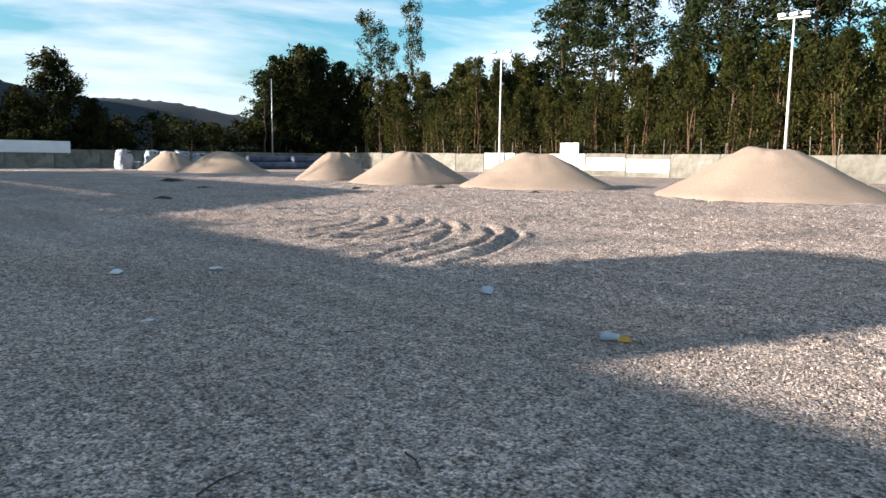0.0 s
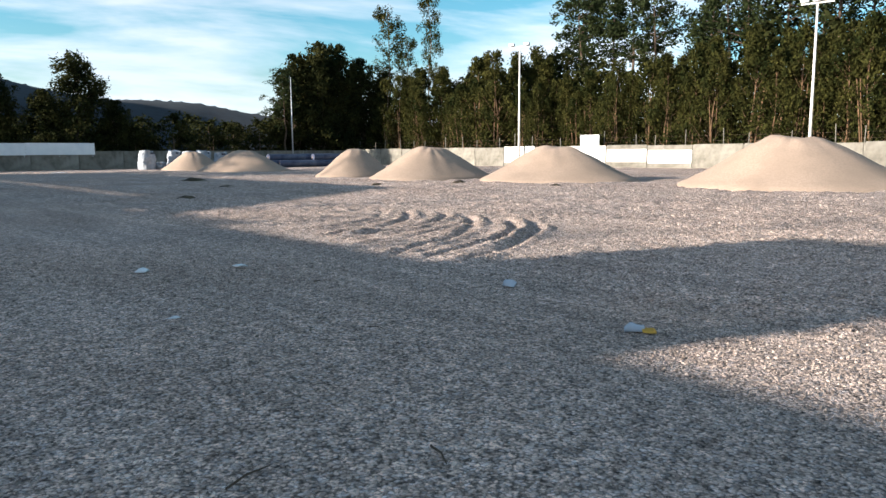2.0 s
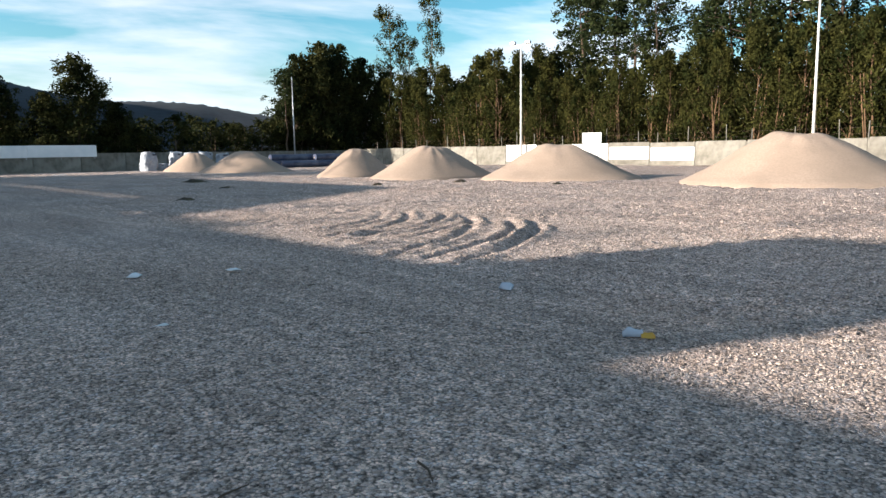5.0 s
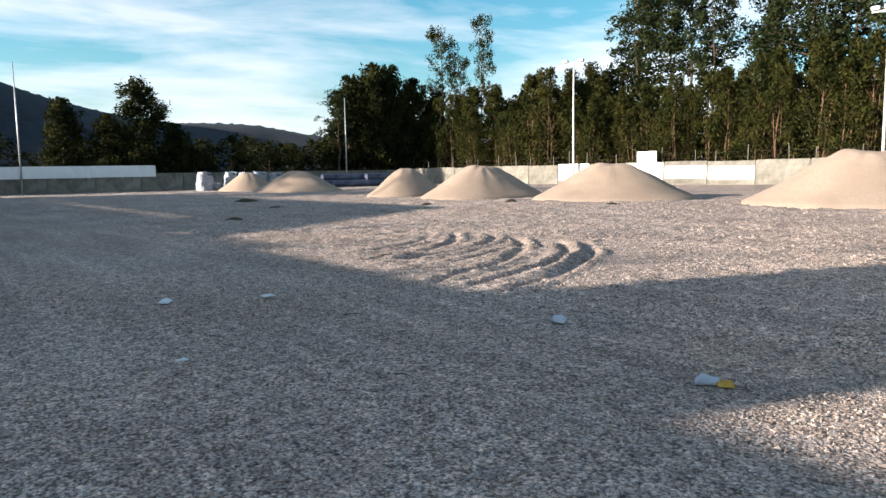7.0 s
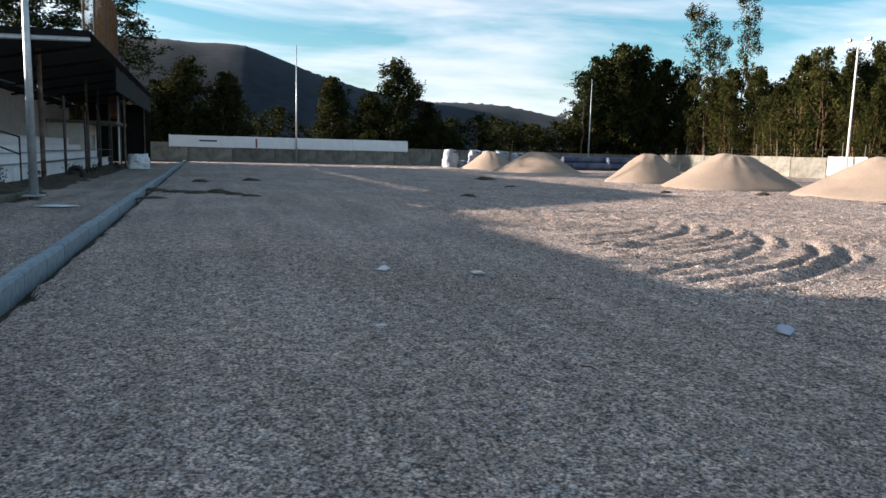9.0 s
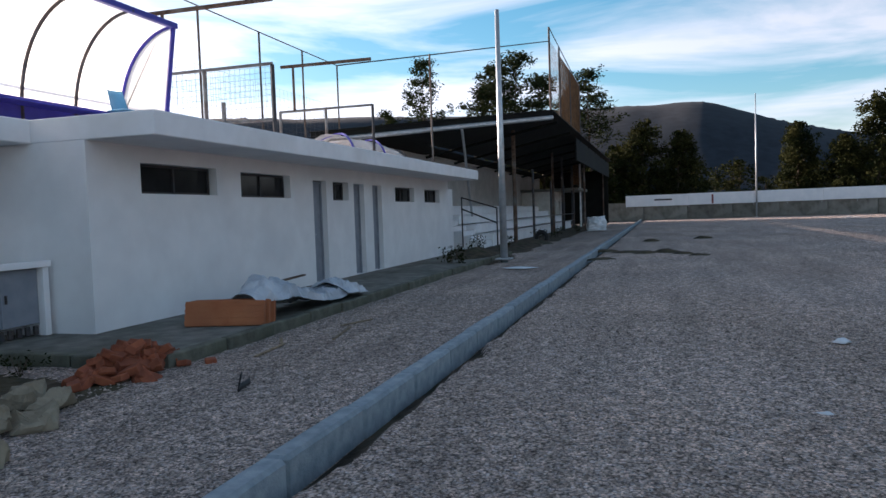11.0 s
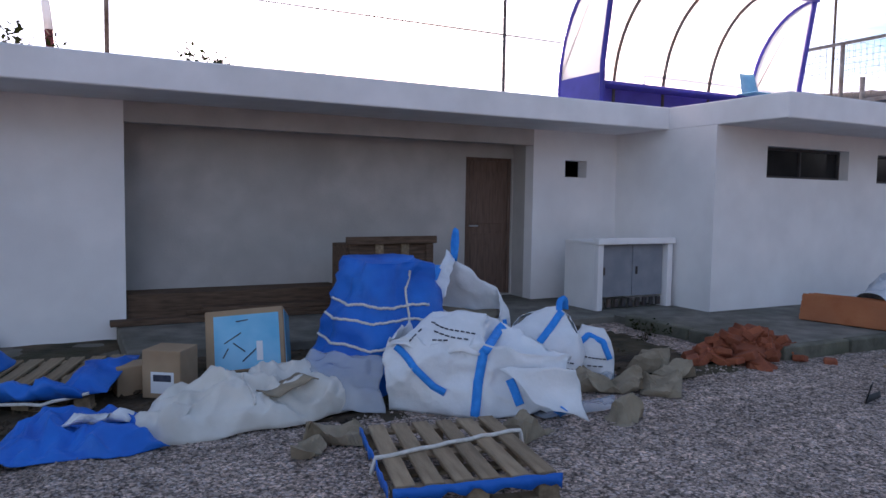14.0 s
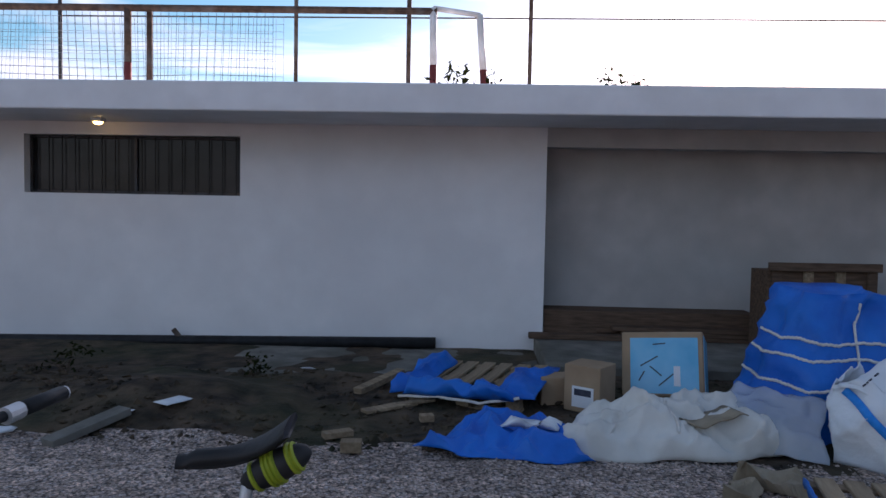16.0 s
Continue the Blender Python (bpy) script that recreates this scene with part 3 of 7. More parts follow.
# ---- trees ----
def leaf_cloud(rng, clumps, per, leaf, flat=0.6, hang=0.7, slim=0.45):
    """Many small leaf blades round the given clump centres (x, y, z, radius); hang: how steeply the blades droop."""
    vs, fs = [], []
    for (cx, cy, cz, cr) in clumps:
        for _ in range(per):
            u = Vector((rng.gauss(0, 1), rng.gauss(0, 1), rng.gauss(0, 1)))
            u = u.normalized() * cr * 1.25 * rng.random() ** 0.6 if u.length > 1e-6 else u
            c = Vector((cx + u.x, cy + u.y, cz + u.z * flat))
            s = leaf * rng.uniform(0.6, 1.4)
            a = Vector((rng.gauss(0, 1), rng.gauss(0, 1), rng.gauss(0, hang))).normalized()
            b = a.cross(Vector((rng.gauss(0, 1), rng.gauss(0, 1), rng.gauss(0, 1)))).normalized()
            i = len(vs)
            vs += [tuple(c - a * s), tuple(c + b * s * slim), tuple(c + a * s), tuple(c - b * s * slim)]
            fs.append((i, i + 1, i + 2, i + 3))
    return vs, fs


def make_tree(name, kind, seed, h, label):
    rng = random.Random(seed)
    t = thing(name, (0, 0, -500), 0, label, "tree", "trees round the pitch")
    bm = bmesh.new()
    pts, x, y = [], 0.0, 0.0
    for k in range(9):
        pts.append(Vector((x, y, h * 0.97 * k / 8)))
        x += rng.gauss(0, 0.010 * h)
        y += rng.gauss(0, 0.010 * h)
    r0 = {"gum": 0.0085, "tallgum": 0.009, "pine": 0.010, "broad": 0.020, "bush": 0.02}[kind] * h
    for k in range(8):
        tube(bm, pts[k], pts[k + 1], r0 * (1 - k / 8.6), r0 * (1 - (k + 1) / 8.6), seg=7, caps=False)

    def stem(z):
        f = max(0.0, min(7.999, z / (h * 0.97) * 8))
        return pts[int(f)].lerp(pts[int(f) + 1], f - int(f))

    def limb(z0, tip, r):
        tube(bm, stem(z0), tip, r, r * 0.3, seg=4, caps=False)

    clumps = []
    if kind == "gum":
        # two or three leaders, leaves hanging in upright plumes
        for k in range(78):
            u = rng.random() ** 0.85
            z = h * (0.20 + 0.80 * u)
            d = h * 0.135 * (0.35 + 0.9 * math.sin(math.pi * min(1, 0.18 + 0.72 * u))) * (1.1 - 0.75 * u) * math.sqrt(rng.uniform(0.1, 1)) * 1.25
            a = rng.uniform(0, 2 * math.pi)
            p = stem(z) + Vector((d * math.cos(a), d * math.sin(a), 0))
            clumps.append((p.x, p.y, min(z, h * 0.975), h * rng.uniform(0.030, 0.060) * (1.1 - 0.45 * u)))
            if k % 3 == 0:
                limb(max(0.15 * h, z - 1.6 * d), p, r0 * 0.16)
        for k in range(2):
            a = rng.uniform(0, 2 * math.pi)
            tube(bm, pts[0] + Vector((0.25 * math.cos(a), 0.25 * math.sin(a), 0)), stem(h * 0.6) + Vector((0.7 * math.cos(a), 0.7 * math.sin(a), 0)), r0 * 0.6, r0 * 0.3, seg=6, caps=False)
        per, leaf, flat, hang, slim, mat_ = 44, 0.155, 1.5, 1.6, 0.38, M_GUM
    elif kind == "tallgum":
        for k in range(11):
            u = (k + rng.random()) / 11
            z = h * (0.52 + 0.46 * u)
            a, d = rng.uniform(0, 2 * math.pi), h * 0.085 * (1.15 - 0.8 * u) * rng.uniform(0.5, 1.3)
            tip = stem(z) + Vector((d * math.cos(a), d * math.sin(a), 0.25 * d))
            limb(z - 0.9 * d, tip, r0 * 0.22)
            for q in range(6):
                clumps.append((tip.x + rng.gauss(0, 0.026 * h), tip.y + rng.gauss(0, 0.026 * h), min(0.98 * h, tip.z + rng.gauss(0, 0.026 * h)), h * rng.uniform(0.018, 0.034)))
        per, leaf, flat, hang, slim, mat_ = 60, 0.15, 1.1, 1.2, 0.4, M_GUM
    elif kind == "pine":
        for k in range(26):
            u = (k + rng.random()) / 26
            z = h * (0.48 + 0.50 * u)
            a, d = rng.uniform(0, 2 * math.pi), h * 0.150 * (1.12 - 0.85 * u ** 2) * rng.uniform(0.45, 1.1)
            tip = stem(z) + Vector((d * math.cos(a), d * math.sin(a), 0.22 * d))
            limb(z - 0.10 * d, tip, r0 * 0.20)
            for q in range(5):
                w = 0.45 + 0.60 * q / 4
                p = stem(z).lerp(tip, w)
                clumps.append((p.x + rng.gauss(0, 0.016 * h), p.y + rng.gauss(0, 0.016 * h), min(0.99 * h, p.z + rng.gauss(0, 0.024 * h) + 0.012 * h), h * rng.uniform(0.022, 0.042)))
        for k in range(7):
            # dead branch stubs under the crown
            z, a = h * rng.uniform(0.25, 0.48), rng.uniform(0, 2 * math.pi)
            limb(z, stem(z) + Vector((math.cos(a), math.sin(a), 0.1)) * h * rng.uniform(0.04, 0.09), r0 * 0.10)
        per, leaf, flat, hang, slim, mat_ = 36, 0.20, 0.75, 0.7, 0.36, M_PINE
    elif kind == "broad":
        # large lobes, each a ragged shell of small clumps
        for k in range(24):
            u = k / 23
            z = h * (0.12 + 0.74 * u)
            wide = h * 0.27 * (1.0 - 0.72 * u ** 1.6)
            a = k * 2.4 + rng.uniform(-0.4, 0.4)
            c = stem(z) + Vector((wide * rng.uniform(0.55, 1.0) * math.cos(a), wide * rng.uniform(0.55, 1.0) * math.sin(a), 0))
            lr = h * rng.uniform(0.10, 0.15) * (1.1 - 0.4 * u)
            limb(max(0.05 * h, z - 0.7 * wide), c, r0 * 0.30)
            for q in range(12):
                d = Vector((rng.gauss(0, 1), rng.gauss(0, 1), rng.gauss(0.3, 1))).normalized() * lr * rng.uniform(0.5, 1.15)
                clumps.append((c.x + d.x, c.y + d.y, max(0.3, min(0.99 * h, c.z + d.z)), h * rng.uniform(0.034, 0.068)))
        for q in range(10):
            p = stem(h * rng.uniform(0.86, 0.98))
            clumps.append((p.x + rng.gauss(0, 0.03 * h), p.y + rng.gauss(0, 0.03 * h), p.z, h * rng.uniform(0.018, 0.034)))
        per, leaf, flat, hang, slim, mat_ = 44, 0.18, 1.0, 0.8, 0.42, M_BROAD
    else:
        for k in range(36):
            u = rng.random()
            a, d = rng.uniform(0, 2 * math.pi), h * 0.40 * math.sqrt(max(0.08, 1 - u * u)) * math.sqrt(rng.uniform(0.15, 1))
            p = stem(h * (0.02 + 0.95 * u)) + Vector((d * math.cos(a), d * math.sin(a), 0))
            clumps.append((p.x, p.y, p.z, h * rng.uniform(0.07, 0.15)))
            if k % 3 == 0:
                limb(max(0.05, p.z - d), p, r0 * 0.2)
        per, leaf, flat, hang, slim, mat_ = 60, 0.17, 0.9, 0.8, 0.45, M_BROAD
    part("trunk", bm, M_DARKBARK if kind in ("broad", "bush", "pine") else M_BARK, t)
    vs, fs = leaf_cloud(rng, clumps, per, leaf, flat, hang, slim)
    raw("crown", vs, fs, mat_, t)
    return t


PROTO = {}
for key, name, kind, hs, lab in (
    ("gum", "eucalyptus_tree", "gum", (11.0, 11.5, 12.0, 10.5), "slender eucalyptus with olive leaves and bare lower trunk"),
    ("tall", "tall_eucalyptus_tree", "tallgum", (20.0, 21.0), "tall bare-stemmed eucalyptus with tufted crown"),
    ("pine", "pine_tree", "pine", (21.0, 19.0, 22.0), "tall maritime pine with high open crown"),
    ("broad", "broadleaf_tree", "broad", (13.0, 11.0), "dense dark-leaved broad tree with ragged outline"),
    ("bush", "hedge_tree", "bush", (6.5, 5.5), "low dark bushy tree beyond the wall"),
):
    PROTO[key] = [(make_tree(name, kind, 10 * len(PROTO) + i + 1, h, lab), h) for i, h in enumerate(hs)]
USED = set()


def plant(key, x, y, h, i=0, rz=None, wide=1.0):
    ob, h0 = PROTO[key][i % len(PROTO[key])]
    s = h / h0
    rz = (x * 37 + y * 91) % 360 if rz is None else rz
    m = pose(x, y, -0.1, 0, 0, rz)
    if ob in USED:
        ob = copy_thing(ob, m)
    else:
        USED.add(ob)
        ob.matrix_basis = m
    ob.scale = (s * wide, s * wide, s)
    return ob


rng = random.Random(5)
plant("broad", -80.0, 20.7, 11.9, 0, wide=1.05)
plant("broad", -79.0, 24.3, 7.2, 1, wide=1.0)
plant("broad", -79.5, 17.6, 8.0, 1, wide=1.0)
plant("broad", -82.0, 14.0, 9.7, 1, wide=0.9)
plant("broad", -80.0, -0.8, 10.6, 0, wide=1.05)
plant("broad", -80.0, 2.6, 9.4, 1, wide=0.95)
plant("broad", -82.0, -4.2, 8.4, 1, wide=0.95)
for (x, y, h) in ((-78.0, 45.2, 13.6), (-77.0, 47.6, 15.0), (-78.0, 51.0, 15.2), (-77.0, 54.0, 13.6), (-76.5, 57.0, 12.0), (-75.0, 60.5, 11.5), (-80.0, 48.5, 12.5)):
    plant("broad", x, y, h, int(h), wide=0.85)
plant("pine", -76.8, 42.6, 11.2, 0, wide=1.35)
plant("tall", -76.6, 58.0, 20.4, 0)
plant("tall", -68.6, 58.0, 20.0, 1, wide=0.8)
plant("tall", -73.2, 58.8, 16.0, 0, rz=100, wide=0.8)
# the wood along the right wall
SKYLINE = [(-74, 11.0), (-67, 11.2), (-62, 9.8), (-58, 10.2), (-55, 11.4), (-52, 12.0), (-49, 9.6), (-46, 8.9), (-40, 9.2), (-34, 10.0), (-29, 10.6), (16, 10.8)]


def skyline(x):
    for (a, p), (b, q) in zip(SKYLINE, SKYLINE[1:]):
        if a <= x <= b:
            return p + (q - p) * (x - a) / (b - a)
    return SKYLINE[-1][1]


n = 0
for step, y0, dy, up, first in ((2.0, 54.0, 1.0, 0.92, -72.0), (2.2, 57.4, 1.2, 1.0, -71.0), (2.8, 60.4, 1.2, 1.06, -70.0)):
    x = first
    while x < 14:
        plant("gum", x, y0 + rng.uniform(-dy, dy), skyline(x) * up * rng.uniform(0.84, 1.06), n, wide=rng.uniform(0.95, 1.25))
        n += 1
        x += step * rng.uniform(0.7, 1.3)
x = -66.0
while x < 20:
    plant("bush", x, 64.5 + rng.uniform(-1.0, 1.0), skyline(x) * rng.uniform(1.0, 1.16), n, wide=0.85)
    n += 1
    x += rng.uniform(2.6, 3.8)
x = -54.6
while x < 22:
    plant("pine", x, 68 + rng.uniform(-2, 4), (22.0 if x < -48 else 24.0) + rng.uniform(-3.0, 2.5), n, wide=rng.uniform(0.8, 1.15))
    n += 1
    x += rng.uniform(2.4, 4.0) if x < -46 else rng.uniform(1.9, 3.2)
x = -70.0
while x < 18:
    plant("bush", x, 62.4 + rng.uniform(-0.6, 0.6), rng.uniform(5.0, 6.8), n, wide=1.25)
    n += 1
    x += rng.uniform(1.9, 2.7)
# low trees beyond the far wall
for i in range(26):
    y = -12 + 3.2 * i + rng.uniform(-1, 1)
    plant("bush", -92 - rng.uniform(0, 14), y, 5.6 + rng.uniform(-0.9, 1.5), i, wide=1.25)
for i in range(12):
    plant("bush", -78 - rng.uniform(0, 3), 25 + 1.75 * i + rng.uniform(-0.6, 0.6), 4.6 + rng.uniform(-0.7, 1.1), i, wide=1.2)
# pines behind the grandstand
plant("pine", -57.4, -17.8, 14.0, 0, wide=0.95)
plant("pine", -57.0, -20.6, 10.0, 1, wide=1.0)
for (x, y, h) in ((-58.5, -10.8, 14.2), (-60.0, -12.4, 13.4), (-61.0, -9.2, 12.8), (-59.5, -13.6, 12.0), (-66.0, -5.4, 13.6), (-67.0, -7.4, 12.0)):
    plant("pine", x, y, h, int(x), wide=1.4)
plant("broad", -66.0, -9.0, 9.0, 0)
for i in range(8):
    plant("bush", -77.5 - (i % 3) * 1.5, -16 + 1.7 * i, 6.0 + (i % 2), i, wide=1.1)

# ---- clubhouse ----
Y_MAIN, Y_REAR, Y_BACK = -6.07, -7.94, -8.45
X_CORNER, X_END, X_EAST = -7.92, -23.5, 12.0
X_RECL, X_RECR = -1.15, -6.42
SOFFIT, ROOF_TOP = 2.39, 2.69
MAIN_HOLES = [(-10.62, -8.88, 1.75, 2.17), (-12.98, -11.30, 1.73, 2.15), (-14.50, -13.90, 0.0, 2.10), (-15.62, -14.82, 1.70, 2.10), (-16.50, -15.90, 0.0, 2.09),
              (-17.62, -17.02, 0.0, 2.09), (-20.12, -18.58, 1.69, 2.08), (-22.54, -21.04, 1.68, 2.07)]
bm = bmesh.new()
wall_cells(bm, X_END, X_CORNER, -0.4, SOFFIT, Y_MAIN - 0.22, Y_MAIN, MAIN_HOLES)
wall_main = tagged(part("wall_front", bm, M_PLASTER), "white plastered clubhouse wall with slot windows and narrow doorways", "wall", kind="structure")
bm = bmesh.new()
box(bm, X_CORNER - 0.22, X_CORNER, Y_REAR - 0.22, Y_MAIN - 0.22, -0.4, SOFFIT)
tagged(part("wall_side", bm, M_PLASTER), "white plastered return wall of the clubhouse", "wall", kind="structure")
bm = bmesh.new()
wall_cells(bm, X_CORNER, X_RECR, -0.4, SOFFIT, Y_REAR - 0.2, Y_REAR, [(-7.36, -6.97, 1.74, 1.98)])
tagged(part("wall_bay", bm, M_PLASTER), "white plastered wall with a small square opening", "wall", kind="structure")
bm = bmesh.new()
wall_cells(bm, X_RECL, X_EAST, -0.4, SOFFIT, Y_REAR - 0.2, Y_REAR, [(2.40, 4.99, 1.55, 2.24), (7.4, 9.9, 1.55, 2.22)])
tagged(part("wall_rear", bm, M_PLASTER), "white plastered wall with a long dark slot window", "wall", kind="structure")
# recessed porch: back wall with its door, reveals and lintel
bm = bmesh.new()
wall_cells(bm, X_RECR, X_RECL, -0.4, SOFFIT, Y_BACK - 0.2, Y_BACK, [(-6.40, -5.62, 0.02, 2.0)])
tagged(part("wall_porch", bm, M_CEMENT), "plastered back wall of the recessed porch", "wall", kind="structure")
bm = bmesh.new()
box(bm, X_RECR - 0.2, X_RECR, Y_BACK - 0.2, Y_REAR - 0.2, -0.4, SOFFIT)
box(bm, X_RECL, X_RECL + 0.2, Y_BACK - 0.2, Y_REAR - 0.2, -0.4, SOFFIT)
box(bm, X_RECR, X_RECL, Y_REAR - 0.2, Y_REAR - 0.003, 2.17, SOFFIT)
tagged(part("trim", bm, M_CEMENT), "plastered reveals and lintel of the porch", "wall", kind="structure")
# closing walls, floor inside
bm = bmesh.new()
box(bm, X_END, X_EAST, -12.2, -12.0, -0.4, SOFFIT)
box(bm, X_END, X_END + 0.2, -12.0, Y_MAIN - 0.22, -0.4, SOFFIT)
box(bm, X_EAST - 0.2, X_EAST, -12.0, Y_REAR - 0.2, -0.4, SOFFIT)
tagged(part("wall_inside", bm, M_DARKROOM), "inner block walls of the clubhouse, indoor gloom put into their colour", "wall", kind="structure")
bm = bmesh.new()
box(bm, X_END, X_EAST, -12.0, Y_REAR - 0.2, -0.3, -0.003)
box(bm, X_END + 0.2, X_CORNER - 0.22, Y_REAR - 0.2, Y_MAIN - 0.22, -0.3, -0.003)
tagged(part("floor", bm, M_CONC), "bare concrete floor", "floor", kind="structure")
# roof slab with a deep white edge
bm = bmesh.new()
box(bm, X_CORNER + 0.0, X_EAST + 0.4, -12.2, Y_REAR + 1.05, SOFFIT, ROOF_TOP, 0.012)
box(bm, X_END - 0.1, X_CORNER, -12.2, Y_MAIN + 1.02, SOFFIT, ROOF_TOP, 0.012)
roof = tagged(part("roof", bm, M_FASCIA), "flat white concrete roof slab with deep plain edge", "roof", kind="structure")
# pavement slab round the clubhouse
bm = bmesh.new()
box(bm, X_END - 0.5, -6.6, -6.0, -4.1, -0.35, -0.002, 0.02)
box(bm, X_END - 0.5, X_CORNER - 0.01, Y_MAIN, -6.0, -0.35, -0.002)
box(bm, -6.6, -1.05, Y_REAR, -6.35, -0.35, -0.004, 0.015)
box(bm, -1.05, 2.2, Y_REAR, -6.30, -0.45, -0.17, 0.015)
box(bm, 2.2, X_EAST, Y_REAR, -6.30, -0.45, -0.23, 0.015)
box(bm, X_CORNER, -6.6, Y_REAR, -6.0, -0.35, -0.006)
box(bm, X_RECR, X_RECL, Y_BACK, Y_REAR, -0.35, -0.004)
tagged(part("pavement", bm, M_CONC), "worn grey concrete apron along the clubhouse", "pavement", kind="structure")


M_MOSS = surf("mossy_concrete", (0.085, 0.085, 0.065), (0.17, 0.165, 0.13), scale=6, rough=0.95, bump=0.5, bscale=30, c3=(0.035, 0.045, 0.018), sscale=1.5, stain=0.85, obvar=0.12)
edging = thing("apron_edging", (0, 0, 0), label="low mossy concrete edging round the apron", category="kerb", kind="structure")
bm = bmesh.new()
box(bm, -0.49, 0.49, -0.06, 0.06, -0.30, 0.045, 0.012)
me = mesh_of(bm, "edging_stone", M_MOSS)
for i in range(17):
    piece("edging_stone", me, pose(-7.1 - i, -4.04 + 0.015 * math.sin(i * 1.9), 0.006 * math.sin(i * 2.7), 0, 0.3 * math.sin(i * 1.3), 0.7 * math.sin(i * 2.1)), edging)
for i in range(2):
    piece("edging_stone", me, pose(-6.55, -4.58 - i, 0.004 * i, 0, 0, 90), edging)


def door_leaf(x0, x1, y, z0, z1, name, material, label):
    d = thing(name, ((x0 + x1) / 2, y, z0), label=label, category="door", kind="structure")
    w, h = x1 - x0, z1 - z0
    bm = bmesh.new()
    box(bm, -w / 2, -w / 2 + 0.05, -0.05, 0.05, 0, h, 0.004)
    box(bm, w / 2 - 0.05, w / 2, -0.05, 0.05, 0, h, 0.004)
    box(bm, -w / 2 + 0.05, w / 2 - 0.05, -0.05, 0.05, h - 0.05, h, 0.004)
    part("frame", bm, material, d)
    bm = bmesh.new()
    box(bm, -w / 2 + 0.05, w / 2 - 0.05, -0.02, 0.02, 0.01, h - 0.05, 0.003)
    box(bm, -w / 2 + 0.13, w / 2 - 0.13, 0.02, 0.03, 0.2, h * 0.45, 0.004)
    box(bm, -w / 2 + 0.13, w / 2 - 0.13, 0.02, 0.03, h * 0.52, h - 0.2, 0.004)
    leaf = part("leaf", bm, material, d)
    bm = bmesh.new()
    tube(bm, (w / 2 - 0.1, 0.03, 1.0), (w / 2 - 0.1, 0.08, 1.0), 0.012)
    tube(bm, (w / 2 - 0.1, 0.08, 1.0), (w / 2 - 0.21, 0.08, 1.0), 0.010)
    part("handle", bm, M_GALV, leaf)
    return d


for i, (a, b) in enumerate(((-14.50, -13.90), (-16.50, -15.90), (-17.62, -17.02))):
    door_leaf(a, b, Y_MAIN - 0.16, 0.0, 2.09, "door_%d" % (i + 1), M_GREYDOOR, "narrow grey painted metal door set in the white wall")
door_leaf(-6.40, -5.62, Y_BACK - 0.08, 0.02, 2.0, "door_4", M_BROWNDOOR, "dark brown wooden door in the porch")

M_GLASS = surf("dark_window_glass", (0.015, 0.016, 0.018), (0.03, 0.03, 0.033), scale=2, rough=0.12, bump=0.0)
M_GLASS.node_tree.nodes['Principled BSDF'].inputs['Specular IOR Level'].default_value = 0.12


def slot_window(x0, x1, z0, z1, y, i, bars=0):
    w = thing("window_%d" % i, ((x0 + x1) / 2, y, z0), label="unglazed-looking dark slot window with metal frame" if not bars else "long dark slot window with vertical bars", category="window", kind="structure")
    a, h = (x1 - x0) / 2, z1 - z0
    bm = bmesh.new()
    for (p, q, r, s) in ((-a, -a + 0.035, 0, h), (a - 0.035, a, 0, h), (-a + 0.035, a - 0.035, 0, 0.035), (-a + 0.035, a - 0.035, h - 0.035, h), (-0.018, 0.018, 0.035, h - 0.035)):
        box(bm, p, q, -0.03, 0.03, r, s, 0.003)
    part("window_frame", bm, M_DARKMETAL, w)
    for s in (-1, 1):
        bm = bmesh.new()
        box(bm, min(s * 0.02, s * (a - 0.035)), max(s * 0.02, s * (a - 0.035)), -0.006, 0.0, 0.036, h - 0.036)
        part("pane", bm, M_GLASS, w)
    for k in range(bars):
        bm = bmesh.new()
        xx = -a + 2 * a * (k + 0.5) / bars
        tube(bm, (xx, 0.04, 0.0), (xx, 0.04, h), 0.006, seg=6)
        part("bar", bm, M_BLACKBAR, w)
    return w


k = 0
for h in MAIN_HOLES:
    if h[2] > 1:
        k += 1
        slot_window(h[0], h[1], h[2], h[3], Y_MAIN - 0.17, k)
slot_window(2.40, 4.99, 1.55, 2.24, Y_REAR - 0.14, 7, bars=16)
slot_window(7.4, 9.9, 1.55, 2.22, Y_REAR - 0.14, 8, bars=16)

# soffit lamp, switched on
lamp = thing("soffit_lamp", (3.90, Y_REAR + 0.36, SOFFIT), label="small lit lamp under the roof overhang", category="lamp")
bm = bmesh.new()
box(bm, -0.07, 0.07, -0.05, 0.05, -0.045, -0.002, 0.01)
part("housing", bm, M_WHITEMETAL, lamp)
M_GLOW = bpy.data.materials.new("lit_bulb")
M_GLOW.use_nodes = True
g = M_GLOW.node_tree.nodes["Principled BSDF"]
g.inputs["Base Color"].default_value = (1, 0.8, 0.4, 1)
g.inputs["Emission Color"].default_value, g.inputs["Emission Strength"].default_value = (1, 0.62, 0.18, 1), 6.0
bm = bmesh.new()
bmesh.ops.create_uvsphere(bm, u_segments=14, v_segments=8, radius=0.038, matrix=pose(0.0, 0, -0.055) @ Matrix.Diagonal((1.4, 1, 0.6, 1)))
part("bulb", bm, M_GLOW, lamp, "glowing yellow bulb", smooth=True)

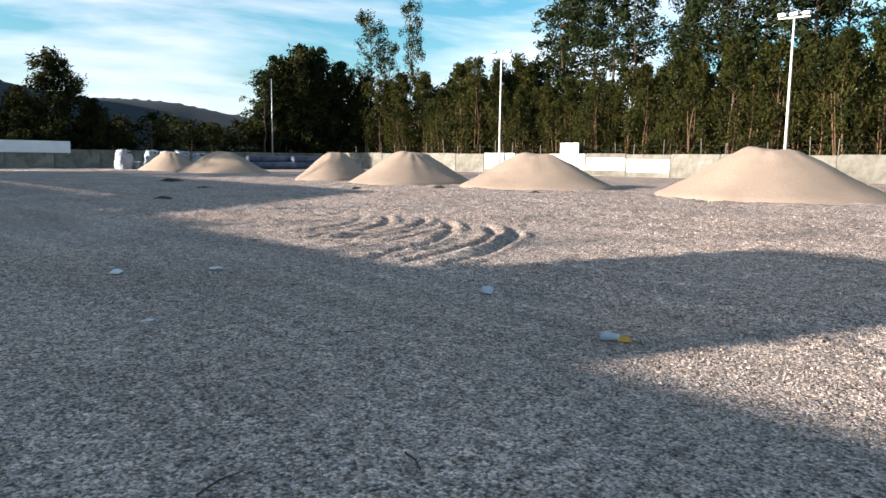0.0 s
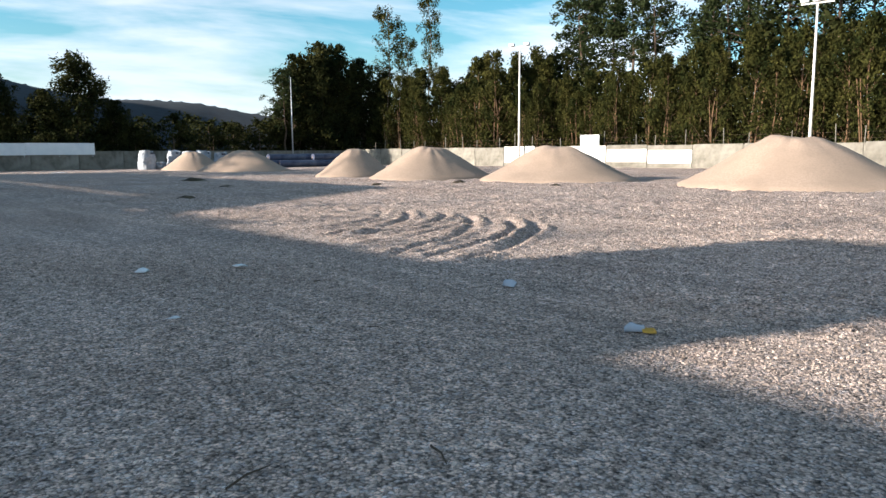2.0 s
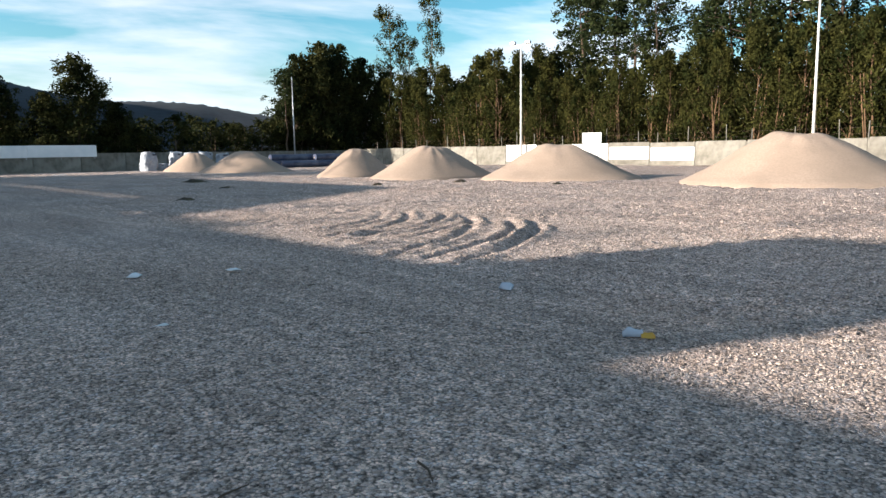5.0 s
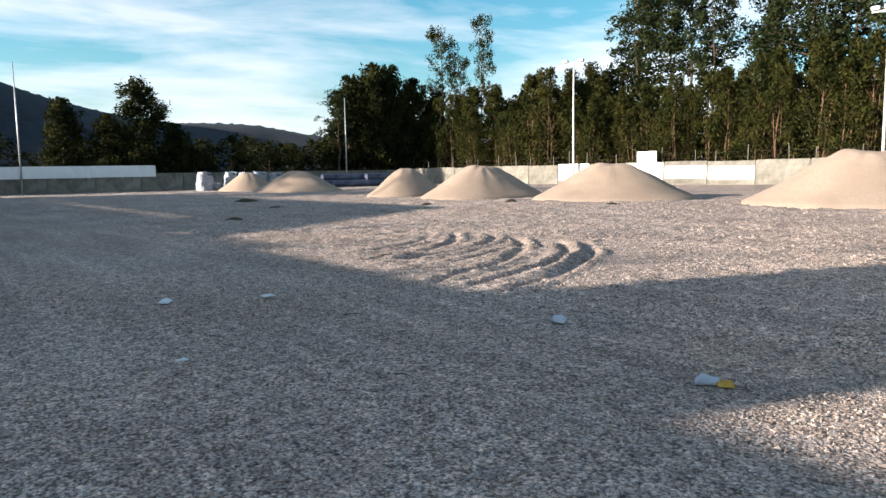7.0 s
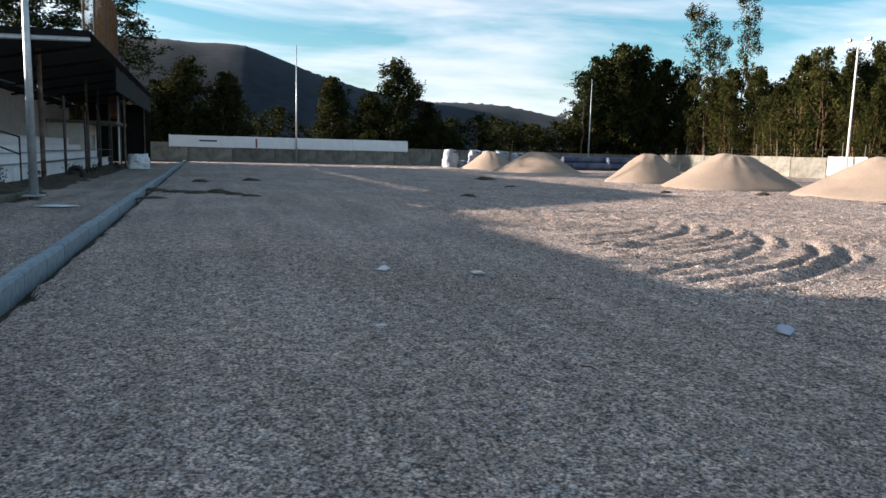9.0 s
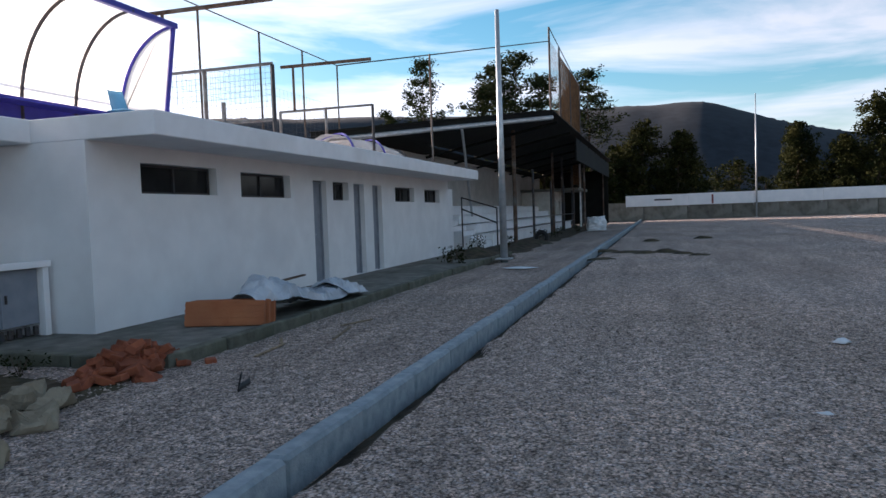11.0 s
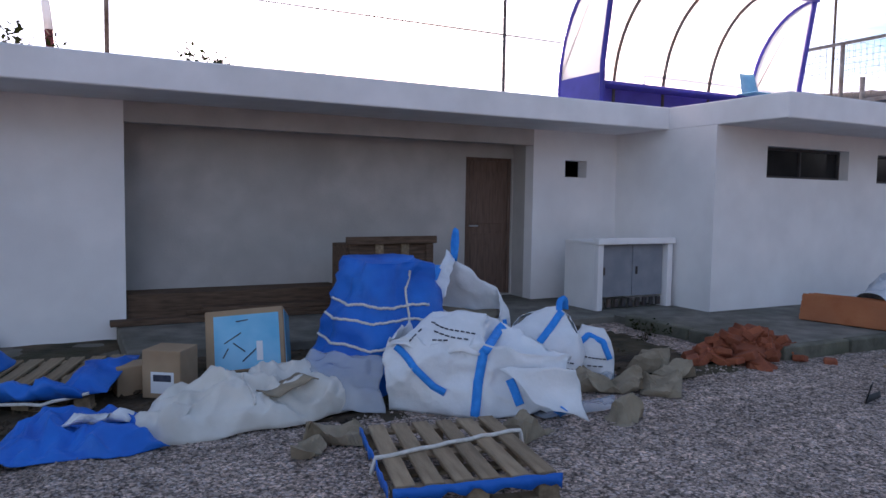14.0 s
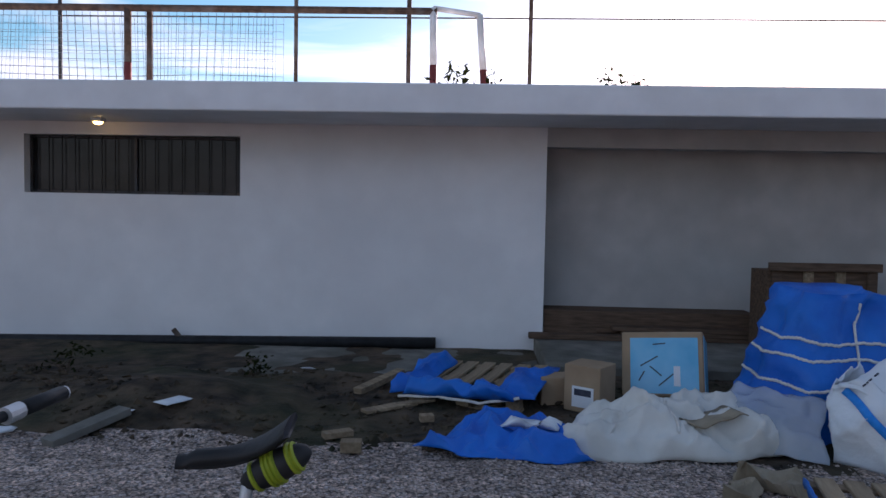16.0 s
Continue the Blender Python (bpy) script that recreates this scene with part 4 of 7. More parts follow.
# white masonry cabinet against the bay wall
cab = thing("meter_cabinet", (-7.02, -7.28, 0), label="white masonry cabinet with grey doors beside the wall", category="cabinet")
for a, b in ((0.38, 0.47), (-0.81, -0.72)):
    bm = bmesh.new()
    box(bm, a, b, -0.055, 0.545, 0, 0.85, 0.004)
    part("side_wall", bm, M_PLASTER, cab, "white rendered side wall")
    bm = bmesh.new()
    box(bm, a, b, 0.547, 0.63, 0, 0.85, 0.006)
    part("front_pier", bm, M_FASCIA, cab)
bm = bmesh.new()
box(bm, -0.82, 0.48, -0.06, 0.55, 0.85, 0.885, 0.006)
box(bm, -0.82, 0.50, 0.551, 0.67, 0.85, 0.93, 0.008)
part("top_slab", bm, M_FASCIA, cab)
for s, u in ((-0.71, -0.18), (-0.17, 0.37)):
    bm = bmesh.new()
    box(bm, s, u, 0.52, 0.55, 0.16, 0.84, 0.006)
    d = part("door", bm, M_GREYDOOR, cab, "flat grey metal door")
    bm = bmesh.new()
    box(bm, u - 0.07, u - 0.05, 0.55, 0.57, 0.45, 0.55)
    part("handle", bm, M_DARKMETAL, d)
for q in range(9):
    bm = bmesh.new()
    box(bm, -0.70 + 0.122 * q, -0.64 + 0.122 * q, 0.50, 0.54, 0.02, 0.13, 0.004)
    part("vent_bar", bm, M_DARKMETAL, cab)

# ---- the upper ground behind, level with the roof ----
bm = bmesh.new()
box(bm, -26, 40, -90, -12.2, -0.5, 2.45)
box(bm, -26, -23.7, -12.2, -9.8, -0.5, 2.45)
tagged(part("terrace", bm, M_GRASS), "upper ground behind the clubhouse, level with its roof", "ground", kind="structure")

# ---- on the roof and the upper ground ----
RT = ROOF_TOP
M_POLY = surf("milky_polycarbonate", (0.62, 0.62, 0.60), (0.74, 0.74, 0.72), scale=2, rough=0.4, bump=0.05, bscale=6, c3=(0.5, 0.49, 0.46), sscale=1.0)
pn, pl = M_POLY.node_tree.nodes, M_POLY.node_tree.links
p_t, p_x = pn.new("ShaderNodeBsdfTranslucent"), pn.new("ShaderNodeBsdfTransparent")
p_t.inputs["Color"].default_value = (0.9, 0.9, 0.88, 1)
p_m1, p_m2 = pn.new("ShaderNodeMixShader"), pn.new("ShaderNodeMixShader")
p_m1.inputs["Fac"].default_value, p_m2.inputs["Fac"].default_value = 0.72, 0.05
pl.new(pn["Principled BSDF"].outputs["BSDF"], p_m1.inputs[1])
pl.new(p_t.outputs["BSDF"], p_m1.inputs[2])
pl.new(p_m1.outputs["Shader"], p_m2.inputs[1])
pl.new(p_x.outputs["BSDF"], p_m2.inputs[2])
pl.new(p_m2.outputs["Shader"], pn["Material Output"].inputs["Surface"])

DUG_X0, DUG_X1, DUG_YF, DUG_D, DUG_H = -6.9, -10.85, -7.0, 1.05, 1.85


def dug_profile(n=14):
    """Back shell of the team shelter: upright at the back, curving forward to the front beam (local y backwards, z up)."""
    pts = [(-DUG_D, 0.0), (-DUG_D, 0.35)]
    for k in range(1, n + 1):
        a = math.pi / 2 * k / n
        pts.append((-DUG_D + (DUG_D + 0.12) * (1 - math.cos(a)), 0.35 + (DUG_H - 0.35) * math.sin(a)))
    return pts


dug = thing("team_shelter", (DUG_X0, DUG_YF, RT), label="team shelter with royal blue frame and milky curved plastic shell", category="dugout")
prof = dug_profile()
L = DUG_X1 - DUG_X0
for s in range(4):
    a, b = L * s / 4, L * (s + 1) / 4
    vs, fs = [], []
    for (y, z) in prof[1:]:
        vs += [(a - 0.01, y + 0.012, z), (b + 0.01, y + 0.012, z)]
    for k in range(len(prof) - 2):
        fs.append((2 * k, 2 * k + 1, 2 * k + 3, 2 * k + 2))
    raw("shell_panel", vs, fs, M_POLY, dug, True, "curved milky plastic sheet")
bm = bmesh.new()
box(bm, L, 0, -DUG_D - 0.02, -DUG_D + 0.03, 0.0, 0.50, 0.008)
part("back_panel", bm, M_BLUE, dug, "royal blue metal lower back")
for s in range(5):
    bm = bmesh.new()
    u = L * s / 4
    pipe_path(bm, [(u, y + 0.03, z) for (y, z) in prof], 0.028 if 0 < s < 4 else 0.035, 6)
    part("rib", bm, M_DARKMETAL if 0 < s < 4 else M_BLUE, dug)
bm = bmesh.new()
box(bm, L - 0.06, 0.06, 0.06, 0.15, DUG_H - 0.04, DUG_H + 0.05, 0.01)
part("front_beam", bm, M_BLUE, dug)
for u in (0, L):
    bm = bmesh.new()
    pipe_path(bm, [(u, -0.10, 0), (u, -0.10, 0.55), (u, 0.10, DUG_H)], 0.04, 6)
    part("front_post", bm, M_BLUE, dug)
    bm = bmesh.new()
    box(bm, u - 0.015, u + 0.015, -DUG_D, -0.10, 0.0, 0.42, 0.004)
    part("side_panel", bm, M_BLUE, dug, "royal blue metal lower side")
    n = len(prof)
    vs = [(u, y, z) for (y, z) in prof[1:]] + [(u, 0.09, DUG_H - 0.05), (u, -0.10, 0.55), (u, -0.10, 0.42), (u, -DUG_D, 0.42)]
    raw("side_sheet", vs, [tuple(range(len(vs)))], M_POLY, dug, False, "milky plastic side sheet")
bm = bmesh.new()
box(bm, L + 0.06, -0.06, -DUG_D + 0.06, -DUG_D + 0.42, 0.38, 0.43, 0.01)
part("bench", bm, M_BLUE, dug)
M_CYAN = surf("pale_blue_plastic", (0.10, 0.30, 0.50), (0.14, 0.36, 0.56), scale=5, rough=0.4, bump=0.02)
seat = thing("stadium_chair", (DUG_X0 + L * 0.86, DUG_YF - DUG_D + 0.42, RT + 0.43), 0, "pale blue moulded plastic seat shell in the team shelter", "seat")
vs, fs = [], []
for i in range(7):
    for k in range(9):
        u, v = -1 + 2 * k / 8, i / 6
        vs.append((0.2 * u * (1 - 0.15 * v), -0.10 * v + 0.08 * u * u, 0.36 * v + 0.0))
for i in range(6):
    for k in range(8):
        fs.append((i * 9 + k, i * 9 + k + 1, (i + 1) * 9 + k + 1, (i + 1) * 9 + k))
ob = raw("backrest", vs, fs, M_CYAN, seat, True)
ob.modifiers.new("thick", "SOLIDIFY").thickness = 0.012
bm = bmesh.new()
box(bm, -0.2, 0.2, -0.02, 0.34, 0.0, 0.02, 0.008)
part("seat_pan", bm, M_CYAN, seat)


def net_sheet(name, p0, p1, z0, z1, step, r, material, parent, sag=0.0):
    """A wire or cord mesh between two plan points, as diamond strands."""
    p0, p1 = Vector((*p0, 0)), Vector((*p1, 0))
    n = max(2, round((p1 - p0).length / step))
    m = max(2, round((z1 - z0) / step))
    vs, fs = [], []

    def strand(a, b):
        d = (b - a).normalized()
        s = d.cross(Vector((0.3, 0.9, 0.2))).normalized() * r
        u = d.cross(s).normalized() * r
        i = len(vs)
        for q in (a, b):
            vs.extend([tuple(q + s), tuple(q - s * 0.5 + u * 0.87), tuple(q - s * 0.5 - u * 0.87)])
        for k in range(3):
            fs.append((i + k, i + (k + 1) % 3, i + 3 + (k + 1) % 3, i + 3 + k))

    def at(u, v):
        q = p0.lerp(p1, u)
        return Vector((q.x, q.y + sag * math.sin(math.pi * u * 3) * (1 - v), z0 + (z1 - z0) * v))

    for i in range(n + 1):
        strand(at(i / n, 0), at(i / n, 1))
    for k in range(m + 1):
        for i in range(0, n, 4):
            strand(at(i / n, k / m), at(min(n, i + 4) / n, k / m))
    return tagged(raw(name, vs, fs, material, parent), kind="stuff")


# perimeter fence of the upper ground
FY = -12.0
fence = thing("perimeter_fence", (0, FY, 2.45), label="tall rusty pipe fence with wire strands on the upper ground", category="fence")
for i, px in enumerate((6.95, 2.8, -1.2, -8.45, -14.6, -18.8, -22.1, -25.1, -28.1)):
    bm = bmesh.new()
    tube(bm, (px, 0, 0), (px, 0, 5.1), 0.035, seg=8)
    part("post", bm, M_RUST if i % 3 else M_DARKMETAL, fence)
for z, a, b in ((2.25, -11.0, 6.95), (5.1, -28.1, -11.0)):
    bm = bmesh.new()
    tube(bm, (a, 0, z), (b, 0, z), 0.02 if z > 3 else 0.014, seg=5)
    part("rail", bm, M_RUST, fence)
net_sheet("wire_net", (-28.1, 0), (-11.5, 0), 0.4, 3.4, 0.28, 0.004, M_DARKMETAL, fence)
net_sheet("wire_net", (3.2, 0), (9.5, 0), 0.8, 2.4, 0.14, 0.004, M_DARKMETAL, fence, 0.15)
# cable on to the tall net of the far end
bm = bmesh.new()
tube(bm, (-28.1, 0, 5.1), (-45.0, 6.3, 9.1), 0.03, seg=5)
part("cable", bm, M_DARKMETAL, fence)


M_OLDPIPE = surf("dull_grey_pipe", (0.17, 0.16, 0.15), (0.27, 0.26, 0.25), scale=7, rough=0.7, bump=0.1, c3=(0.14, 0.08, 0.05), sscale=2.5)


def cross_rail(x, posts, rails, high, label):
    t = thing("pipe_railing", (x, 0, RT), label=label, category="railing", group="pipe railings across the roof")
    for (y, h) in posts:
        bm = bmesh.new()
        tube(bm, (0, y, 0), (0, y, h), 0.04, seg=8)
        part("post", bm, M_DARKMETAL if y > -6.6 else M_OLDPIPE, t)
    for (y0, y1, h) in rails:
        bm = bmesh.new()
        tube(bm, (0, y0, h), (0, y1, h), 0.032, seg=8)
        part("rail", bm, M_OLDPIPE, t)
    for (y0, y1, h, ys, h0) in high:
        bm = bmesh.new()
        tube(bm, (0, y0, h), (0, y1, h + 0.02), 0.045, seg=8)
        part("upper_bar", bm, M_RUST, t)
        bm = bmesh.new()
        tube(bm, (0, ys, h0), (0, ys, h), 0.035, seg=8)
        part("upper_post", bm, M_RUST, t)
    return t


cr = cross_rail(-13.0, [(-6.35, 1.58), (-7.85, 1.60), (-7.45, 0.95)], [(-6.35, -8.65, 1.60), (-6.35, -11.9, 0.55)], [(-6.3, -9.2, 2.80, -8.75, 1.6)], "grey pipe railing with mesh across the flat roof")
net_sheet("wire_net", (0, -6.4), (0, -8.6), 0.15, 1.55, 0.11, 0.003, M_DARKMETAL, cr)
cr = cross_rail(-18.3, [(-6.5, 1.55), (-7.84, 1.52), (-9.2, 1.55)], [(-6.5, -9.2, 1.54), (-6.5, -11.9, 0.7)], [(-6.5, -9.12, 2.72, -8.76, 1.54)], "grey pipe railing across the flat roof")
net_sheet("wire_net", (0, -7.9), (0, -11.8), 0.15, 1.5, 0.14, 0.003, M_DARKMETAL, cr)
# long side rail behind the shelter
srail = thing("handrail", (0, -9.4, RT), label="low grey pipe rail behind the team shelter", category="railing")
for i in range(4):
    bm = bmesh.new()
    tube(bm, (-9.0 - 2.7 * i, 0, 0), (-9.0 - 2.7 * i, 0, 1.0), 0.03, seg=7)
    part("post", bm, M_OLDPIPE, srail)
for z in (0.5, 1.0):
    bm = bmesh.new()
    tube(bm, (-9.0, 0, z), (-17.1, 0, z), 0.025, seg=6)
    part("rail", bm, M_OLDPIPE, srail)

# goals stored behind the roof
goal = thing("football_goal", (0, -11.6, RT - 0.2), label="old white football goal with dark red feet", category="goal")
GZ = 2.26
for (a, b, m) in (((0.40, 0, 0.25), (0.42, 0, GZ), "post"), ((-0.50, -0.25, 0.25), (-0.34, -0.25, GZ - 0.04), "post"), ((5.55, 0, 0.25), (5.55, 0, GZ), "post")):
    bm = bmesh.new()
    q = tuple(a[i] + (b[i] - a[i]) * 0.54 for i in range(3))
    tube(bm, q, b, 0.06, seg=12)
    ps = part(m, bm, M_WHITEMETAL if a[0] < 5 else M_RUST, goal, smooth=True)
    bm = bmesh.new()
    tube(bm, (a[0], a[1], 0), q, 0.061, seg=12)
    part("painted_foot", bm, M_MAROON, goal, "dark red painted foot", smooth=True)
bm = bmesh.new()
tube(bm, (-0.34, -0.25, GZ - 0.04), (0.42, 0, GZ), 0.045, seg=10)
part("stay", bm, M_WHITEMETAL, goal, smooth=True)
bm = bmesh.new()
tube(bm, (0.36, 0, GZ - 0.05), (9.0, 0, GZ), 0.06, seg=12)
part("crossbar", bm, M_RUST, goal, "rust-stained crossbar", smooth=True)
bm = bmesh.new()
tube(bm, (5.27, -0.2, 0), (5.27, -0.2, GZ), 0.05, seg=10)
part("rear_post", bm, M_RUST, goal, smooth=True)
bm = bmesh.new()
tube(bm, (0.85, -0.3, 0), (0.85, -0.3, GZ + 0.6), 0.04, seg=10)
part("rear_post", bm, M_RUST, goal, smooth=True)
net_sheet("net", (3.0, -0.35), (9.0, -0.35), 0.3, 2.2, 0.13, 0.0035, M_GALV, goal, 0.25)


# weeds on the roof edge
def tuft(x, y, z, s, seed, label):
    rng = random.Random(seed)
    vs, fs = leaf_cloud(rng, [(rng.gauss(0, s * 0.5), rng.gauss(0, s * 0.3), s * rng.uniform(0.3, 1.0), s * 0.33) for _ in range(7)], 16, s * 0.10, 0.8)
    t = thing("weed", (x, y, z), 0, label, "plant", "weeds")
    raw("leaves", vs, fs, M_BROAD, t)
    bm = bmesh.new()
    for k in range(5):
        tube(bm, (0, 0, 0), (rng.gauss(0, s * 0.4), rng.gauss(0, s * 0.2), s * rng.uniform(0.6, 1.0)), 0.006, 0.003, seg=4)
    part("stem", bm, M_DARKBARK, t)


tuft(-0.22, -8.3, RT, 0.42, 3, "small dark weed growing at the goal's foot")
tuft(-2.2, -8.2, RT, 0.38, 4, "thin weed sprouting from the flat roof")

# collapsed shelter at the end of the roof
M_OLDSHEET = surf("clouded_plastic_sheet", (0.62, 0.61, 0.60), (0.76, 0.75, 0.73), scale=2, rough=0.5, bump=0.2, bscale=6, c3=(0.42, 0.41, 0.39), sscale=1.0)
on, ol = M_OLDSHEET.node_tree.nodes, M_OLDSHEET.node_tree.links
o_x, o_m = on.new("ShaderNodeBsdfTransparent"), on.new("ShaderNodeMixShader")
o_m.inputs["Fac"].default_value = 0.62
ol.new(on["Principled BSDF"].outputs["BSDF"], o_m.inputs[1])
ol.new(o_x.outputs["BSDF"], o_m.inputs[2])
ol.new(o_m.outputs["Shader"], on["Material Output"].inputs["Surface"])
hut = thing("collapsed_shelter", (-17.4, -7.0, RT), label="fallen plastic-sheet shelter on bent hoops", category="shelter")
for s in range(3):
    vs, fs = [], []
    for i in range(11):
        for k in range(11):
            u, v = i / 10, k / 10
            w = (s + u) / 3
            h = (0.76 - 0.46 * max(0.0, w - 0.45) / 0.55) * math.sin(math.pi * (0.04 + 0.92 * v)) ** 0.5
            vs.append((-6.2 * w, -1.2 + 1.6 * v, max(0.004, h + 0.07 * fbm(6 * w, v * 3, 1.1))))
    for i in range(10):
        for k in range(10):
            fs.append((i * 11 + k, i * 11 + k + 1, (i + 1) * 11 + k + 1, (i + 1) * 11 + k))
    raw("plastic_sheet", vs, fs, M_OLDSHEET, hut, True).modifiers.new("thick", "SOLIDIFY").thickness = 0.006
for s, top in ((0.02, 0.78), (0.36, 0.80), (0.66, 0.64), (0.98, 0.32)):
    bm = bmesh.new()
    pipe_path(bm, [(-6.2 * s - 0.5 * math.sin(k * 0.4), -1.2 + 1.65 * k / 10, 0.03 + top * math.sin(math.pi * (0.04 + 0.92 * k / 10)) ** 0.5) for k in range(11)], 0.028, 6)
    part("hoop", bm, M_BLUE if s < 0.5 else M_DARKMETAL, hut)
bm = bmesh.new()
box(bm, -6.2, -0.1, 0.42, 0.47, 0.0, 0.16, 0.01)
part("base_board", bm, M_BLUE, hut)

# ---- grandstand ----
# near-black: the deep shade under the stand roof is put into this colour
M_ROOFSHADE = surf("shade_black_roof_sheet", (0.003, 0.003, 0.003), (0.007, 0.007, 0.006), scale=2, rough=0.95, bump=0.2, bscale=6, c3=(0.012, 0.014, 0.007), sscale=0.5)
stand = thing("grandstand", (-30.0, -6.1, 0), label="white concrete terraced stand under a dark sheet roof", category="grandstand")
for k in range(4):
    bm = bmesh.new()
    box(bm, -27.0, 0.0, -3.4, -0.72 * k, 0.05 + 0.40 * k if k else -0.2, 0.40 + 0.40 * k, 0.012)
    part("terrace_step", bm, M_PLASTER, stand)
    bm = bmesh.new()
    box(bm, -27.0, -0.02, -0.72 * k - 0.30, -0.72 * k + 0.05, 0.402 + 0.40 * k, 0.45 + 0.40 * k, 0.012)
    part("seat_edge", bm, M_FASCIA, stand)
# narrow flight beside the terraces
for k in range(8):
    bm = bmesh.new()
    box(bm, 0.02, 2.0, -3.4, -0.36 * k - 0.05, 0.201 * k - 0.2 if not k else 0.201 * k, 0.20 + 0.201 * k, 0.008)
    part("stair_step", bm, M_PLASTER, stand)
bm = bmesh.new()
box(bm, -33.6, 6.3, -3.62, -3.42, -0.2, 3.98)
part("back_wall", bm, M_CEMENT, stand, "plain grey rendered back wall")
bm = bmesh.new()
box(bm, -33.6, -2.0, -3.66, -3.36, 3.982, 4.03, 0.01)
part("coping", bm, M_WHITEWASH, stand)
bm = bmesh.new()
box(bm, 2.6, 6.0, -1.15, -0.95, -0.2, 2.25)
part("side_wall", bm, M_PLASTER, stand, "white plastered wall beside the steps")
bm = bmesh.new()
box(bm, 5.0, 5.6, -0.948, -0.91, -0.1, 1.1, 0.005)
part("hatch", bm, M_DARKMETAL, stand, "dark metal hatch")


def roof_course(corners, thick=0.05):
    bm = bmesh.new()
    lo = [bm.verts.new((x + 30, y + 6.1, z - thick)) for (x, y, z) in corners]
    hi = [bm.verts.new((x + 30, y + 6.1, z)) for (x, y, z) in corners]
    bm.faces.new(lo[::-1])
    bm.faces.new(hi)
    for i in range(len(lo)):
        j = (i + 1) % len(lo)
        bm.faces.new((lo[i], lo[j], hi[j], hi[i]))
    part("sheet_roof", bm, M_ROOFSHADE, stand, "sheet-metal roof course with its deep shade put into the colour")


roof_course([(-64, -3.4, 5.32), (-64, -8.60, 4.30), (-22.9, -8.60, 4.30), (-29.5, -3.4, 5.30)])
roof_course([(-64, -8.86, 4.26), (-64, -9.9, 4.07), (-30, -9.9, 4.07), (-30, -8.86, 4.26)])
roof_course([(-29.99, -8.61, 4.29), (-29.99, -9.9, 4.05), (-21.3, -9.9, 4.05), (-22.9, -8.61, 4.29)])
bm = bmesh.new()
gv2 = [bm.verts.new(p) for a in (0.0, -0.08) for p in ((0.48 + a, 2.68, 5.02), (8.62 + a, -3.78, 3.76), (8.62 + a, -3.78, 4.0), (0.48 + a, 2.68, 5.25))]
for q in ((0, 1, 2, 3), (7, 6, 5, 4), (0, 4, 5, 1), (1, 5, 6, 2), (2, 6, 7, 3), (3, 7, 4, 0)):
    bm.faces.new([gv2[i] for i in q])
part("gable_board", bm, M_ROOFSHADE, stand, "board under the roof edge, shade put into its colour")
bm = bmesh.new()
pipe_path(bm, [(0.54, 2.68, 4.98), (4.6, -0.55, 4.36), (8.7, -3.8, 3.72)], 0.085, 6)
part("roof_edge", bm, M_GALV, stand, "pale metal edge beam")
# rafters take the same shade-black colour
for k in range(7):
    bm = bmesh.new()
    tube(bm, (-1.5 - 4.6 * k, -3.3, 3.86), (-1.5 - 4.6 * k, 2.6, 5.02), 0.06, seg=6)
    part("rafter", bm, M_ROOFSHADE, stand)
for (x, y) in ((8.4, -3.6), (-33.6, 2.0), (-16, 2.2)):
    bm = bmesh.new()
    box(bm, x - 0.05, x + 0.05, y - 0.05, y + 0.05, 0, 3.7 if y < 0 else 4.96, 0.01)
    part("roof_post", bm, M_RUST, stand)
bm = bmesh.new()
tube(bm, (1.0, -0.6, 1.2), (4.0, -0.1, 4.4), 0.05, seg=6)
part("roof_prop", bm, M_GALV, stand)
# two added black panels stand in for the darkness under the roof
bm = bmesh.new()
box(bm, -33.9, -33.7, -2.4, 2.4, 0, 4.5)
part("end_screen", bm, M_ROOFSHADE, stand, "added black panel standing in for the shade at the far end")
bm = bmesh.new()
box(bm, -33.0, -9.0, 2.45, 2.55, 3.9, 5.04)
part("front_screen", bm, M_ROOFSHADE, stand, "added black panel standing in for the shade under the roof's front edge")
# stair rails
for (z0, z1) in ((0.90, 1.48), (1.48, 1.93)):
    bm = bmesh.new()
    pipe_path(bm, [(2.0, 0.65, z0), (2.0, -0.75, z1)], 0.03, 6)
    part("stair_rail", bm, M_DARKMETAL, stand)
for (y, z) in ((0.65, 1.5), (-0.75, 1.95)):
    bm = bmesh.new()
    tube(bm, (2.0, y, 0), (2.0, y, z), 0.03, seg=6)
    part("rail_post", bm, M_DARKMETAL, stand)

# rusty posts before the stand
sf = thing("spectator_fence", (0, -5.5, 0), label="rusty steel posts with a tall torn net before the stand", category="fence")
for (x, h) in ((-31.9, 5.4), (-36.7, 3.4), (-42.7, 3.0), (-48.4, 2.9), (-54.0, 2.9)):
    bm = bmesh.new()
    tube(bm, (x, 0, -0.2), (x, 0, h), 0.09 if h > 4 else 0.06, seg=8)
    part("post", bm, M_RUST if h > 4 else M_DARKMETAL, sf)
for z in (0.55, 1.0):
    bm = bmesh.new()
    tube(bm, (-31.9, 0, z), (-54.0, 0, z), 0.02, seg=6)
    part("rail", bm, M_DARKMETAL, sf)
for (x, h) in ((-45.0, 12.4), (-49.4, 12.1), (-55.0, 11.6), (-61.5, 11.4)):
    bm = bmesh.new()
    tube(bm, (x, -0.2, -0.2), (x, -0.2, h), 0.09, 0.06, seg=8)
    part("net_post", bm, M_DARKMETAL if x < -46 else M_RUST, sf)
bm = bmesh.new()
tube(bm, (-58.6, 0, -0.2), (-58.6, 0, 5.2), 0.07, seg=8)
part("post", bm, M_WHITEMETAL, sf)
bm = bmesh.new()
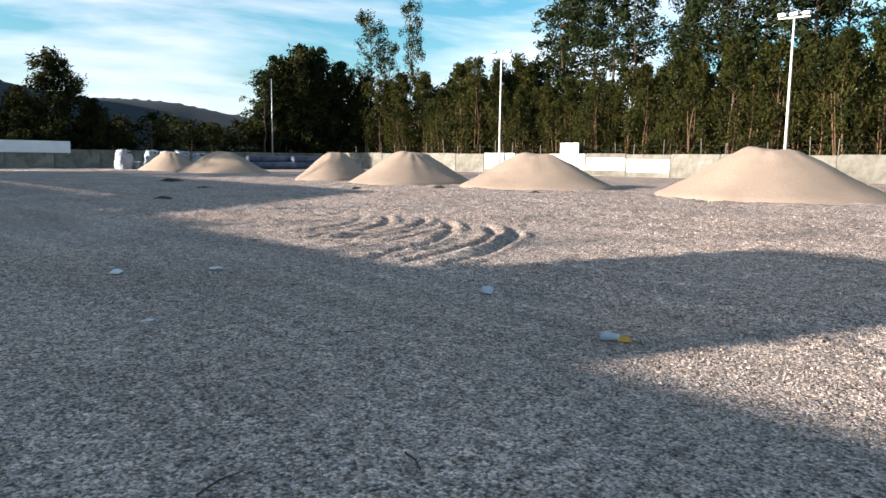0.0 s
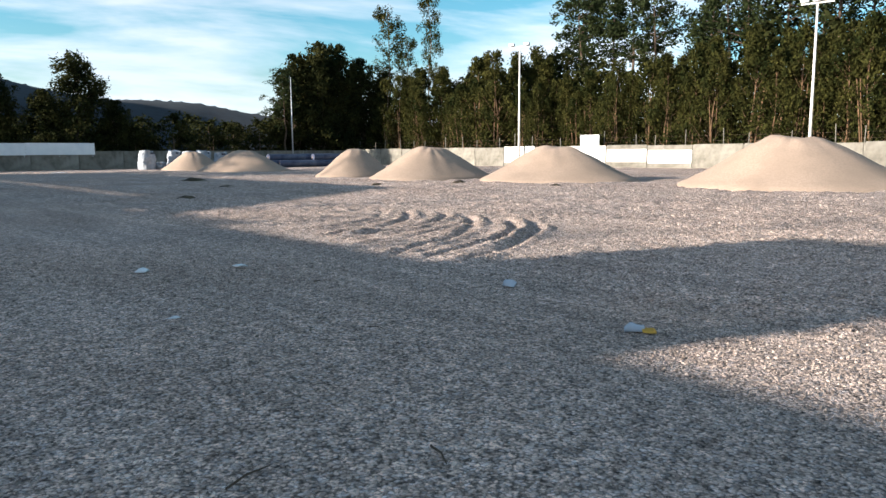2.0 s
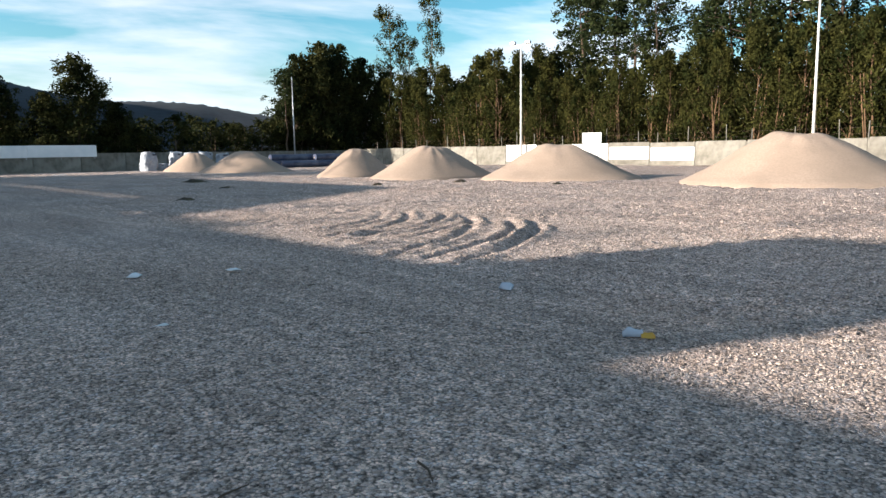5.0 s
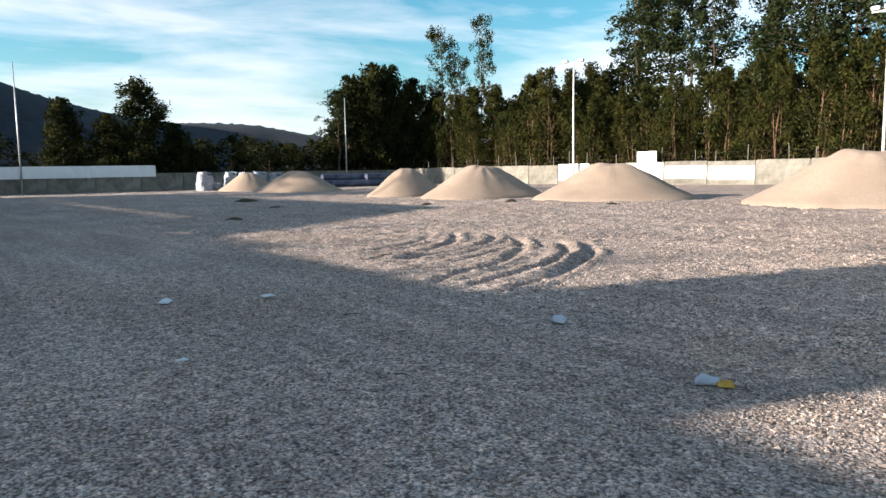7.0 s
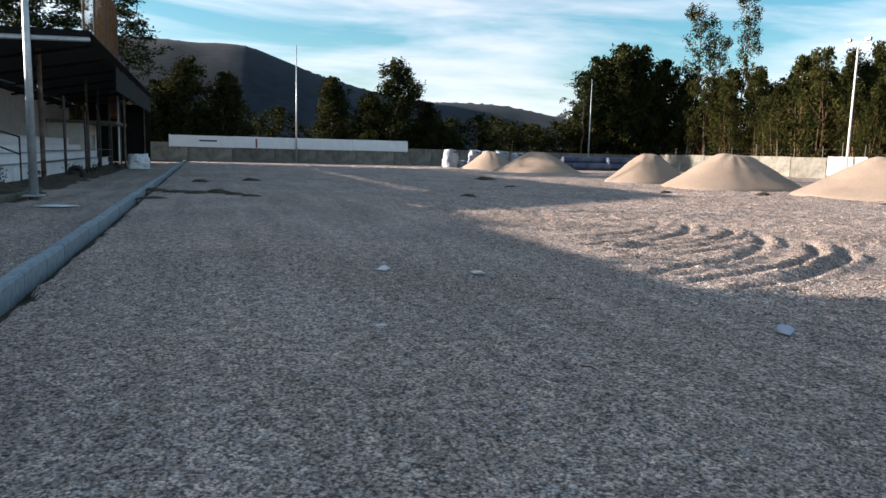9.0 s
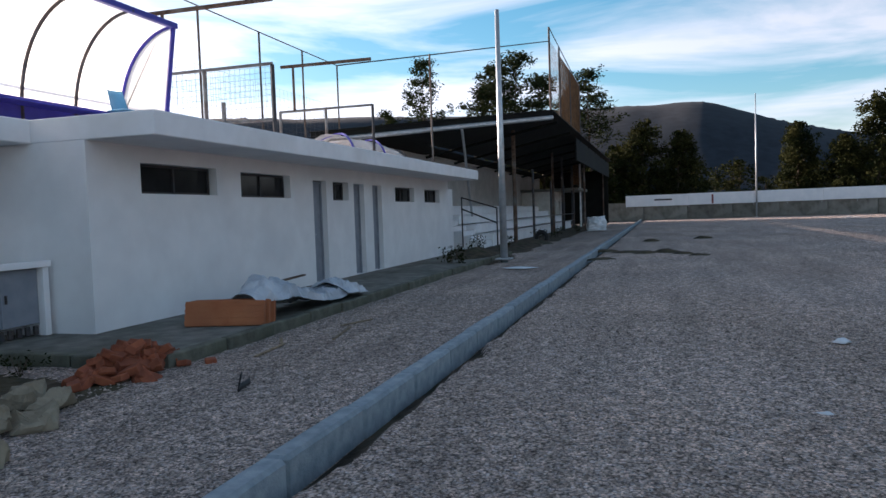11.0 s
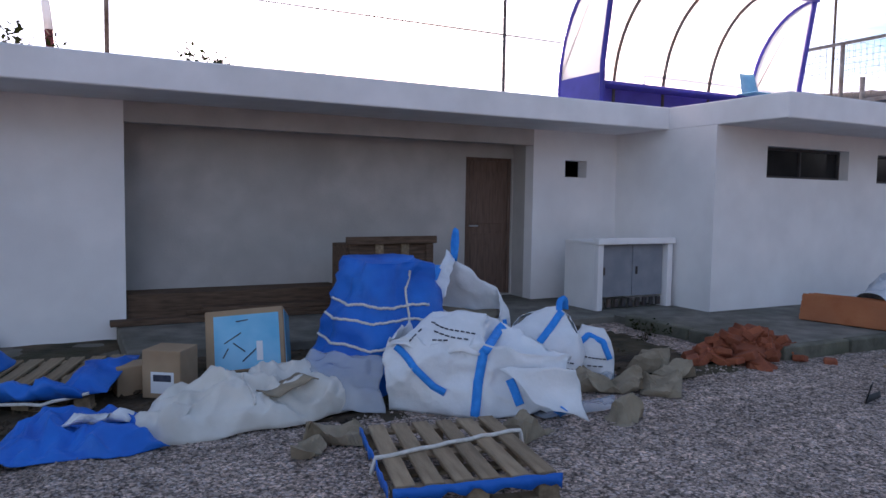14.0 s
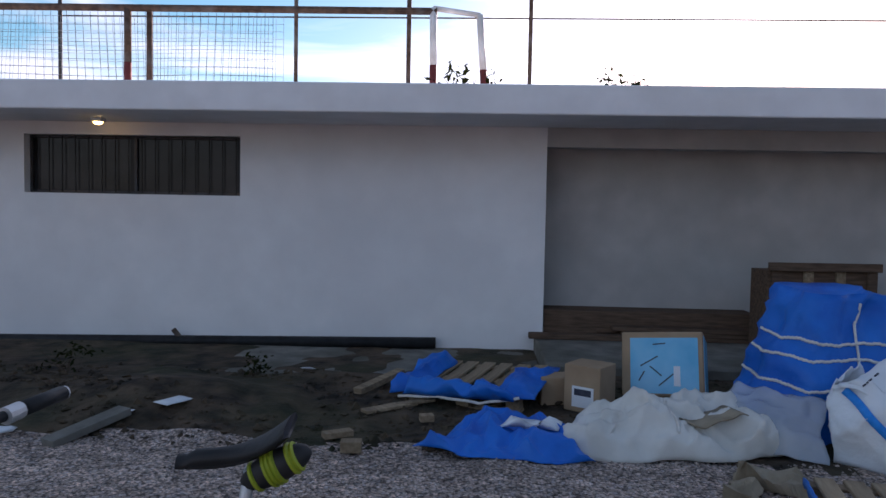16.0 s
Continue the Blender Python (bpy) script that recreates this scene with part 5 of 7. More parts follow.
tube(bm, (-45, -0.2, 12.4), (-61.5, -0.2, 11.4), 0.03, seg=5)
part("rail", bm, M_DARKMETAL, sf)
M_NET = surf("torn_brown_net", (0.10, 0.055, 0.03), (0.20, 0.11, 0.055), scale=3, rough=1.0, bump=0)
for a, b in ((-45, -49.4), (-49.4, -55), (-55, -61.5)):
    net_sheet("torn_net", (a, -0.2), (b, -0.2), 5.5 if a > -50 else 3.2, 11.6, 0.22, 0.006 if a > -46 else 0.016, M_NET, sf)
bm = bmesh.new()
tube(bm, (-21.0, -0.25, 2.69), (-21.0, -0.25, 6.0), 0.03, seg=6)
part("post", bm, M_RUST, sf)

# small white kiosk at the end of the stand
kio = thing("kiosk", (-58.0, -9.5, 0), label="low white-walled kiosk with flat roof beyond the stand", category="kiosk")
bm = bmesh.new()
wall_cells(bm, -3, 3, -0.1, 2.7, 2.0, 2.2, [(-2.2, -0.9, 0.9, 2.0), (0.3, 1.3, 0.0, 2.1)])
part("front_wall", bm, M_WHITEWASH, kio)
bm = bmesh.new()
box(bm, 2.8, 3.0, -2, 2.0, -0.1, 2.7)
part("side_wall", bm, M_WHITEWASH, kio)
bm = bmesh.new()
box(bm, -3.3, 3.5, -2.2, 4.3, 2.7, 2.9, 0.02)
part("roof", bm, M_CONC, kio)
# back wall in the plaster colour darkened for indoor gloom
bm = bmesh.new()
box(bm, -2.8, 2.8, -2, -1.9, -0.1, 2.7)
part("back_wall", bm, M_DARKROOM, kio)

from mathutils.bvhtree import BVHTree

# ---- building clutter before the porch ----
M_BAG = surf("white_woven_bag", (0.66, 0.70, 0.74), (0.77, 0.80, 0.84), scale=4, rough=0.65, bump=0.3, bscale=24, c3=(0.52, 0.52, 0.50), sscale=1.4, stain=0.5)
M_STRAP = surf("blue_webbing", (0.02, 0.23, 0.72), (0.035, 0.30, 0.84), scale=20, rough=0.7, bump=0.2, bscale=120)
M_BLUEBAG = surf("blue_woven_sheet", (0.008, 0.105, 0.50), (0.018, 0.175, 0.66), scale=3, rough=0.5, bump=0.3, bscale=20, c3=(0.010, 0.12, 0.42), sscale=1.2)
M_TARP = surf("dirty_white_sheet", (0.56, 0.55, 0.51), (0.70, 0.69, 0.65), scale=3, rough=0.7, bump=0.3, bscale=16, c3=(0.42, 0.38, 0.31), sscale=1.1, stain=0.7)
M_MILK = surf("thin_plastic_film", (0.45, 0.50, 0.58), (0.60, 0.64, 0.70), scale=3, rough=0.25, bump=0.4, bscale=10, alpha=0.45)
M_PRINT = surf("dark_print", (0.03, 0.035, 0.06), (0.06, 0.065, 0.09), scale=30, rough=0.7, bump=0)
M_ROPE = surf("white_rope", (0.60, 0.58, 0.54), (0.72, 0.70, 0.66), scale=30, rough=0.9, bump=0.4, bscale=90)
M_WOOD = surf("weathered_pallet_wood", (0.215, 0.155, 0.095), (0.35, 0.265, 0.17), scale=3, rough=0.85, bump=0.35, bscale=26, squash=(9, 1, 9), c3=(0.14, 0.10, 0.065), sscale=0.9, obvar=0.18)
M_CARD = surf("brown_cardboard", (0.32, 0.225, 0.14), (0.40, 0.29, 0.185), scale=4, rough=0.9, bump=0.1, bscale=40, c3=(0.24, 0.165, 0.10), sscale=1.5)
M_FILM = surf("pale_blue_wrapping", (0.10, 0.42, 0.68), (0.20, 0.54, 0.78), scale=3, rough=0.25, bump=0.2, bscale=9, c3=(0.30, 0.60, 0.78), sscale=1.8)
M_SACK = surf("crumpled_paper_sack", (0.22, 0.18, 0.125), (0.34, 0.285, 0.205), scale=6, rough=0.9, bump=0.4, bscale=30, c3=(0.14, 0.12, 0.09), sscale=2)
M_BRICK = surf("red_clay_brick", (0.19, 0.055, 0.03), (0.31, 0.095, 0.045), scale=8, rough=0.9, bump=0.3, bscale=50, obvar=0.22)
M_TERRA = surf("orange_terracotta", (0.36, 0.12, 0.05), (0.46, 0.175, 0.075), scale=4, rough=0.85, bump=0.15, bscale=40, c3=(0.30, 0.11, 0.055), sscale=2)
M_RUBBER = surf("black_plastic", (0.012, 0.012, 0.013), (0.025, 0.025, 0.027), scale=8, rough=0.55, bump=0.1)
M_OLDWOOD = surf("dark_old_wood", (0.07, 0.045, 0.03), (0.14, 0.09, 0.06), scale=4, rough=0.9, bump=0.3, bscale=22, squash=(1, 8, 8))


def sheet(name, quad, hfun, nx, ny, material, parent, seed=0, crease=0.05, thick=0.006, label="", smooth=True):
    """A crumpled sheet over a four-cornered plan (x, y), its height by hfun(u, v)."""
    vs, fs = [], []
    (ax, ay), (bx, by), (cx, cy), (dx, dy) = quad
    for j in range(ny + 1):
        for i in range(nx + 1):
            u, v = i / nx, j / ny
            x = (1 - v) * ((1 - u) * ax + u * bx) + v * ((1 - u) * dx + u * cx)
            y = (1 - v) * ((1 - u) * ay + u * by) + v * ((1 - u) * dy + u * cy)
            e = min(u, 1 - u, v, 1 - v)
            wob = 0.13 * max(0, 1 - e * 6)
            x += wob * noise.noise(Vector((x * 2.3 + seed, y * 2.3, 1)))
            y += wob * noise.noise(Vector((x * 2.3, y * 2.3 + seed, 7)))
            f = 1 - abs(noise.noise(Vector((x * 3.1 + seed, y * 3.1, 0.5))))
            g = 1 - abs(noise.noise(Vector((x * 7.3 + seed, y * 7.3, 4.5))))
            sh = crumple((x, y, 0.3), crease * 0.45, seed) * min(1, e * 9)
            x, y = x + sh.x, y + sh.y
            z = hfun(u, v) + sh.z + (crease * (f * f - 0.5) + crease * 0.4 * (g * g - 0.5)) * min(1, e * 9 + 0.12)
            vs.append((x, y, max(z, 0.004)))
    for j in range(ny):
        for i in range(nx):
            a = j * (nx + 1) + i
            fs.append((a, a + 1, a + nx + 2, a + nx + 1))
    ob = raw(name, vs, fs, material, parent, smooth, label)
    ob.modifiers.new("thick", "SOLIDIFY").thickness = thick
    return ob


def ribbon(name, pts, w, material, parent, up=(0, 0, 1), label=""):
    """A flat strap along a smoothed line."""
    P = [Vector(p) for p in pts]
    line = []
    for i in range(len(P) - 1):
        p0, p1, p2, p3 = P[max(i - 1, 0)], P[i], P[i + 1], P[min(i + 2, len(P) - 1)]
        for k in range(5):
            t = k / 5
            line.append(0.5 * ((2 * p1) + (p2 - p0) * t + (2 * p0 - 5 * p1 + 4 * p2 - p3) * t * t + (3 * p1 - p0 - 3 * p2 + p3) * t ** 3))
    line.append(P[-1])
    vs, fs = [], []
    for i, p in enumerate(line):
        d = (line[min(i + 1, len(line) - 1)] - line[max(i - 1, 0)]).normalized()
        s = d.cross(Vector(up))
        s = (s.normalized() if s.length > 1e-4 else Vector((1, 0, 0))) * w / 2
        vs += [tuple(p - s), tuple(p + s)]
    for i in range(len(line) - 1):
        fs.append((2 * i, 2 * i + 1, 2 * i + 3, 2 * i + 2))
    ob = raw(name, vs, fs, material, parent, True, label)
    m = ob.modifiers.new("thick", "SOLIDIFY")
    m.thickness, m.offset = 0.008, 0
    return ob


def rope(name, pts, r, material, parent):
    bm = bmesh.new()
    P = [Vector(p) for p in pts]
    line = []
    for i in range(len(P) - 1):
        for k in range(4):
            q = P[i].lerp(P[i + 1], k / 4)
            line.append(q + Vector((0, 0, 0.004 * math.sin(i * 3 + k * 1.7))))
    line.append(P[-1])
    pipe_path(bm, line, r, 6)
    return part(name, bm, material, parent, smooth=True)


def bag_body(w, d, h, seed, lean=(0, 0), top=1.0, slump=0.0, crumple=0.06, mouth=0.0, sink=0.2):
    """A woven bulk bag: a soft square column with creased sides, its top caved in."""
    na, nr = 48, 20
    vs, fs = [], []

    def ring(z01, sc, zoff=0.0, cr=1.0):
        row = []
        for k in range(na):
            a = 2 * math.pi * k / na
            c, s = math.cos(a), math.sin(a)
            q = (abs(c) ** 4 + abs(s) ** 4) ** -0.25
            x, y = q * c * w / 2 * sc, q * s * d / 2 * sc
            b = 1 + 0.10 * math.sin(math.pi * min(1, z01)) - slump * 0.12 * z01
            x, y = x * b + lean[0] * z01 ** 1.5, y * b + lean[1] * z01 ** 1.5
            n1 = noise.noise(Vector((x * 2.2 + seed * 7.1, y * 2.2, z01 * 2.5)))
            n2 = 1 - abs(noise.noise(Vector((x * 4.5 + seed, y * 4.5, z01 * 4.0 + 3))))
            n3 = 1 - abs(noise.noise(Vector((x * 9 + seed * 3, y * 9, z01 * 7.0 + 1))))
            fold = n1 * 1.5 + 1.6 * (n2 * n2 - 0.5) + 0.55 * (n3 * n3 - 0.5)
            x += crumple * cr * fold * c
            y += crumple * cr * fold * s
            z = h * z01 * (1 - slump * 0.30 * (0.5 + 0.5 * math.sin(a * 1.0 + seed * 2.0))) + zoff
            z += crumple * 0.9 * z01 * noise.noise(Vector((x * 3 + seed, y * 3, 9)))
            row.append(len(vs))
            vs.append((x, y, max(0.0, z)))
        return row

    rows = [ring(i / nr, 1 - (1 - top) * (i / nr) ** 1.3) for i in range(nr + 1)]
    for sc, dz in ((0.86, -0.03), (0.66, -sink * 0.5), (0.4, -sink * 0.85), (0.12, -sink)):
        rows.append(ring(1.0, top * sc, dz * h if mouth == 0 else dz * h * (1 + mouth), 0.6))
    for r0, r1 in zip(rows, rows[1:]):
        for k in range(na):
            fs.append((r0[k], r0[(k + 1) % na], r1[(k + 1) % na], r1[k]))
    fs.append(tuple(rows[-1]))
    return vs, fs


GZ0 = -0.105
TO_PITCH = (0.6, 0.8)


def crumple(p, amp, seed):
    """Sharp-ridged folds, the same at the same place so that joined panels stay closed."""
    o = Vector(p)
    r = lambda f, k: 1 - 2.2 * abs(noise.noise(o * f + Vector((seed * 3.7 + k, k * 5.1, seed))))
    return Vector([amp * (r(2.6, k) + 0.45 * r(6.5, k + 7)) for k in (1, 2, 3)])


def panels(quads, n, amp, seed):
    """Creased cloth panels, each between four corners (across, towards the pitch, up), as one mesh."""
    vs, fs = [], []
    for q in quads:
        A, B, C, D = [Vector((-c[0], c[1], c[2])) for c in q[:4]]
        bulge = q[4] if len(q) > 4 else 0.0
        nor = (B - A).cross(D - A)
        nor = nor.normalized() if nor.length > 1e-6 else Vector((0, 0, 1))
        o = len(vs)
        for j in range(n + 1):
            for i in range(n + 1):
                u, v = i / n, j / n
                p = (A * (1 - u) + B * u) * (1 - v) + (D * (1 - u) + C * u) * v
                p = p + nor * bulge * math.sin(math.pi * u) * math.sin(math.pi * v)
                low = min(1.0, p.z / 0.12) if p.z > 0 else 0.0
                p = p + crumple(p, amp, seed) * (0.25 + 0.75 * low)
                vs.append((p.x, p.y, max(0.002, p.z)))
        for j in range(n):
            for i in range(n):
                a = o + j * (n + 1) + i
                fs.append((a, a + 1, a + n + 2, a + n + 1))
    return vs, fs


def cloth(name, quads, n, amp, seed, material, parent, label="", thick=0.005):
    ob = raw(name, *panels(quads, n, amp, seed), material, parent, True, label)
    bm = bmesh.new()
    bm.from_mesh(ob.data)
    bmesh.ops.remove_doubles(bm, verts=bm.verts, dist=0.004)
    bmesh.ops.recalc_face_normals(bm, faces=bm.faces)
    bm.to_mesh(ob.data)
    bm.free()
    ob.modifiers.new("thick", "SOLIDIFY").thickness = thick
    return ob


def surface_of(t):
    vs, fs = [], []
    for ob in t.children:
        if ob.type == "MESH":
            o = len(vs)
            vs += [v.co.copy() for v in ob.data.vertices]
            fs += [tuple(o + k for k in p.vertices) for p in ob.data.polygons]
    return BVHTree.FromPolygons(vs, fs)


def drape(t, rz, surface, line, lift=0.012):
    """Lay a line of (across, up) on a thing's surface as it faces the pitch."""
    a = radians(-rz)
    c = Vector((TO_PITCH[0] * math.cos(a) - TO_PITCH[1] * math.sin(a), TO_PITCH[0] * math.sin(a) + TO_PITCH[1] * math.cos(a), 0))
    r = Vector((-c.y, c.x, 0))
    dense = []
    for p, q in zip(line, line[1:]):
        k = max(1, int(math.hypot(q[0] - p[0], q[1] - p[1]) / 0.035))
        dense += [(p[0] + (q[0] - p[0]) * m / k, p[1] + (q[1] - p[1]) * m / k) for m in range(k)]
    dense.append(line[-1])
    deep, kept = [], []
    for (s, z) in dense:
        hit = surface.ray_cast(r * s + c * 2 + Vector((0, 0, z)), -c, 3.5)
        if hit[0] is not None:
            deep.append(hit[0].dot(c))
            kept.append((s, z))
    soft = [max(deep[i], sum(deep[max(0, i - 1):i + 2]) / len(deep[max(0, i - 1):i + 2])) for i in range(len(deep))]
    return [r * s + c * (d + lift) + Vector((0, 0, z)) for (s, z), d in zip(kept, soft)], c


def strap(t, rz, surface, line, w=0.06, name="strap", material=None, lift=0.012):
    pts, c = drape(t, rz, surface, line, lift)
    if len(pts) > 1:
        ribbon(name, pts, w, material or M_STRAP, t, (c.x, c.y, 0.12))


def print_rows(t, rz, surface, rows, w=0.010):
    """Unreadable print: rows of plain dark bars."""
    for (s0, z0, s1, z1, n) in rows:
        n *= 3
        for k in range(n):
            a, b = (k + 0.08) / n, (k + 0.80) / n
            strap(t, rz, surface, [(s0 + (s1 - s0) * a, z0 + (z1 - z0) * a), (s0 + (s1 - s0) * b, z0 + (z1 - z0) * b)], w, "print_bar", M_PRINT, 0.006)


FACE = -36.9
# front bulk bag, fallen open towards the gravel
b1 = thing("bulk_bag", (-3.08, -4.12, GZ0), FACE, "half-empty white woven bulk bag with blue lifting straps", "bulk bag", "bulk bags before the porch")
cloth("bag_body", [((-0.38, 0.30, 0.0), (0.25, 0.36, 0.0), (0.24, 0.22, 0.44), (-0.37, 0.22, 0.47), 0.07),
                   ((0.25, 0.36, 0.0), (0.83, 0.22, 0.05), (0.87, 0.14, 0.41), (0.24, 0.22, 0.44), -0.05),
                   ((0.83, 0.22, 0.05), (0.62, -0.36, 0.0), (0.40, -0.28, 0.52), (0.87, 0.14, 0.41), 0.05),
                   ((-0.38, -0.36, 0.0), (-0.38, 0.30, 0.0), (-0.37, 0.22, 0.47), (-0.30, -0.25, 0.52), 0.05),
                   ((0.24, 0.22, 0.44), (0.87, 0.14, 0.41), (0.40, -0.28, 0.52), (0.25, -0.12, 0.62), -0.10)], 26, 0.055, 1, M_BAG, b1)
cloth("flap", [((-0.37, 0.25, 0.45), (0.25, 0.27, 0.42), (0.27, -0.10, 0.66), (-0.14, -0.14, 0.63), 0.05), ((-0.37, 0.25, 0.45), (-0.14, -0.14, 0.63), (-0.10, -0.34, 0.50), (-0.34, -0.25, 0.45))], 16, 0.032, 2, M_BAG, b1, "printed flap folded over the mouth")
cloth("flap", [((0.42, 0.30, 0.34), (0.92, 0.34, 0.36), (1.00, 0.44, 0.06), (0.66, 0.44, 0.16), 0.04)], 16, 0.030, 9, M_BAG, b1, "side flap hanging open")
S = surface_of(b1)
strap(b1, FACE, S, [(0.40, 0.60), (0.34, 0.54), (0.27, 0.45), (0.24, 0.25), (0.23, 0.03)], 0.065)
strap(b1, FACE, S, [(-0.36, 0.46), (-0.21, 0.36), (-0.06, 0.22), (0.02, 0.18)], 0.05)
strap(b1, FACE, S, [(0.45, 0.26), (0.53, 0.10)], 0.06)
strap(b1, FACE, S, [(0.78, 0.04), (0.83, 0.14)], 0.06)
print_rows(b1, FACE, S, [(-0.26, 0.50, -0.20, 0.57, 1), (-0.14, 0.61, 0.20, 0.55, 3), (-0.10, 0.565, 0.16, 0.52, 2)], 0.010)
print_rows(b1, FACE, S, [(-0.10, 0.515, 0.02, 0.52, 1)], 0.010)
# upright white bag with its mouth open
b2 = thing("bulk_bag", (-3.74, -4.90, GZ0), FACE, "white woven bulk bag standing with its mouth open", "bulk bag", "bulk bags before the porch")
cloth("bag_body", [((-0.48, 0.36, 0.0), (0.32, 0.38, 0.0), (0.28, 0.30, 0.50), (-0.34, 0.33, 0.60), 0.06),
                   ((0.32, 0.38, 0.0), (0.36, -0.36, 0.0), (0.22, -0.22, 0.68), (0.28, 0.30, 0.50), 0.05),
                   ((0.36, -0.36, 0.0), (-0.50, -0.36, 0.0), (-0.30, -0.26, 1.02), (0.22, -0.22, 0.68), 0.04),
                   ((-0.50, -0.36, 0.0), (-0.48, 0.36, 0.0), (-0.34, 0.33, 0.60), (-0.30, -0.26, 1.02), 0.05),
                   ((-0.34, 0.33, 0.60), (-0.16, 0.26, 0.68), (-0.20, -0.24, 0.96), (-0.30, -0.26, 1.02), 0.03)], 20, 0.040, 3, M_BAG, b2)
cloth("filling", [((-0.36, 0.24, 0.48), (0.22, 0.22, 0.44), (0.22, -0.24, 0.50), (-0.36, -0.22, 0.52))], 10, 0.02, 4, M_SACK, b2, "brown sand filling")
S = surface_of(b2)
strap(b2, FACE, S, [(-0.32, 1.00), (-0.35, 0.80), (-0.30, 0.57)], 0.06)
ribbon("strap", [(0.22, -0.20, 0.95), (0.20, -0.18, 1.12), (0.215, -0.20, 1.23), (0.24, -0.22, 1.10), (0.23, -0.22, 0.95)], 0.045, M_STRAP, b2, (0.2, 1, 0.1))
strap(b2, FACE, S, [(0.26, 0.50), (0.29, 0.35), (0.30, 0.23)], 0.05)
print_rows(b2, FACE, S, [(-0.02, 0.46, 0.22, 0.42, 2), (-0.02, 0.40, 0.20, 0.36, 2)])
# low bag to its side, tied with a strap
b3 = thing("bulk_bag", (-4.12, -4.42, GZ0), FACE, "slumped white bulk bag with a raised blue strap", "bulk bag", "bulk bags before the porch")
cloth("bag_body", [((-0.32, 0.30, 0.0), (0.32, 0.32, 0.0), (0.31, 0.22, 0.42), (-0.26, 0.22, 0.42), 0.07),
                   ((0.32, 0.32, 0.0), (0.34, -0.28, 0.0), (0.24, -0.20, 0.50), (0.31, 0.22, 0.42), 0.05),
                   ((-0.34, -0.28, 0.0), (-0.32, 0.30, 0.0), (-0.26, 0.22, 0.42), (-0.20, -0.20, 0.48), 0.05),
                   ((-0.26, 0.22, 0.42), (0.31, 0.22, 0.42), (0.16, 0.0, 0.62), (-0.05, 0.0, 0.56), 0.02),
                   ((-0.05, 0.0, 0.56), (0.16, 0.0, 0.62), (0.24, -0.20, 0.50), (-0.20, -0.20, 0.48), 0.02)], 16, 0.026, 5, M_BAG, b3)
S = surface_of(b3)
strap(b3, FACE, S, [(0.15, 0.60), (0.07, 0.49), (-0.05, 0.34), (-0.09, 0.12)], 0.06)
ribbon("strap", [(-0.13, 0.06, 0.60), (-0.13, 0.03, 0.67), (-0.17, 0.0, 0.69), (-0.18, -0.03, 0.60)], 0.05, M_STRAP, b3, (0.2, 1, 0.1))
print_rows(b3, FACE, S, [(0.02, 0.26, 0.26, 0.22, 2), (0.06, 0.20, 0.26, 0.17, 2)])
b4 = thing("bulk_bag", (-4.60, -4.32, GZ0), FACE, "small knotted end of a white bulk bag", "bulk bag", "bulk bags before the porch")
cloth("bag_body", [((-0.19, 0.20, 0.0), (0.15, 0.20, 0.0), (0.13, 0.15, 0.34), (-0.15, 0.15, 0.36), 0.05),
                   ((0.15, 0.20, 0.0), (0.15, -0.2, 0.0), (0.10, -0.12, 0.38), (0.13, 0.15, 0.34), 0.03),
                   ((-0.19, -0.2, 0.0), (-0.19, 0.20, 0.0), (-0.15, 0.15, 0.36), (-0.12, -0.12, 0.42), 0.03),
                   ((-0.15, 0.15, 0.36), (0.13, 0.15, 0.34), (0.10, -0.12, 0.38), (-0.12, -0.12, 0.42), 0.03)], 12, 0.018, 6, M_BAG, b4)
S = surface_of(b4)
strap(b4, FACE, S, [(-0.14, 0.33), (-0.07, 0.385), (0.05, 0.34), (0.11, 0.2)], 0.05)
print_rows(b4, FACE, S, [(-0.10, 0.22, 0.08, 0.20, 2), (-0.08, 0.15, 0.06, 0.14, 1)])

# tall bag draped in blue woven sheet
bb = thing("blue_bulk_bag", (-2.86, -4.92, GZ0), 12, "tall bulk bag wrapped in blue woven sheet and white rope", "bulk bag")
raw("bag_body", *bag_body(0.96, 0.86, 1.02, 6, (-0.14, -0.08), 0.60, 0.14, 0.062, sink=0.06), M_BLUEBAG, bb, True)
S = surface_of(bb)
for k, z in enumerate((0.69, 0.58, 0.39)):
    pts, c = drape(bb, 12, S, [(-0.55 + 0.12 * i, z + 0.012 * math.sin(i * 1.9 + k) - 0.004 * i) for i in range(9)], 0.006)
    rope("rope", pts, 0.011, M_ROPE, bb)
rope("rope", drape(bb, 12, S, [(0.25, 0.93), (0.23, 0.79), (0.27, 0.60), (0.29, 0.46)], 0.006)[0], 0.010, M_ROPE, bb)
film = thing("plastic_film", (-2.62, -4.30, GZ0), FACE, "crumpled translucent plastic film over the bags' foot", "plastic sheet")
cloth("film", [((-0.62, 0.26, 0.01), (0.10, 0.28, 0.01), (0.02, -0.16, 0.28), (-0.55, -0.18, 0.30), 0.03)], 26, 0.050, 8, M_MILK, film, thick=0.003)

# white sheet spread over sand and sacks
tp = thing("white_sheet", (-1.62, -4.42, GZ0), 0, "dirty white woven sheet heaped over rubble", "sheet")
sheet("sheet", [(0.84, 0.50), (-0.82, 0.22), (-0.86, -0.42), (0.46, -0.36)], lambda u, v: 0.23 * math.sin(math.pi * min(1, v * 0.85)) ** 0.9 * (0.25 + 0.75 * math.sin(math.pi * (0.08 + 0.8 * u))) + 0.005, 84, 50, M_TARP, tp, 11, 0.13)
ST = surface_of(tp)


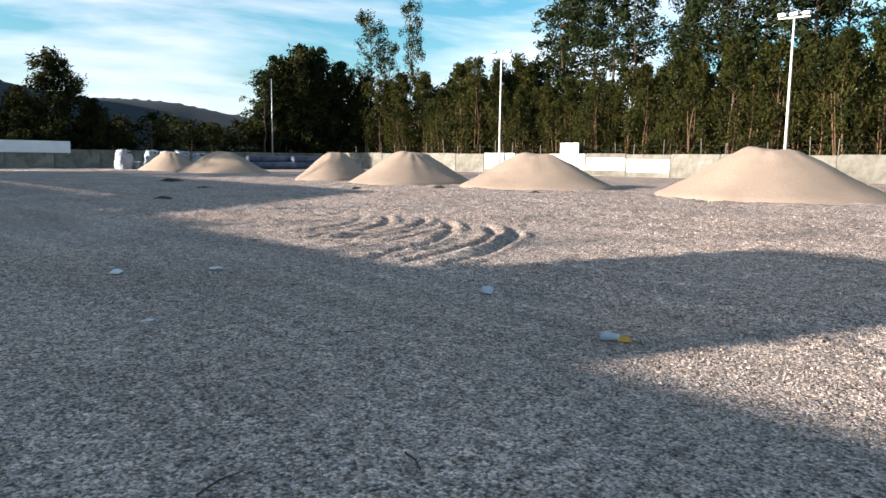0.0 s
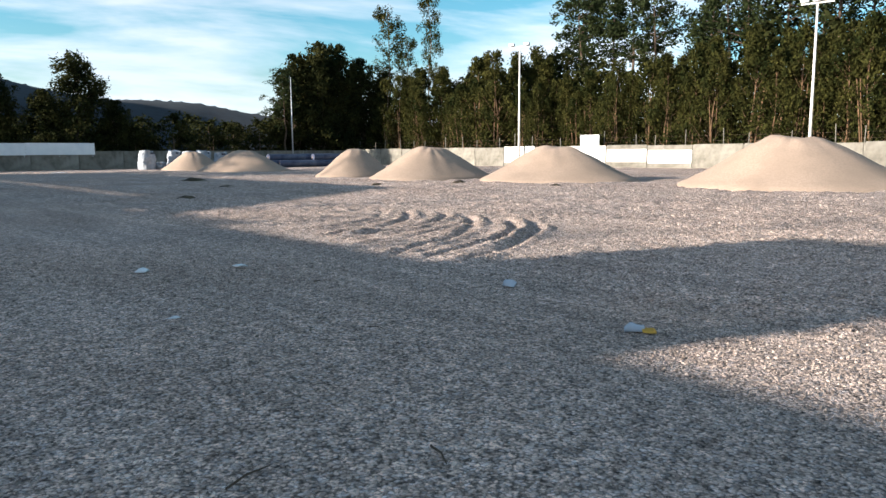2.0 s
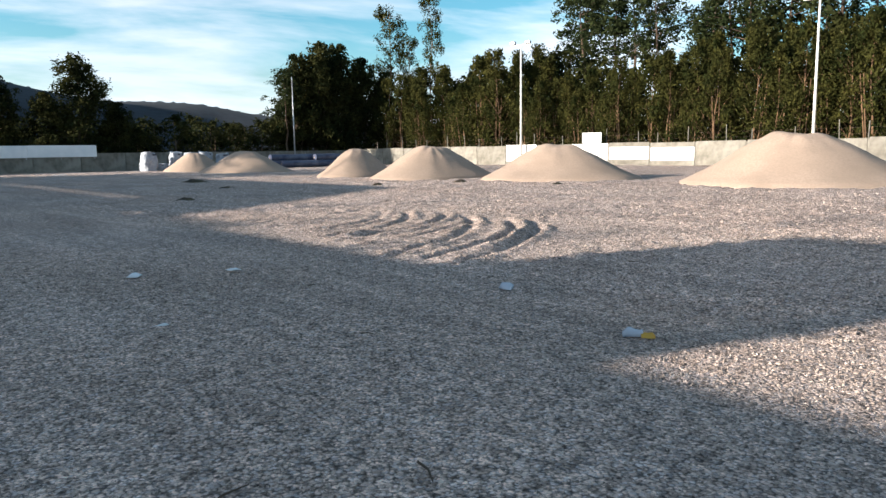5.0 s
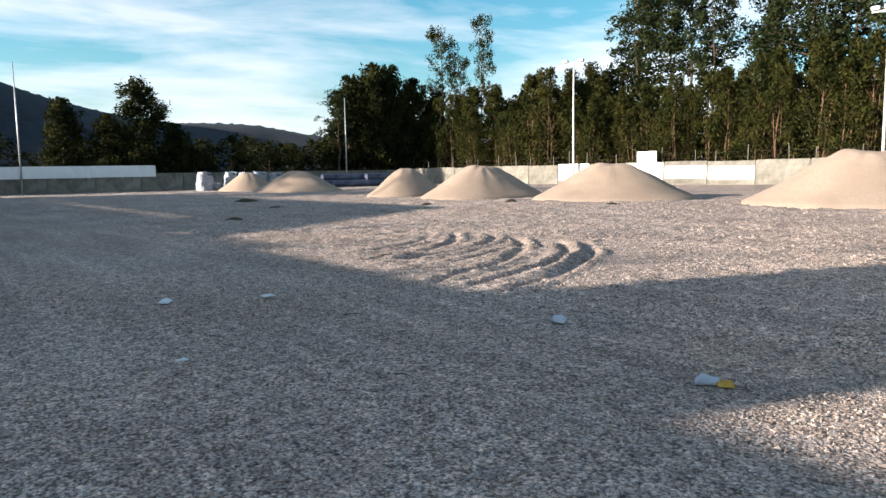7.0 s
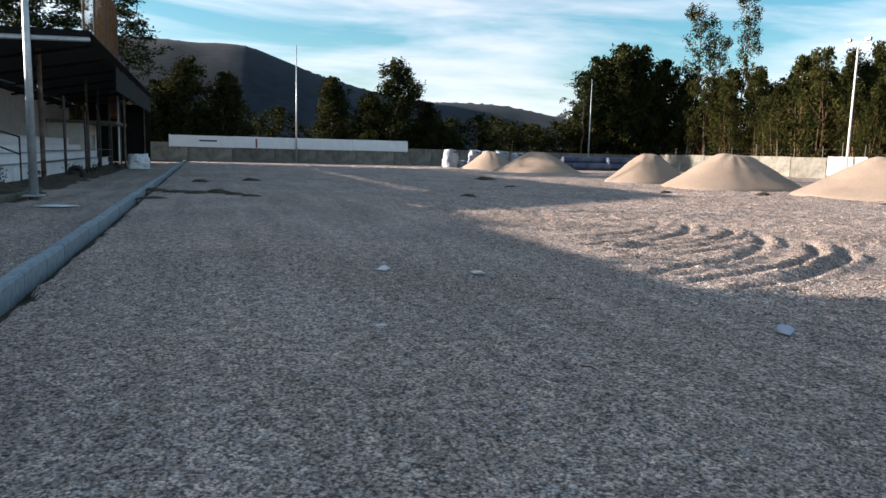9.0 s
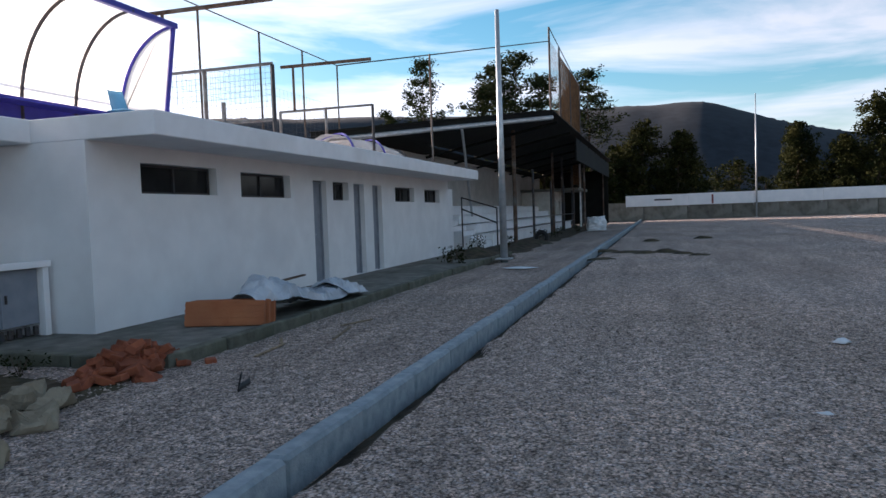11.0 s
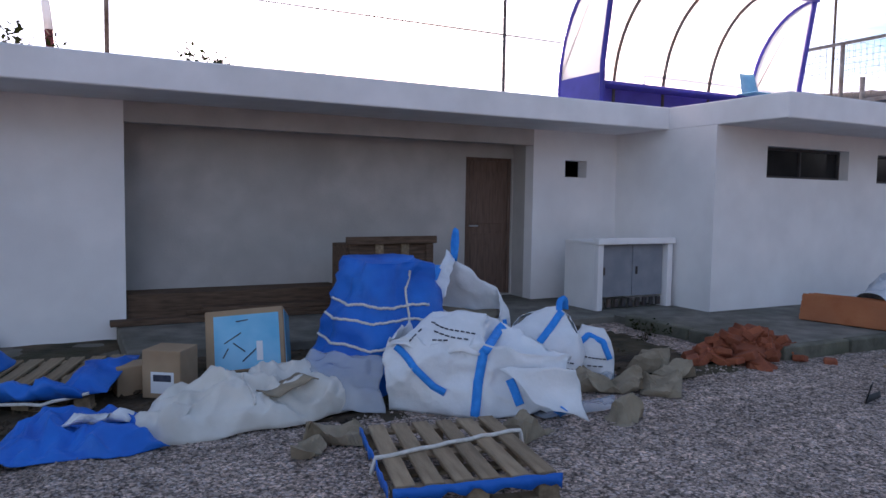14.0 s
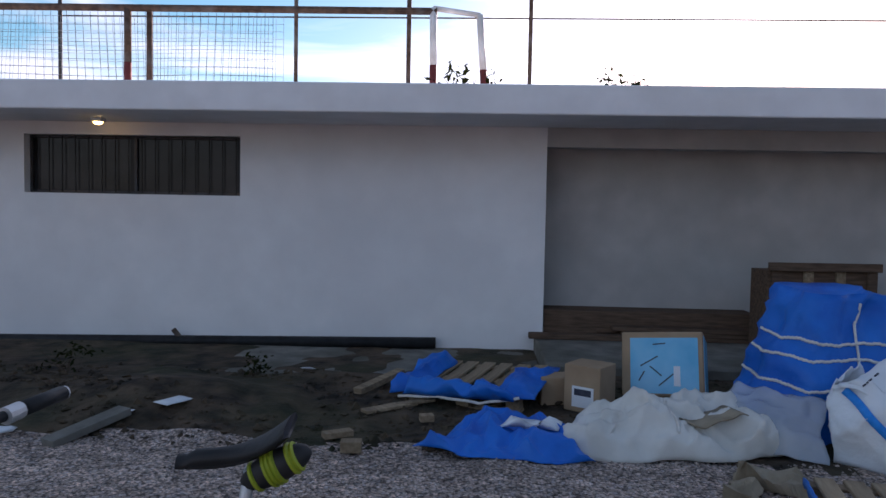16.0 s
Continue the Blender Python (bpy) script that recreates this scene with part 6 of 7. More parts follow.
def laid(pts, lift):
    out = []
    for (x, y) in pts:
        hit = ST.ray_cast(Vector((x, y, 2)), Vector((0, 0, -1)))
        if hit[0] is not None:
            out.append(hit[0] + Vector((0, 0, lift)))
    return out


rope("tie", laid([(-0.02 + 0.02 * math.sin(k), -0.36 + 0.055 * k) for k in range(13)], 0.008), 0.010, M_ROPE, tp)
ribbon("patch", laid([(-0.46 + 0.05 * k, 0.10 + 0.015 * k) for k in range(8)], 0.012), 0.20, M_SACK, tp, label="torn brown paper patch")

# blue sheet lying crumpled
bt = thing("blue_tarpaulin", (-0.56, -4.28, GZ0), 0, "bright blue woven tarpaulin crumpled on the ground", "tarpaulin")
sheet("sheet", [(0.50, 0.22), (-0.56, 0.36), (-0.46, -0.18), (0.16, -0.55)], lambda u, v: 0.055 * math.sin(math.pi * u) * math.sin(math.pi * v) + 0.03, 76, 56, M_BLUEBAG, bt, 17, 0.115)
sheet("white_lining", [(-0.02, 0.10), (-0.40, 0.16), (-0.38, 0.02), (-0.06, -0.02)], lambda u, v: 0.15 + 0.02 * v, 12, 8, M_BAG, bt, 19, 0.09)


# pallets
def pallet(at, rz, w, d, boards, label, tilt=(0, 0), wrap=None):
    t = thing("pallet", at, 0, label, "pallet", "wooden pallets")
    t.matrix_world = pose(*at, tilt[0], tilt[1], rz)
    rg = random.Random(int(w * 100) + boards)
    for k in range(boards):
        bm = bmesh.new()
        bw = w / boards * 0.70
        box(bm, -bw / 2, bw / 2, -d / 2 + rg.uniform(-0.01, 0.01), d / 2 + rg.uniform(-0.01, 0.01), 0.118, 0.140, 0.004)
        ob = part("board", bm, M_WOOD, t)
        ob.matrix_basis = pose(-w / 2 + w * (k + 0.5) / boards, 0, rg.uniform(-0.002, 0.003), 0, 0, rg.uniform(-0.6, 0.6)) 
    for y in (-d / 2 + 0.05, 0, d / 2 - 0.05):
        bm = bmesh.new()
        box(bm, -w / 2, w / 2, y - 0.045, y + 0.045, 0.098, 0.117, 0.003)
        part("cross_board", bm, M_WOOD, t)
        for x in (-w / 2 + 0.06, 0, w / 2 - 0.06):
            bm = bmesh.new()
            box(bm, x - 0.055, x + 0.055, y - 0.045, y + 0.045, 0.02, 0.0975, 0.004)
            part("block", bm, M_WOOD, t)
        bm = bmesh.new()
        box(bm, -w / 2, w / 2, y - 0.045, y + 0.045, 0.0, 0.0195, 0.003)
        part("bottom_board", bm, M_WOOD, t)
    return t


p1 = pallet((-2.44, -2.90, GZ0 + 0.02), -14, 0.84, 1.04, 6, "wooden pallet with a white strap and blue film round its edge", (2, 1))
rope("strap", [(0.46, 0.10, 0.06), (0.44, 0.12, 0.150), (0.1, 0.02, 0.152), (-0.2, -0.10, 0.150), (-0.45, -0.16, 0.148), (-0.47, -0.17, 0.05)], 0.012, M_ROPE, p1)
for (a, b) in (((0.435, -0.53), (0.435, 0.53)), ((0.42, 0.535), (-0.42, 0.535))):
    bm = bmesh.new()
    n = 26
    va = []
    for i in range(n + 1):
        u = i / n
        x, y = a[0] + (b[0] - a[0]) * u, a[1] + (b[1] - a[1]) * u
        q = 0.010 * fbm(i * 0.37, a[0] * 5, 1.0)
        va.append((bm.verts.new((x + q * (a[0] == b[0]), y + q * (a[1] == b[1]), 0.138 + 0.010 * fbm(i * 0.3, a[1] * 3, 1.1))), bm.verts.new((x + 1.5 * q, y + 1.2 * q, 0.080 + 0.040 * fbm(i * 0.25, b[1] * 4, 1.3)))))
    for i in range(n):
        bm.faces.new((va[i][0], va[i + 1][0], va[i + 1][1], va[i][1]))
    ob = part("blue_film", bm, M_BLUEBAG, p1, "torn blue film along the edge", smooth=True)
    ob.modifiers.new("thick", "SOLIDIFY").thickness = 0.006
p2 = pallet((-0.44, -5.55, GZ0 + 0.02), -22, 0.95, 0.85, 6, "wooden pallet partly wrapped in torn blue sheet", (-5, 3))
for q, sd in (([(0.54, 0.46), (0.36, 0.46), (0.40, -0.48), (0.58, -0.44)], 1), ([(0.5, 0.54), (-0.50, 0.54), (-0.46, 0.37), (0.44, 0.36)], 2), ([(-0.32, 0.46), (-0.54, 0.46), (-0.52, -0.44), (-0.38, -0.46)], 3)):
    sheet("blue_wrap", q, lambda u, v: 0.150 - 0.05 * abs(v - 0.5), 30, 14, M_BLUEBAG, p2, 20 + sd, 0.11)
rope("strap", [(0.5, 0.52, 0.10), (0.15, 0.54, 0.13), (-0.2, 0.54, 0.10), (-0.5, 0.50, 0.15)], 0.012, M_ROPE, p2)

# boxes
bx = thing("cardboard_box", (-1.27, -5.22, GZ0), -35, "closed brown cardboard box with a pale label", "box")
bm = bmesh.new()
box(bm, -0.15, 0.15, -0.14, 0.14, 0, 0.36, 0.006)
part("carton", bm, M_CARD, bx)
bm = bmesh.new()
box(bm, -0.10, 0.08, 0.1405, 0.143, 0.04, 0.20)
lb = part("label", bm, M_BOARD, bx, "white paper label")
bm = bmesh.new()
box(bm, -0.08, 0.06, 0.1435, 0.145, 0.13, 0.18)
part("print_bar", bm, M_PRINT, lb, "bar of unreadable dark print")
b5 = thing("cardboard_box", (-1.02, -5.42, GZ0), 10, "flattened brown cardboard carton", "box")
bm = bmesh.new()
box(bm, -0.16, 0.14, -0.10, 0.12, 0, 0.22, 0.006)
part("carton", bm, M_CARD, b5)
bg = thing("wrapped_carton", (-1.96, -5.62, GZ0), -20, "large carton in pale blue film, taped round its edges", "box")
bm = bmesh.new()
box(bm, -0.32, 0.32, -0.22, 0.22, 0, 0.52, 0.01)
bgc = part("carton", bm, M_CARD, bg)
bgc.matrix_basis = pose(0, 0, 0.0, 18, 5, 0)
for (a, b, c, d, e, f) in ((-0.28, 0.25, 0.2205, 0.226, 0.02, 0.47), (-0.326, -0.3205, -0.19, 0.20, 0.03, 0.49)):
    bm = bmesh.new()
    box(bm, a, b, c, d, e, f)
    o = part("film_face", bm, M_FILM, bgc, "pale blue plastic film")
for (x, z, w, r) in ((0.10, 0.28, 0.16, 30), (0.05, 0.20, 0.12, -40), (0.16, 0.16, 0.09, 60), (0.02, 0.42, 0.10, 5), (-0.03, 0.13, 0.15, 40)):
    bm = bmesh.new()
    box(bm, -w / 2, w / 2, 0, 0.002, -0.005, 0.005)
    o = part("printed_stroke", bm, M_PRINT, bgc, "dark printed stroke")
    o.matrix_basis = pose(x, 0.2265, z, 0, r, 0)
bm = bmesh.new()
box(bm, -0.14, -0.09, 0.2265, 0.228, 0.08, 0.24)
part("label", bm, M_BOARD, bgc, "small pale label")

# crate and boards in the porch
cr = thing("wooden_crate", (-4.0, -7.35, 0.0), 4, "upright brown slatted crate in the porch", "crate")
for k in range(4):
    bm = bmesh.new()
    box(bm, -0.52 + 0.34 * k - 0.05, -0.52 + 0.34 * k + 0.05, 0.0, 0.03, 0, 0.94, 0.004)
    part("slat", bm, M_OLDWOOD if k % 3 == 0 else M_WOOD, cr)
for z in (0.02, 0.86):
    bm = bmesh.new()
    box(bm, -0.60, 0.60, 0.031, 0.06, z, z + 0.09, 0.004)
    part("rail", bm, M_OLDWOOD, cr)
bm = bmesh.new()
box(bm, -0.58, 0.58, -0.4, -0.003, 0, 0.86, 0.006)
part("case", bm, M_OLDWOOD, cr)
stack = thing("board_stack", (-2.75, -8.12, 0.0), 0, "stack of dark brown boards in the porch", "boards")
rg = random.Random(9)
for k in range(9):
    bm = bmesh.new()
    box(bm, -0.95, 0.95, -0.10, 0.10, 0, 0.045, 0.004)
    ob = part("board", bm, M_OLDWOOD, stack)
    ob.matrix_basis = pose(rg.uniform(-0.25, 0.25), -0.12 + 0.22 * (k % 3) * 0.9 - 0.05, 0.05 * (k // 3), 0, 0, rg.uniform(-2, 2))
bm = bmesh.new()
box(bm, -3.6, -1.16, -8.44, -8.0, 0.0, 0.30, 0.012)
tagged(part("porch_step", bm, M_OLDWOOD), "dark raised step at the porch wall", "step", kind="structure")
sill = thing("plank", (-1.6, -7.80, 0.0), 0, "dark wet plank lying across the porch", "plank", "loose planks")
bm = bmesh.new()
box(bm, -0.62, 0.62, -0.07, 0.07, 0, 0.06, 0.005)
part("board", bm, M_OLDWOOD, sill)
pipe = thing("drain_pipe", (0.08, -7.84, -0.095), 0, "long black plastic pipe lying against the wall", "pipe")
pipe.matrix_world = pose(0.08, -7.84, -0.095, 0, 1.1, 0)
bm = bmesh.new()
tube(bm, (0, 0, 0), (11.5, 0, 0), 0.065, seg=14)
part("tube", bm, M_RUBBER, pipe, smooth=True)
bm = bmesh.new()
tube(bm, (3.0, 0, 0.05), (3.06, 0.02, 0.14), 0.03, seg=8)
part("valve", bm, M_RUST, pipe)

# brick heap
bh = thing("brick_heap", (-6.35, -4.22, GZ0), 0, "loose heap of broken red clay bricks", "bricks")
bm = bmesh.new()
box(bm, -0.12, 0.12, -0.055, 0.055, -0.035, 0.035, 0.006)
full = mesh_of(bm, "brick", M_BRICK)
bm = bmesh.new()
box(bm, -0.07, 0.07, -0.055, 0.055, -0.03, 0.03, 0.01)
half = mesh_of(bm, "brick", M_BRICK)
rg = random.Random(21)
for k in range(120):
    lay = k / 120
    r = math.sqrt(rg.random()) * (1 - 0.75 * lay)
    a = rg.uniform(0, 6.283)
    piece("brick", full if k % 3 else half, pose(0.80 * r * math.cos(a), 0.42 * r * math.sin(a), 0.03 + 0.27 * lay * (1 - r * 0.6), rg.uniform(-35, 35), rg.uniform(-35, 35), rg.uniform(0, 180)), bh)
stray = thing("brick", (-6.95, -3.75, GZ0 + 0.03), 40, "single broken piece of red brick on the gravel", "brick")
piece("fragment", half, pose(0, 0, 0), stray)

# terracotta slabs and plastic on the apron
ts = thing("clay_slabs", (-8.72, -4.72, 0.0), 12, "orange terracotta hollow slabs leaning in a stack", "clay slabs")
for k in range(3):
    bm = bmesh.new()
    box(bm, -0.04, 0.04, -0.52, 0.52, 0, 0.32, 0.006)
    for g in range(4):
        box(bm, 0.041, 0.046, -0.52, 0.52, 0.03 + 0.075 * g, 0.07 + 0.075 * g)
    ob = part("slab", bm, M_TERRA, ts)
    ob.matrix_basis = pose(0.10 - 0.10 * k, 0.03 * k, 0.0, 0, -14, 2 * k)
pg = thing("plastic_sheet", (-10.3, -4.55, -0.002), 0, "heap of grey and clear plastic sheeting on the apron", "plastic sheet")
M_GREYFILM = surf("grey_plastic_sheet", (0.30, 0.34, 0.40), (0.48, 0.52, 0.58), scale=3, rough=0.3, bump=0.4, bscale=10, c3=(0.62, 0.65, 0.70), sscale=1.3)
sheet("film", [(1.55, 0.35), (-1.0, 0.45), (-0.9, -0.40), (1.35, -0.45)], lambda u, v: 0.44 * math.sin(math.pi * min(1, v * 0.7 + 0.2)) * (0.62 + 0.38 * math.sin(u * 5.5 + 0.6)) + 0.03, 60, 30, M_GREYFILM, pg, 31, 0.13, smooth=False)
sheet("clear_film", [(-0.7, 0.5), (-1.9, 0.35), (-1.9, -0.25), (-0.6, -0.3)], lambda u, v: 0.30 * math.sin(math.pi * min(1, v * 0.8 + 0.15)) * (1 - 0.85 * u) + 0.02, 34, 20, M_GREYFILM, pg, 37, 0.12, smooth=False)
bat = thing("batten", (-10.1, -4.62, 0.44), 8, "thin reddish wooden batten on the plastic heap", "batten")
bm = bmesh.new()
box(bm, -0.75, 0.75, -0.03, 0.03, 0, 0.025, 0.004)
part("strip", bm, M_OLDWOOD, bat)


# crumpled paper sacks
def sack(x, y, w, d, h, rz, seed, label="crumpled empty brown paper sack on the gravel"):
    t = thing("paper_sack", (x, y, GZ0), rz, label, "sack", "paper sacks on the gravel")
    sheet("paper", [(-w / 2, -d / 2), (w / 2, -d / 2), (w / 2, d / 2), (-w / 2, d / 2)], lambda u, v: 0.5 * h * math.sin(math.pi * u) ** 0.5 * math.sin(math.pi * v) ** 0.5 + 0.012, 16, 12, M_SACK, t, seed, 0.13 + 0.3 * h, 0.006, smooth=False)


for i, (x, y, w, d, h, rz) in enumerate(((-3.97, -3.30, 0.40, 0.30, 0.22, 20), (-4.25, -4.00, 0.62, 0.30, 0.16, -25), (-4.75, -3.72, 0.42, 0.30, 0.14, 50), (-3.20, -3.30, 0.46, 0.26, 0.10, 10), (-2.05, -3.66, 0.50, 0.26, 0.10, -15),
                                         (-4.55, -3.92, 0.34, 0.30, 0.18, 80), (-5.15, -3.95, 0.40, 0.26, 0.10, 5), (-5.25, -4.35, 0.44, 0.24, 0.12, 40), (-1.80, -3.55, 0.34, 0.22, 0.08, 60))):
    sack(x, y, w * 0.85, d * 0.85, h * 0.7, rz, 40 + i)
pr = thing("plastic_film", (-3.75, -3.55, GZ0), 0, "flat strip of clear plastic film on the gravel", "plastic sheet")
sheet("film", [(0.35, -0.10), (-0.45, -0.18), (-0.42, 0.10), (0.30, 0.08)], lambda u, v: 0.03, 16, 8, M_MILK, pr, 61, 0.04, 0.003)
bo = thing("plastic_bottle", (-4.52, -4.08, GZ0), 35, "crushed clear plastic bottle among sacks", "bottle")
bm = bmesh.new()
tube(bm, (-0.12, 0, 0.05), (0.08, 0, 0.06), 0.05, 0.048, seg=12)
tube(bm, (0.08, 0, 0.06), (0.14, 0, 0.06), 0.048, 0.015, seg=12)
part("body", bm, M_MILK, bo, smooth=True)
bm = bmesh.new()
tube(bm, (0.14, 0, 0.06), (0.165, 0, 0.06), 0.017, seg=10)
part("cap", bm, M_STRAP, bo)


# loose timber and litter
def plank(x, y, l, w, h, rz, m, label, tilt=0.0, name="plank", z=None):
    t = thing(name, (x, y, GZ0 if z is None else z), rz, label, "plank", "loose planks")
    bm = bmesh.new()
    box(bm, -l / 2, l / 2, -w / 2, w / 2, 0, h, 0.004)
    o = part("board", bm, m, t)
    o.matrix_basis = pose(0, 0, 0.01 + abs(tilt) * l * 0.008, 0, tilt, 0)


plank(0.26, -5.02, 0.46, 0.10, 0.025, 40, M_WOOD, "short pale board lying on soil")
plank(0.12, -5.12, 0.40, 0.07, 0.02, 20, M_WOOD, "short pale board lying on soil", 4)
plank(0.42, -5.65, 0.55, 0.09, 0.05, 55, M_WOOD, "grey weathered board on the soil bank", 8)
plank(-0.04, -4.72, 0.10, 0.07, 0.05, 15, M_WOOD, "small pale wooden offcut", name="offcut")
plank(0.38, -4.02, 0.13, 0.09, 0.07, 5, M_WOOD, "small pale wooden block on the gravel", name="offcut")
plank(0.52, -4.30, 0.2, 0.08, 0.04, 30, M_WOOD, "small pale wooden offcut", name="offcut")
plank(2.12, -4.15, 0.55, 0.13, 0.05, 62, M_CONC, "broken concrete strip on the soil", 9)
plank(3.2, -4.3, 0.35, 0.2, 0.06, 20, M_CONC, "broken piece of concrete")
for (x, y, rz, s) in ((2.02, -4.42, 10, 0.07), (2.62, -4.05, 40, 0.06), (1.75, -4.6, 70, 0.09), (1.15, -6.1, 20, 0.05)):
    t = thing("paper_scrap", (x, y, ground_z(x, y) + 0.01), rz, "scrap of white paper on the soil", "litter", "scraps of litter")
    sheet("paper", [(-s, -s * 0.7), (s, -s * 0.7), (s, s * 0.7), (-s, s * 0.7)], lambda u, v: 0.02, 8, 6, M_BAG, t, int(x * 9), 0.03, 0.003)
scr = thing("rubber_scrap", (-6.06, -2.80, GZ0), 20, "bent black rubber scrap on the gravel", "litter")
ribbon("strip", [(-0.16, 0.02, 0.02), (-0.02, 0, 0.02), (0.10, -0.02, 0.03), (0.14, 0.0, 0.09), (0.16, 0.02, 0.17)], 0.08, M_RUBBER, scr, (0, 1, 0.1))
for (x, y, l, rz) in ((-8.8, -3.15, 0.9, 12), (-9.6, -3.3, 0.6, -20), (-7.6, -3.45, 0.7, 5), (-8.1, -3.6, 0.5, 30)):
    t = thing("lath", (x, y, ground_z(x, y) + 0.005), rz, "thin broken wooden lath on the gravel", "lath", "broken laths")
    bm = bmesh.new()
    box(bm, -l / 2, l / 2, -0.018, 0.018, 0, 0.014, 0.003)
    part("strip", bm, M_WOOD, t)

# ---- bicycle ----
M_FLUO = surf("fluorescent_yellow", (0.27, 0.33, 0.015), (0.36, 0.42, 0.03), scale=10, rough=0.5, bump=0.05)
M_FRAME = surf("teal_frame_paint", (0.02, 0.16, 0.14), (0.03, 0.22, 0.18), scale=3, rough=0.3, bump=0.0)
bike = thing("bicycle", (0.147, -1.15, -0.055), 3, "black and teal bicycle with a saddle bag, standing on the gravel", "bicycle")
BB, ST = (0.13, 0, 0.30), (-0.02, 0, 0.78)
bm = bmesh.new()
for a, b, r in ((BB, ST, 0.018), ((-0.01, 0, 0.72), (0.58, 0, 0.80), 0.017), (BB, (0.64, 0, 0.68), 0.021), ((0.58, 0, 0.91), (0.66, 0, 0.62), 0.022), (BB, (-0.33, 0.06, 0.34), 0.011), (BB, (-0.33, -0.06, 0.34), 0.011), ((-0.01, 0, 0.72), (-0.33, 0.06, 0.34), 0.010), ((-0.01, 0, 0.72), (-0.33, -0.06, 0.34), 0.010)):
    tube(bm, a, b, r, seg=10)
part("frame", bm, M_FRAME, bike, smooth=True)
bm = bmesh.new()
for s in (-1, 1):
    tube(bm, (0.665, s * 0.05, 0.62), (0.74, s * 0.055, 0.34), 0.014, seg=8)
tube(bm, (0.66, -0.06, 0.63), (0.66, 0.06, 0.63), 0.02, seg=8)
part("fork", bm, M_RUBBER, bike, smooth=True)
for x in (-0.33, 0.74):
    bm = bmesh.new()
    n = 40
    for k in range(n):
        a, b = 2 * math.pi * k / n, 2 * math.pi * (k + 1) / n
        tube(bm, (x + 0.325 * math.cos(a), 0, 0.34 + 0.325 * math.sin(a)), (x + 0.325 * math.cos(b), 0, 0.34 + 0.325 * math.sin(b)), 0.024, seg=8, caps=False)
    wh = part("tyre", bm, M_RUBBER, bike, smooth=True)
    bm = bmesh.new()
    for k in range(n):
        a, b = 2 * math.pi * k / n, 2 * math.pi * (k + 1) / n
        tube(bm, (x + 0.297 * math.cos(a), 0, 0.34 + 0.297 * math.sin(a)), (x + 0.297 * math.cos(b), 0, 0.34 + 0.297 * math.sin(b)), 0.010, seg=6, caps=False)
    tube(bm, (x, -0.05, 0.34), (x, 0.05, 0.34), 0.02, seg=8)
    for k in range(20):
        a = 2 * math.pi * k / 20
        tube(bm, (x, 0.03 * (-1) ** k, 0.34), (x + 0.295 * math.cos(a), 0, 0.34 + 0.295 * math.sin(a)), 0.0015, seg=3)
    part("rim", bm, M_GALV, wh)
bm = bmesh.new()
tube(bm, (-0.02, 0, 0.74), (-0.045, 0, 0.89), 0.014, seg=10)
part("seat_post", bm, M_GALV, bike, smooth=True)
# saddle: long nose forward, broad raised rear
vs, fs = [], []
for i in range(13):
    u = i / 12
    hw = 0.022 + 0.055 * max(0, (u - 0.4) / 0.6) ** 1.4
    for k in range(9):
        a = math.pi * k / 8
        vs.append((0.11 - 0.24 * u, hw * math.cos(a), 0.905 + 0.075 * u ** 3 + 0.026 * math.sin(a) - 0.012 * (u < 0.1)))
    vs.append((0.11 - 0.24 * u, 0, 0.885 + 0.075 * u ** 3))
for i in range(12):
    for k in range(10):
        a, b = i * 10 + k, i * 10 + (k + 1) % 10
        fs.append((a, b, b + 10, a + 10))
fs += [tuple(range(10)), tuple(range(129, 119, -1))]
raw("saddle", vs, fs, M_RUBBER, bike, True)
bm = bmesh.new()
bmesh.ops.create_uvsphere(bm, u_segments=18, v_segments=10, radius=1, matrix=pose(-0.10, 0, 0.895, 0, 28, 0) @ Matrix.Diagonal((0.085, 0.034, 0.036, 1)))
sb = part("saddle_bag", bm, M_RUBBER, bike, smooth=True)
for u in (-0.050, -0.040, -0.006, 0.004, 0.014, 0.048):
    bm = bmesh.new()
    turn = Matrix.Translation((-0.10, 0, 0.895)) @ Euler((0, radians(28), 0)).to_matrix().to_4x4()
    pipe_path(bm, [turn @ Vector((u, 0.034 * math.sqrt(1 - (u / 0.085) ** 2) * math.cos(k * math.pi / 10), 0.036 * math.sqrt(1 - (u / 0.085) ** 2) * math.sin(k * math.pi / 10))) for k in range(20)], 0.0055, 5, True)
    part("reflective_band", bm, M_FLUO, sb, "fluorescent yellow band")
bm = bmesh.new()
pipe_path(bm, [(0.58, 0, 0.90), (0.575, 0, 0.93), (0.57, 0, 0.955)], 0.016, 8)
part("stem", bm, M_RUBBER, bike, smooth=True)
bm = bmesh.new()
pipe_path(bm, [(0.52, -0.29, 0.965), (0.57, -0.05, 0.955), (0.57, 0.05, 0.955), (0.52, 0.29, 0.965)], 0.013, 10)
hb = part("handlebar", bm, M_RUBBER, bike, smooth=True)
for s in (-1, 1):
    bm = bmesh.new()
    tube(bm, (0.54, s * 0.18, 0.962), (0.515, s * 0.305, 0.967), 0.019, seg=12)
    gp = part("grip", bm, M_RUBBER, hb, smooth=True)
    bm = bmesh.new()
    tube(bm, (0.5155, s * 0.303, 0.967), (0.5138, s * 0.312, 0.967), 0.017, seg=12)
    part("end_cap", bm, M_GALV, gp)
    bm = bmesh.new()
    tube(bm, (0.552, s * 0.12, 0.958), (0.543, s * 0.165, 0.961), 0.021, seg=12)
    part("clamp", bm, M_GALV, hb)
bm = bmesh.new()
tube(bm, (0.13, -0.06, 0.30), (0.13, 0.07, 0.30), 0.025, seg=10)
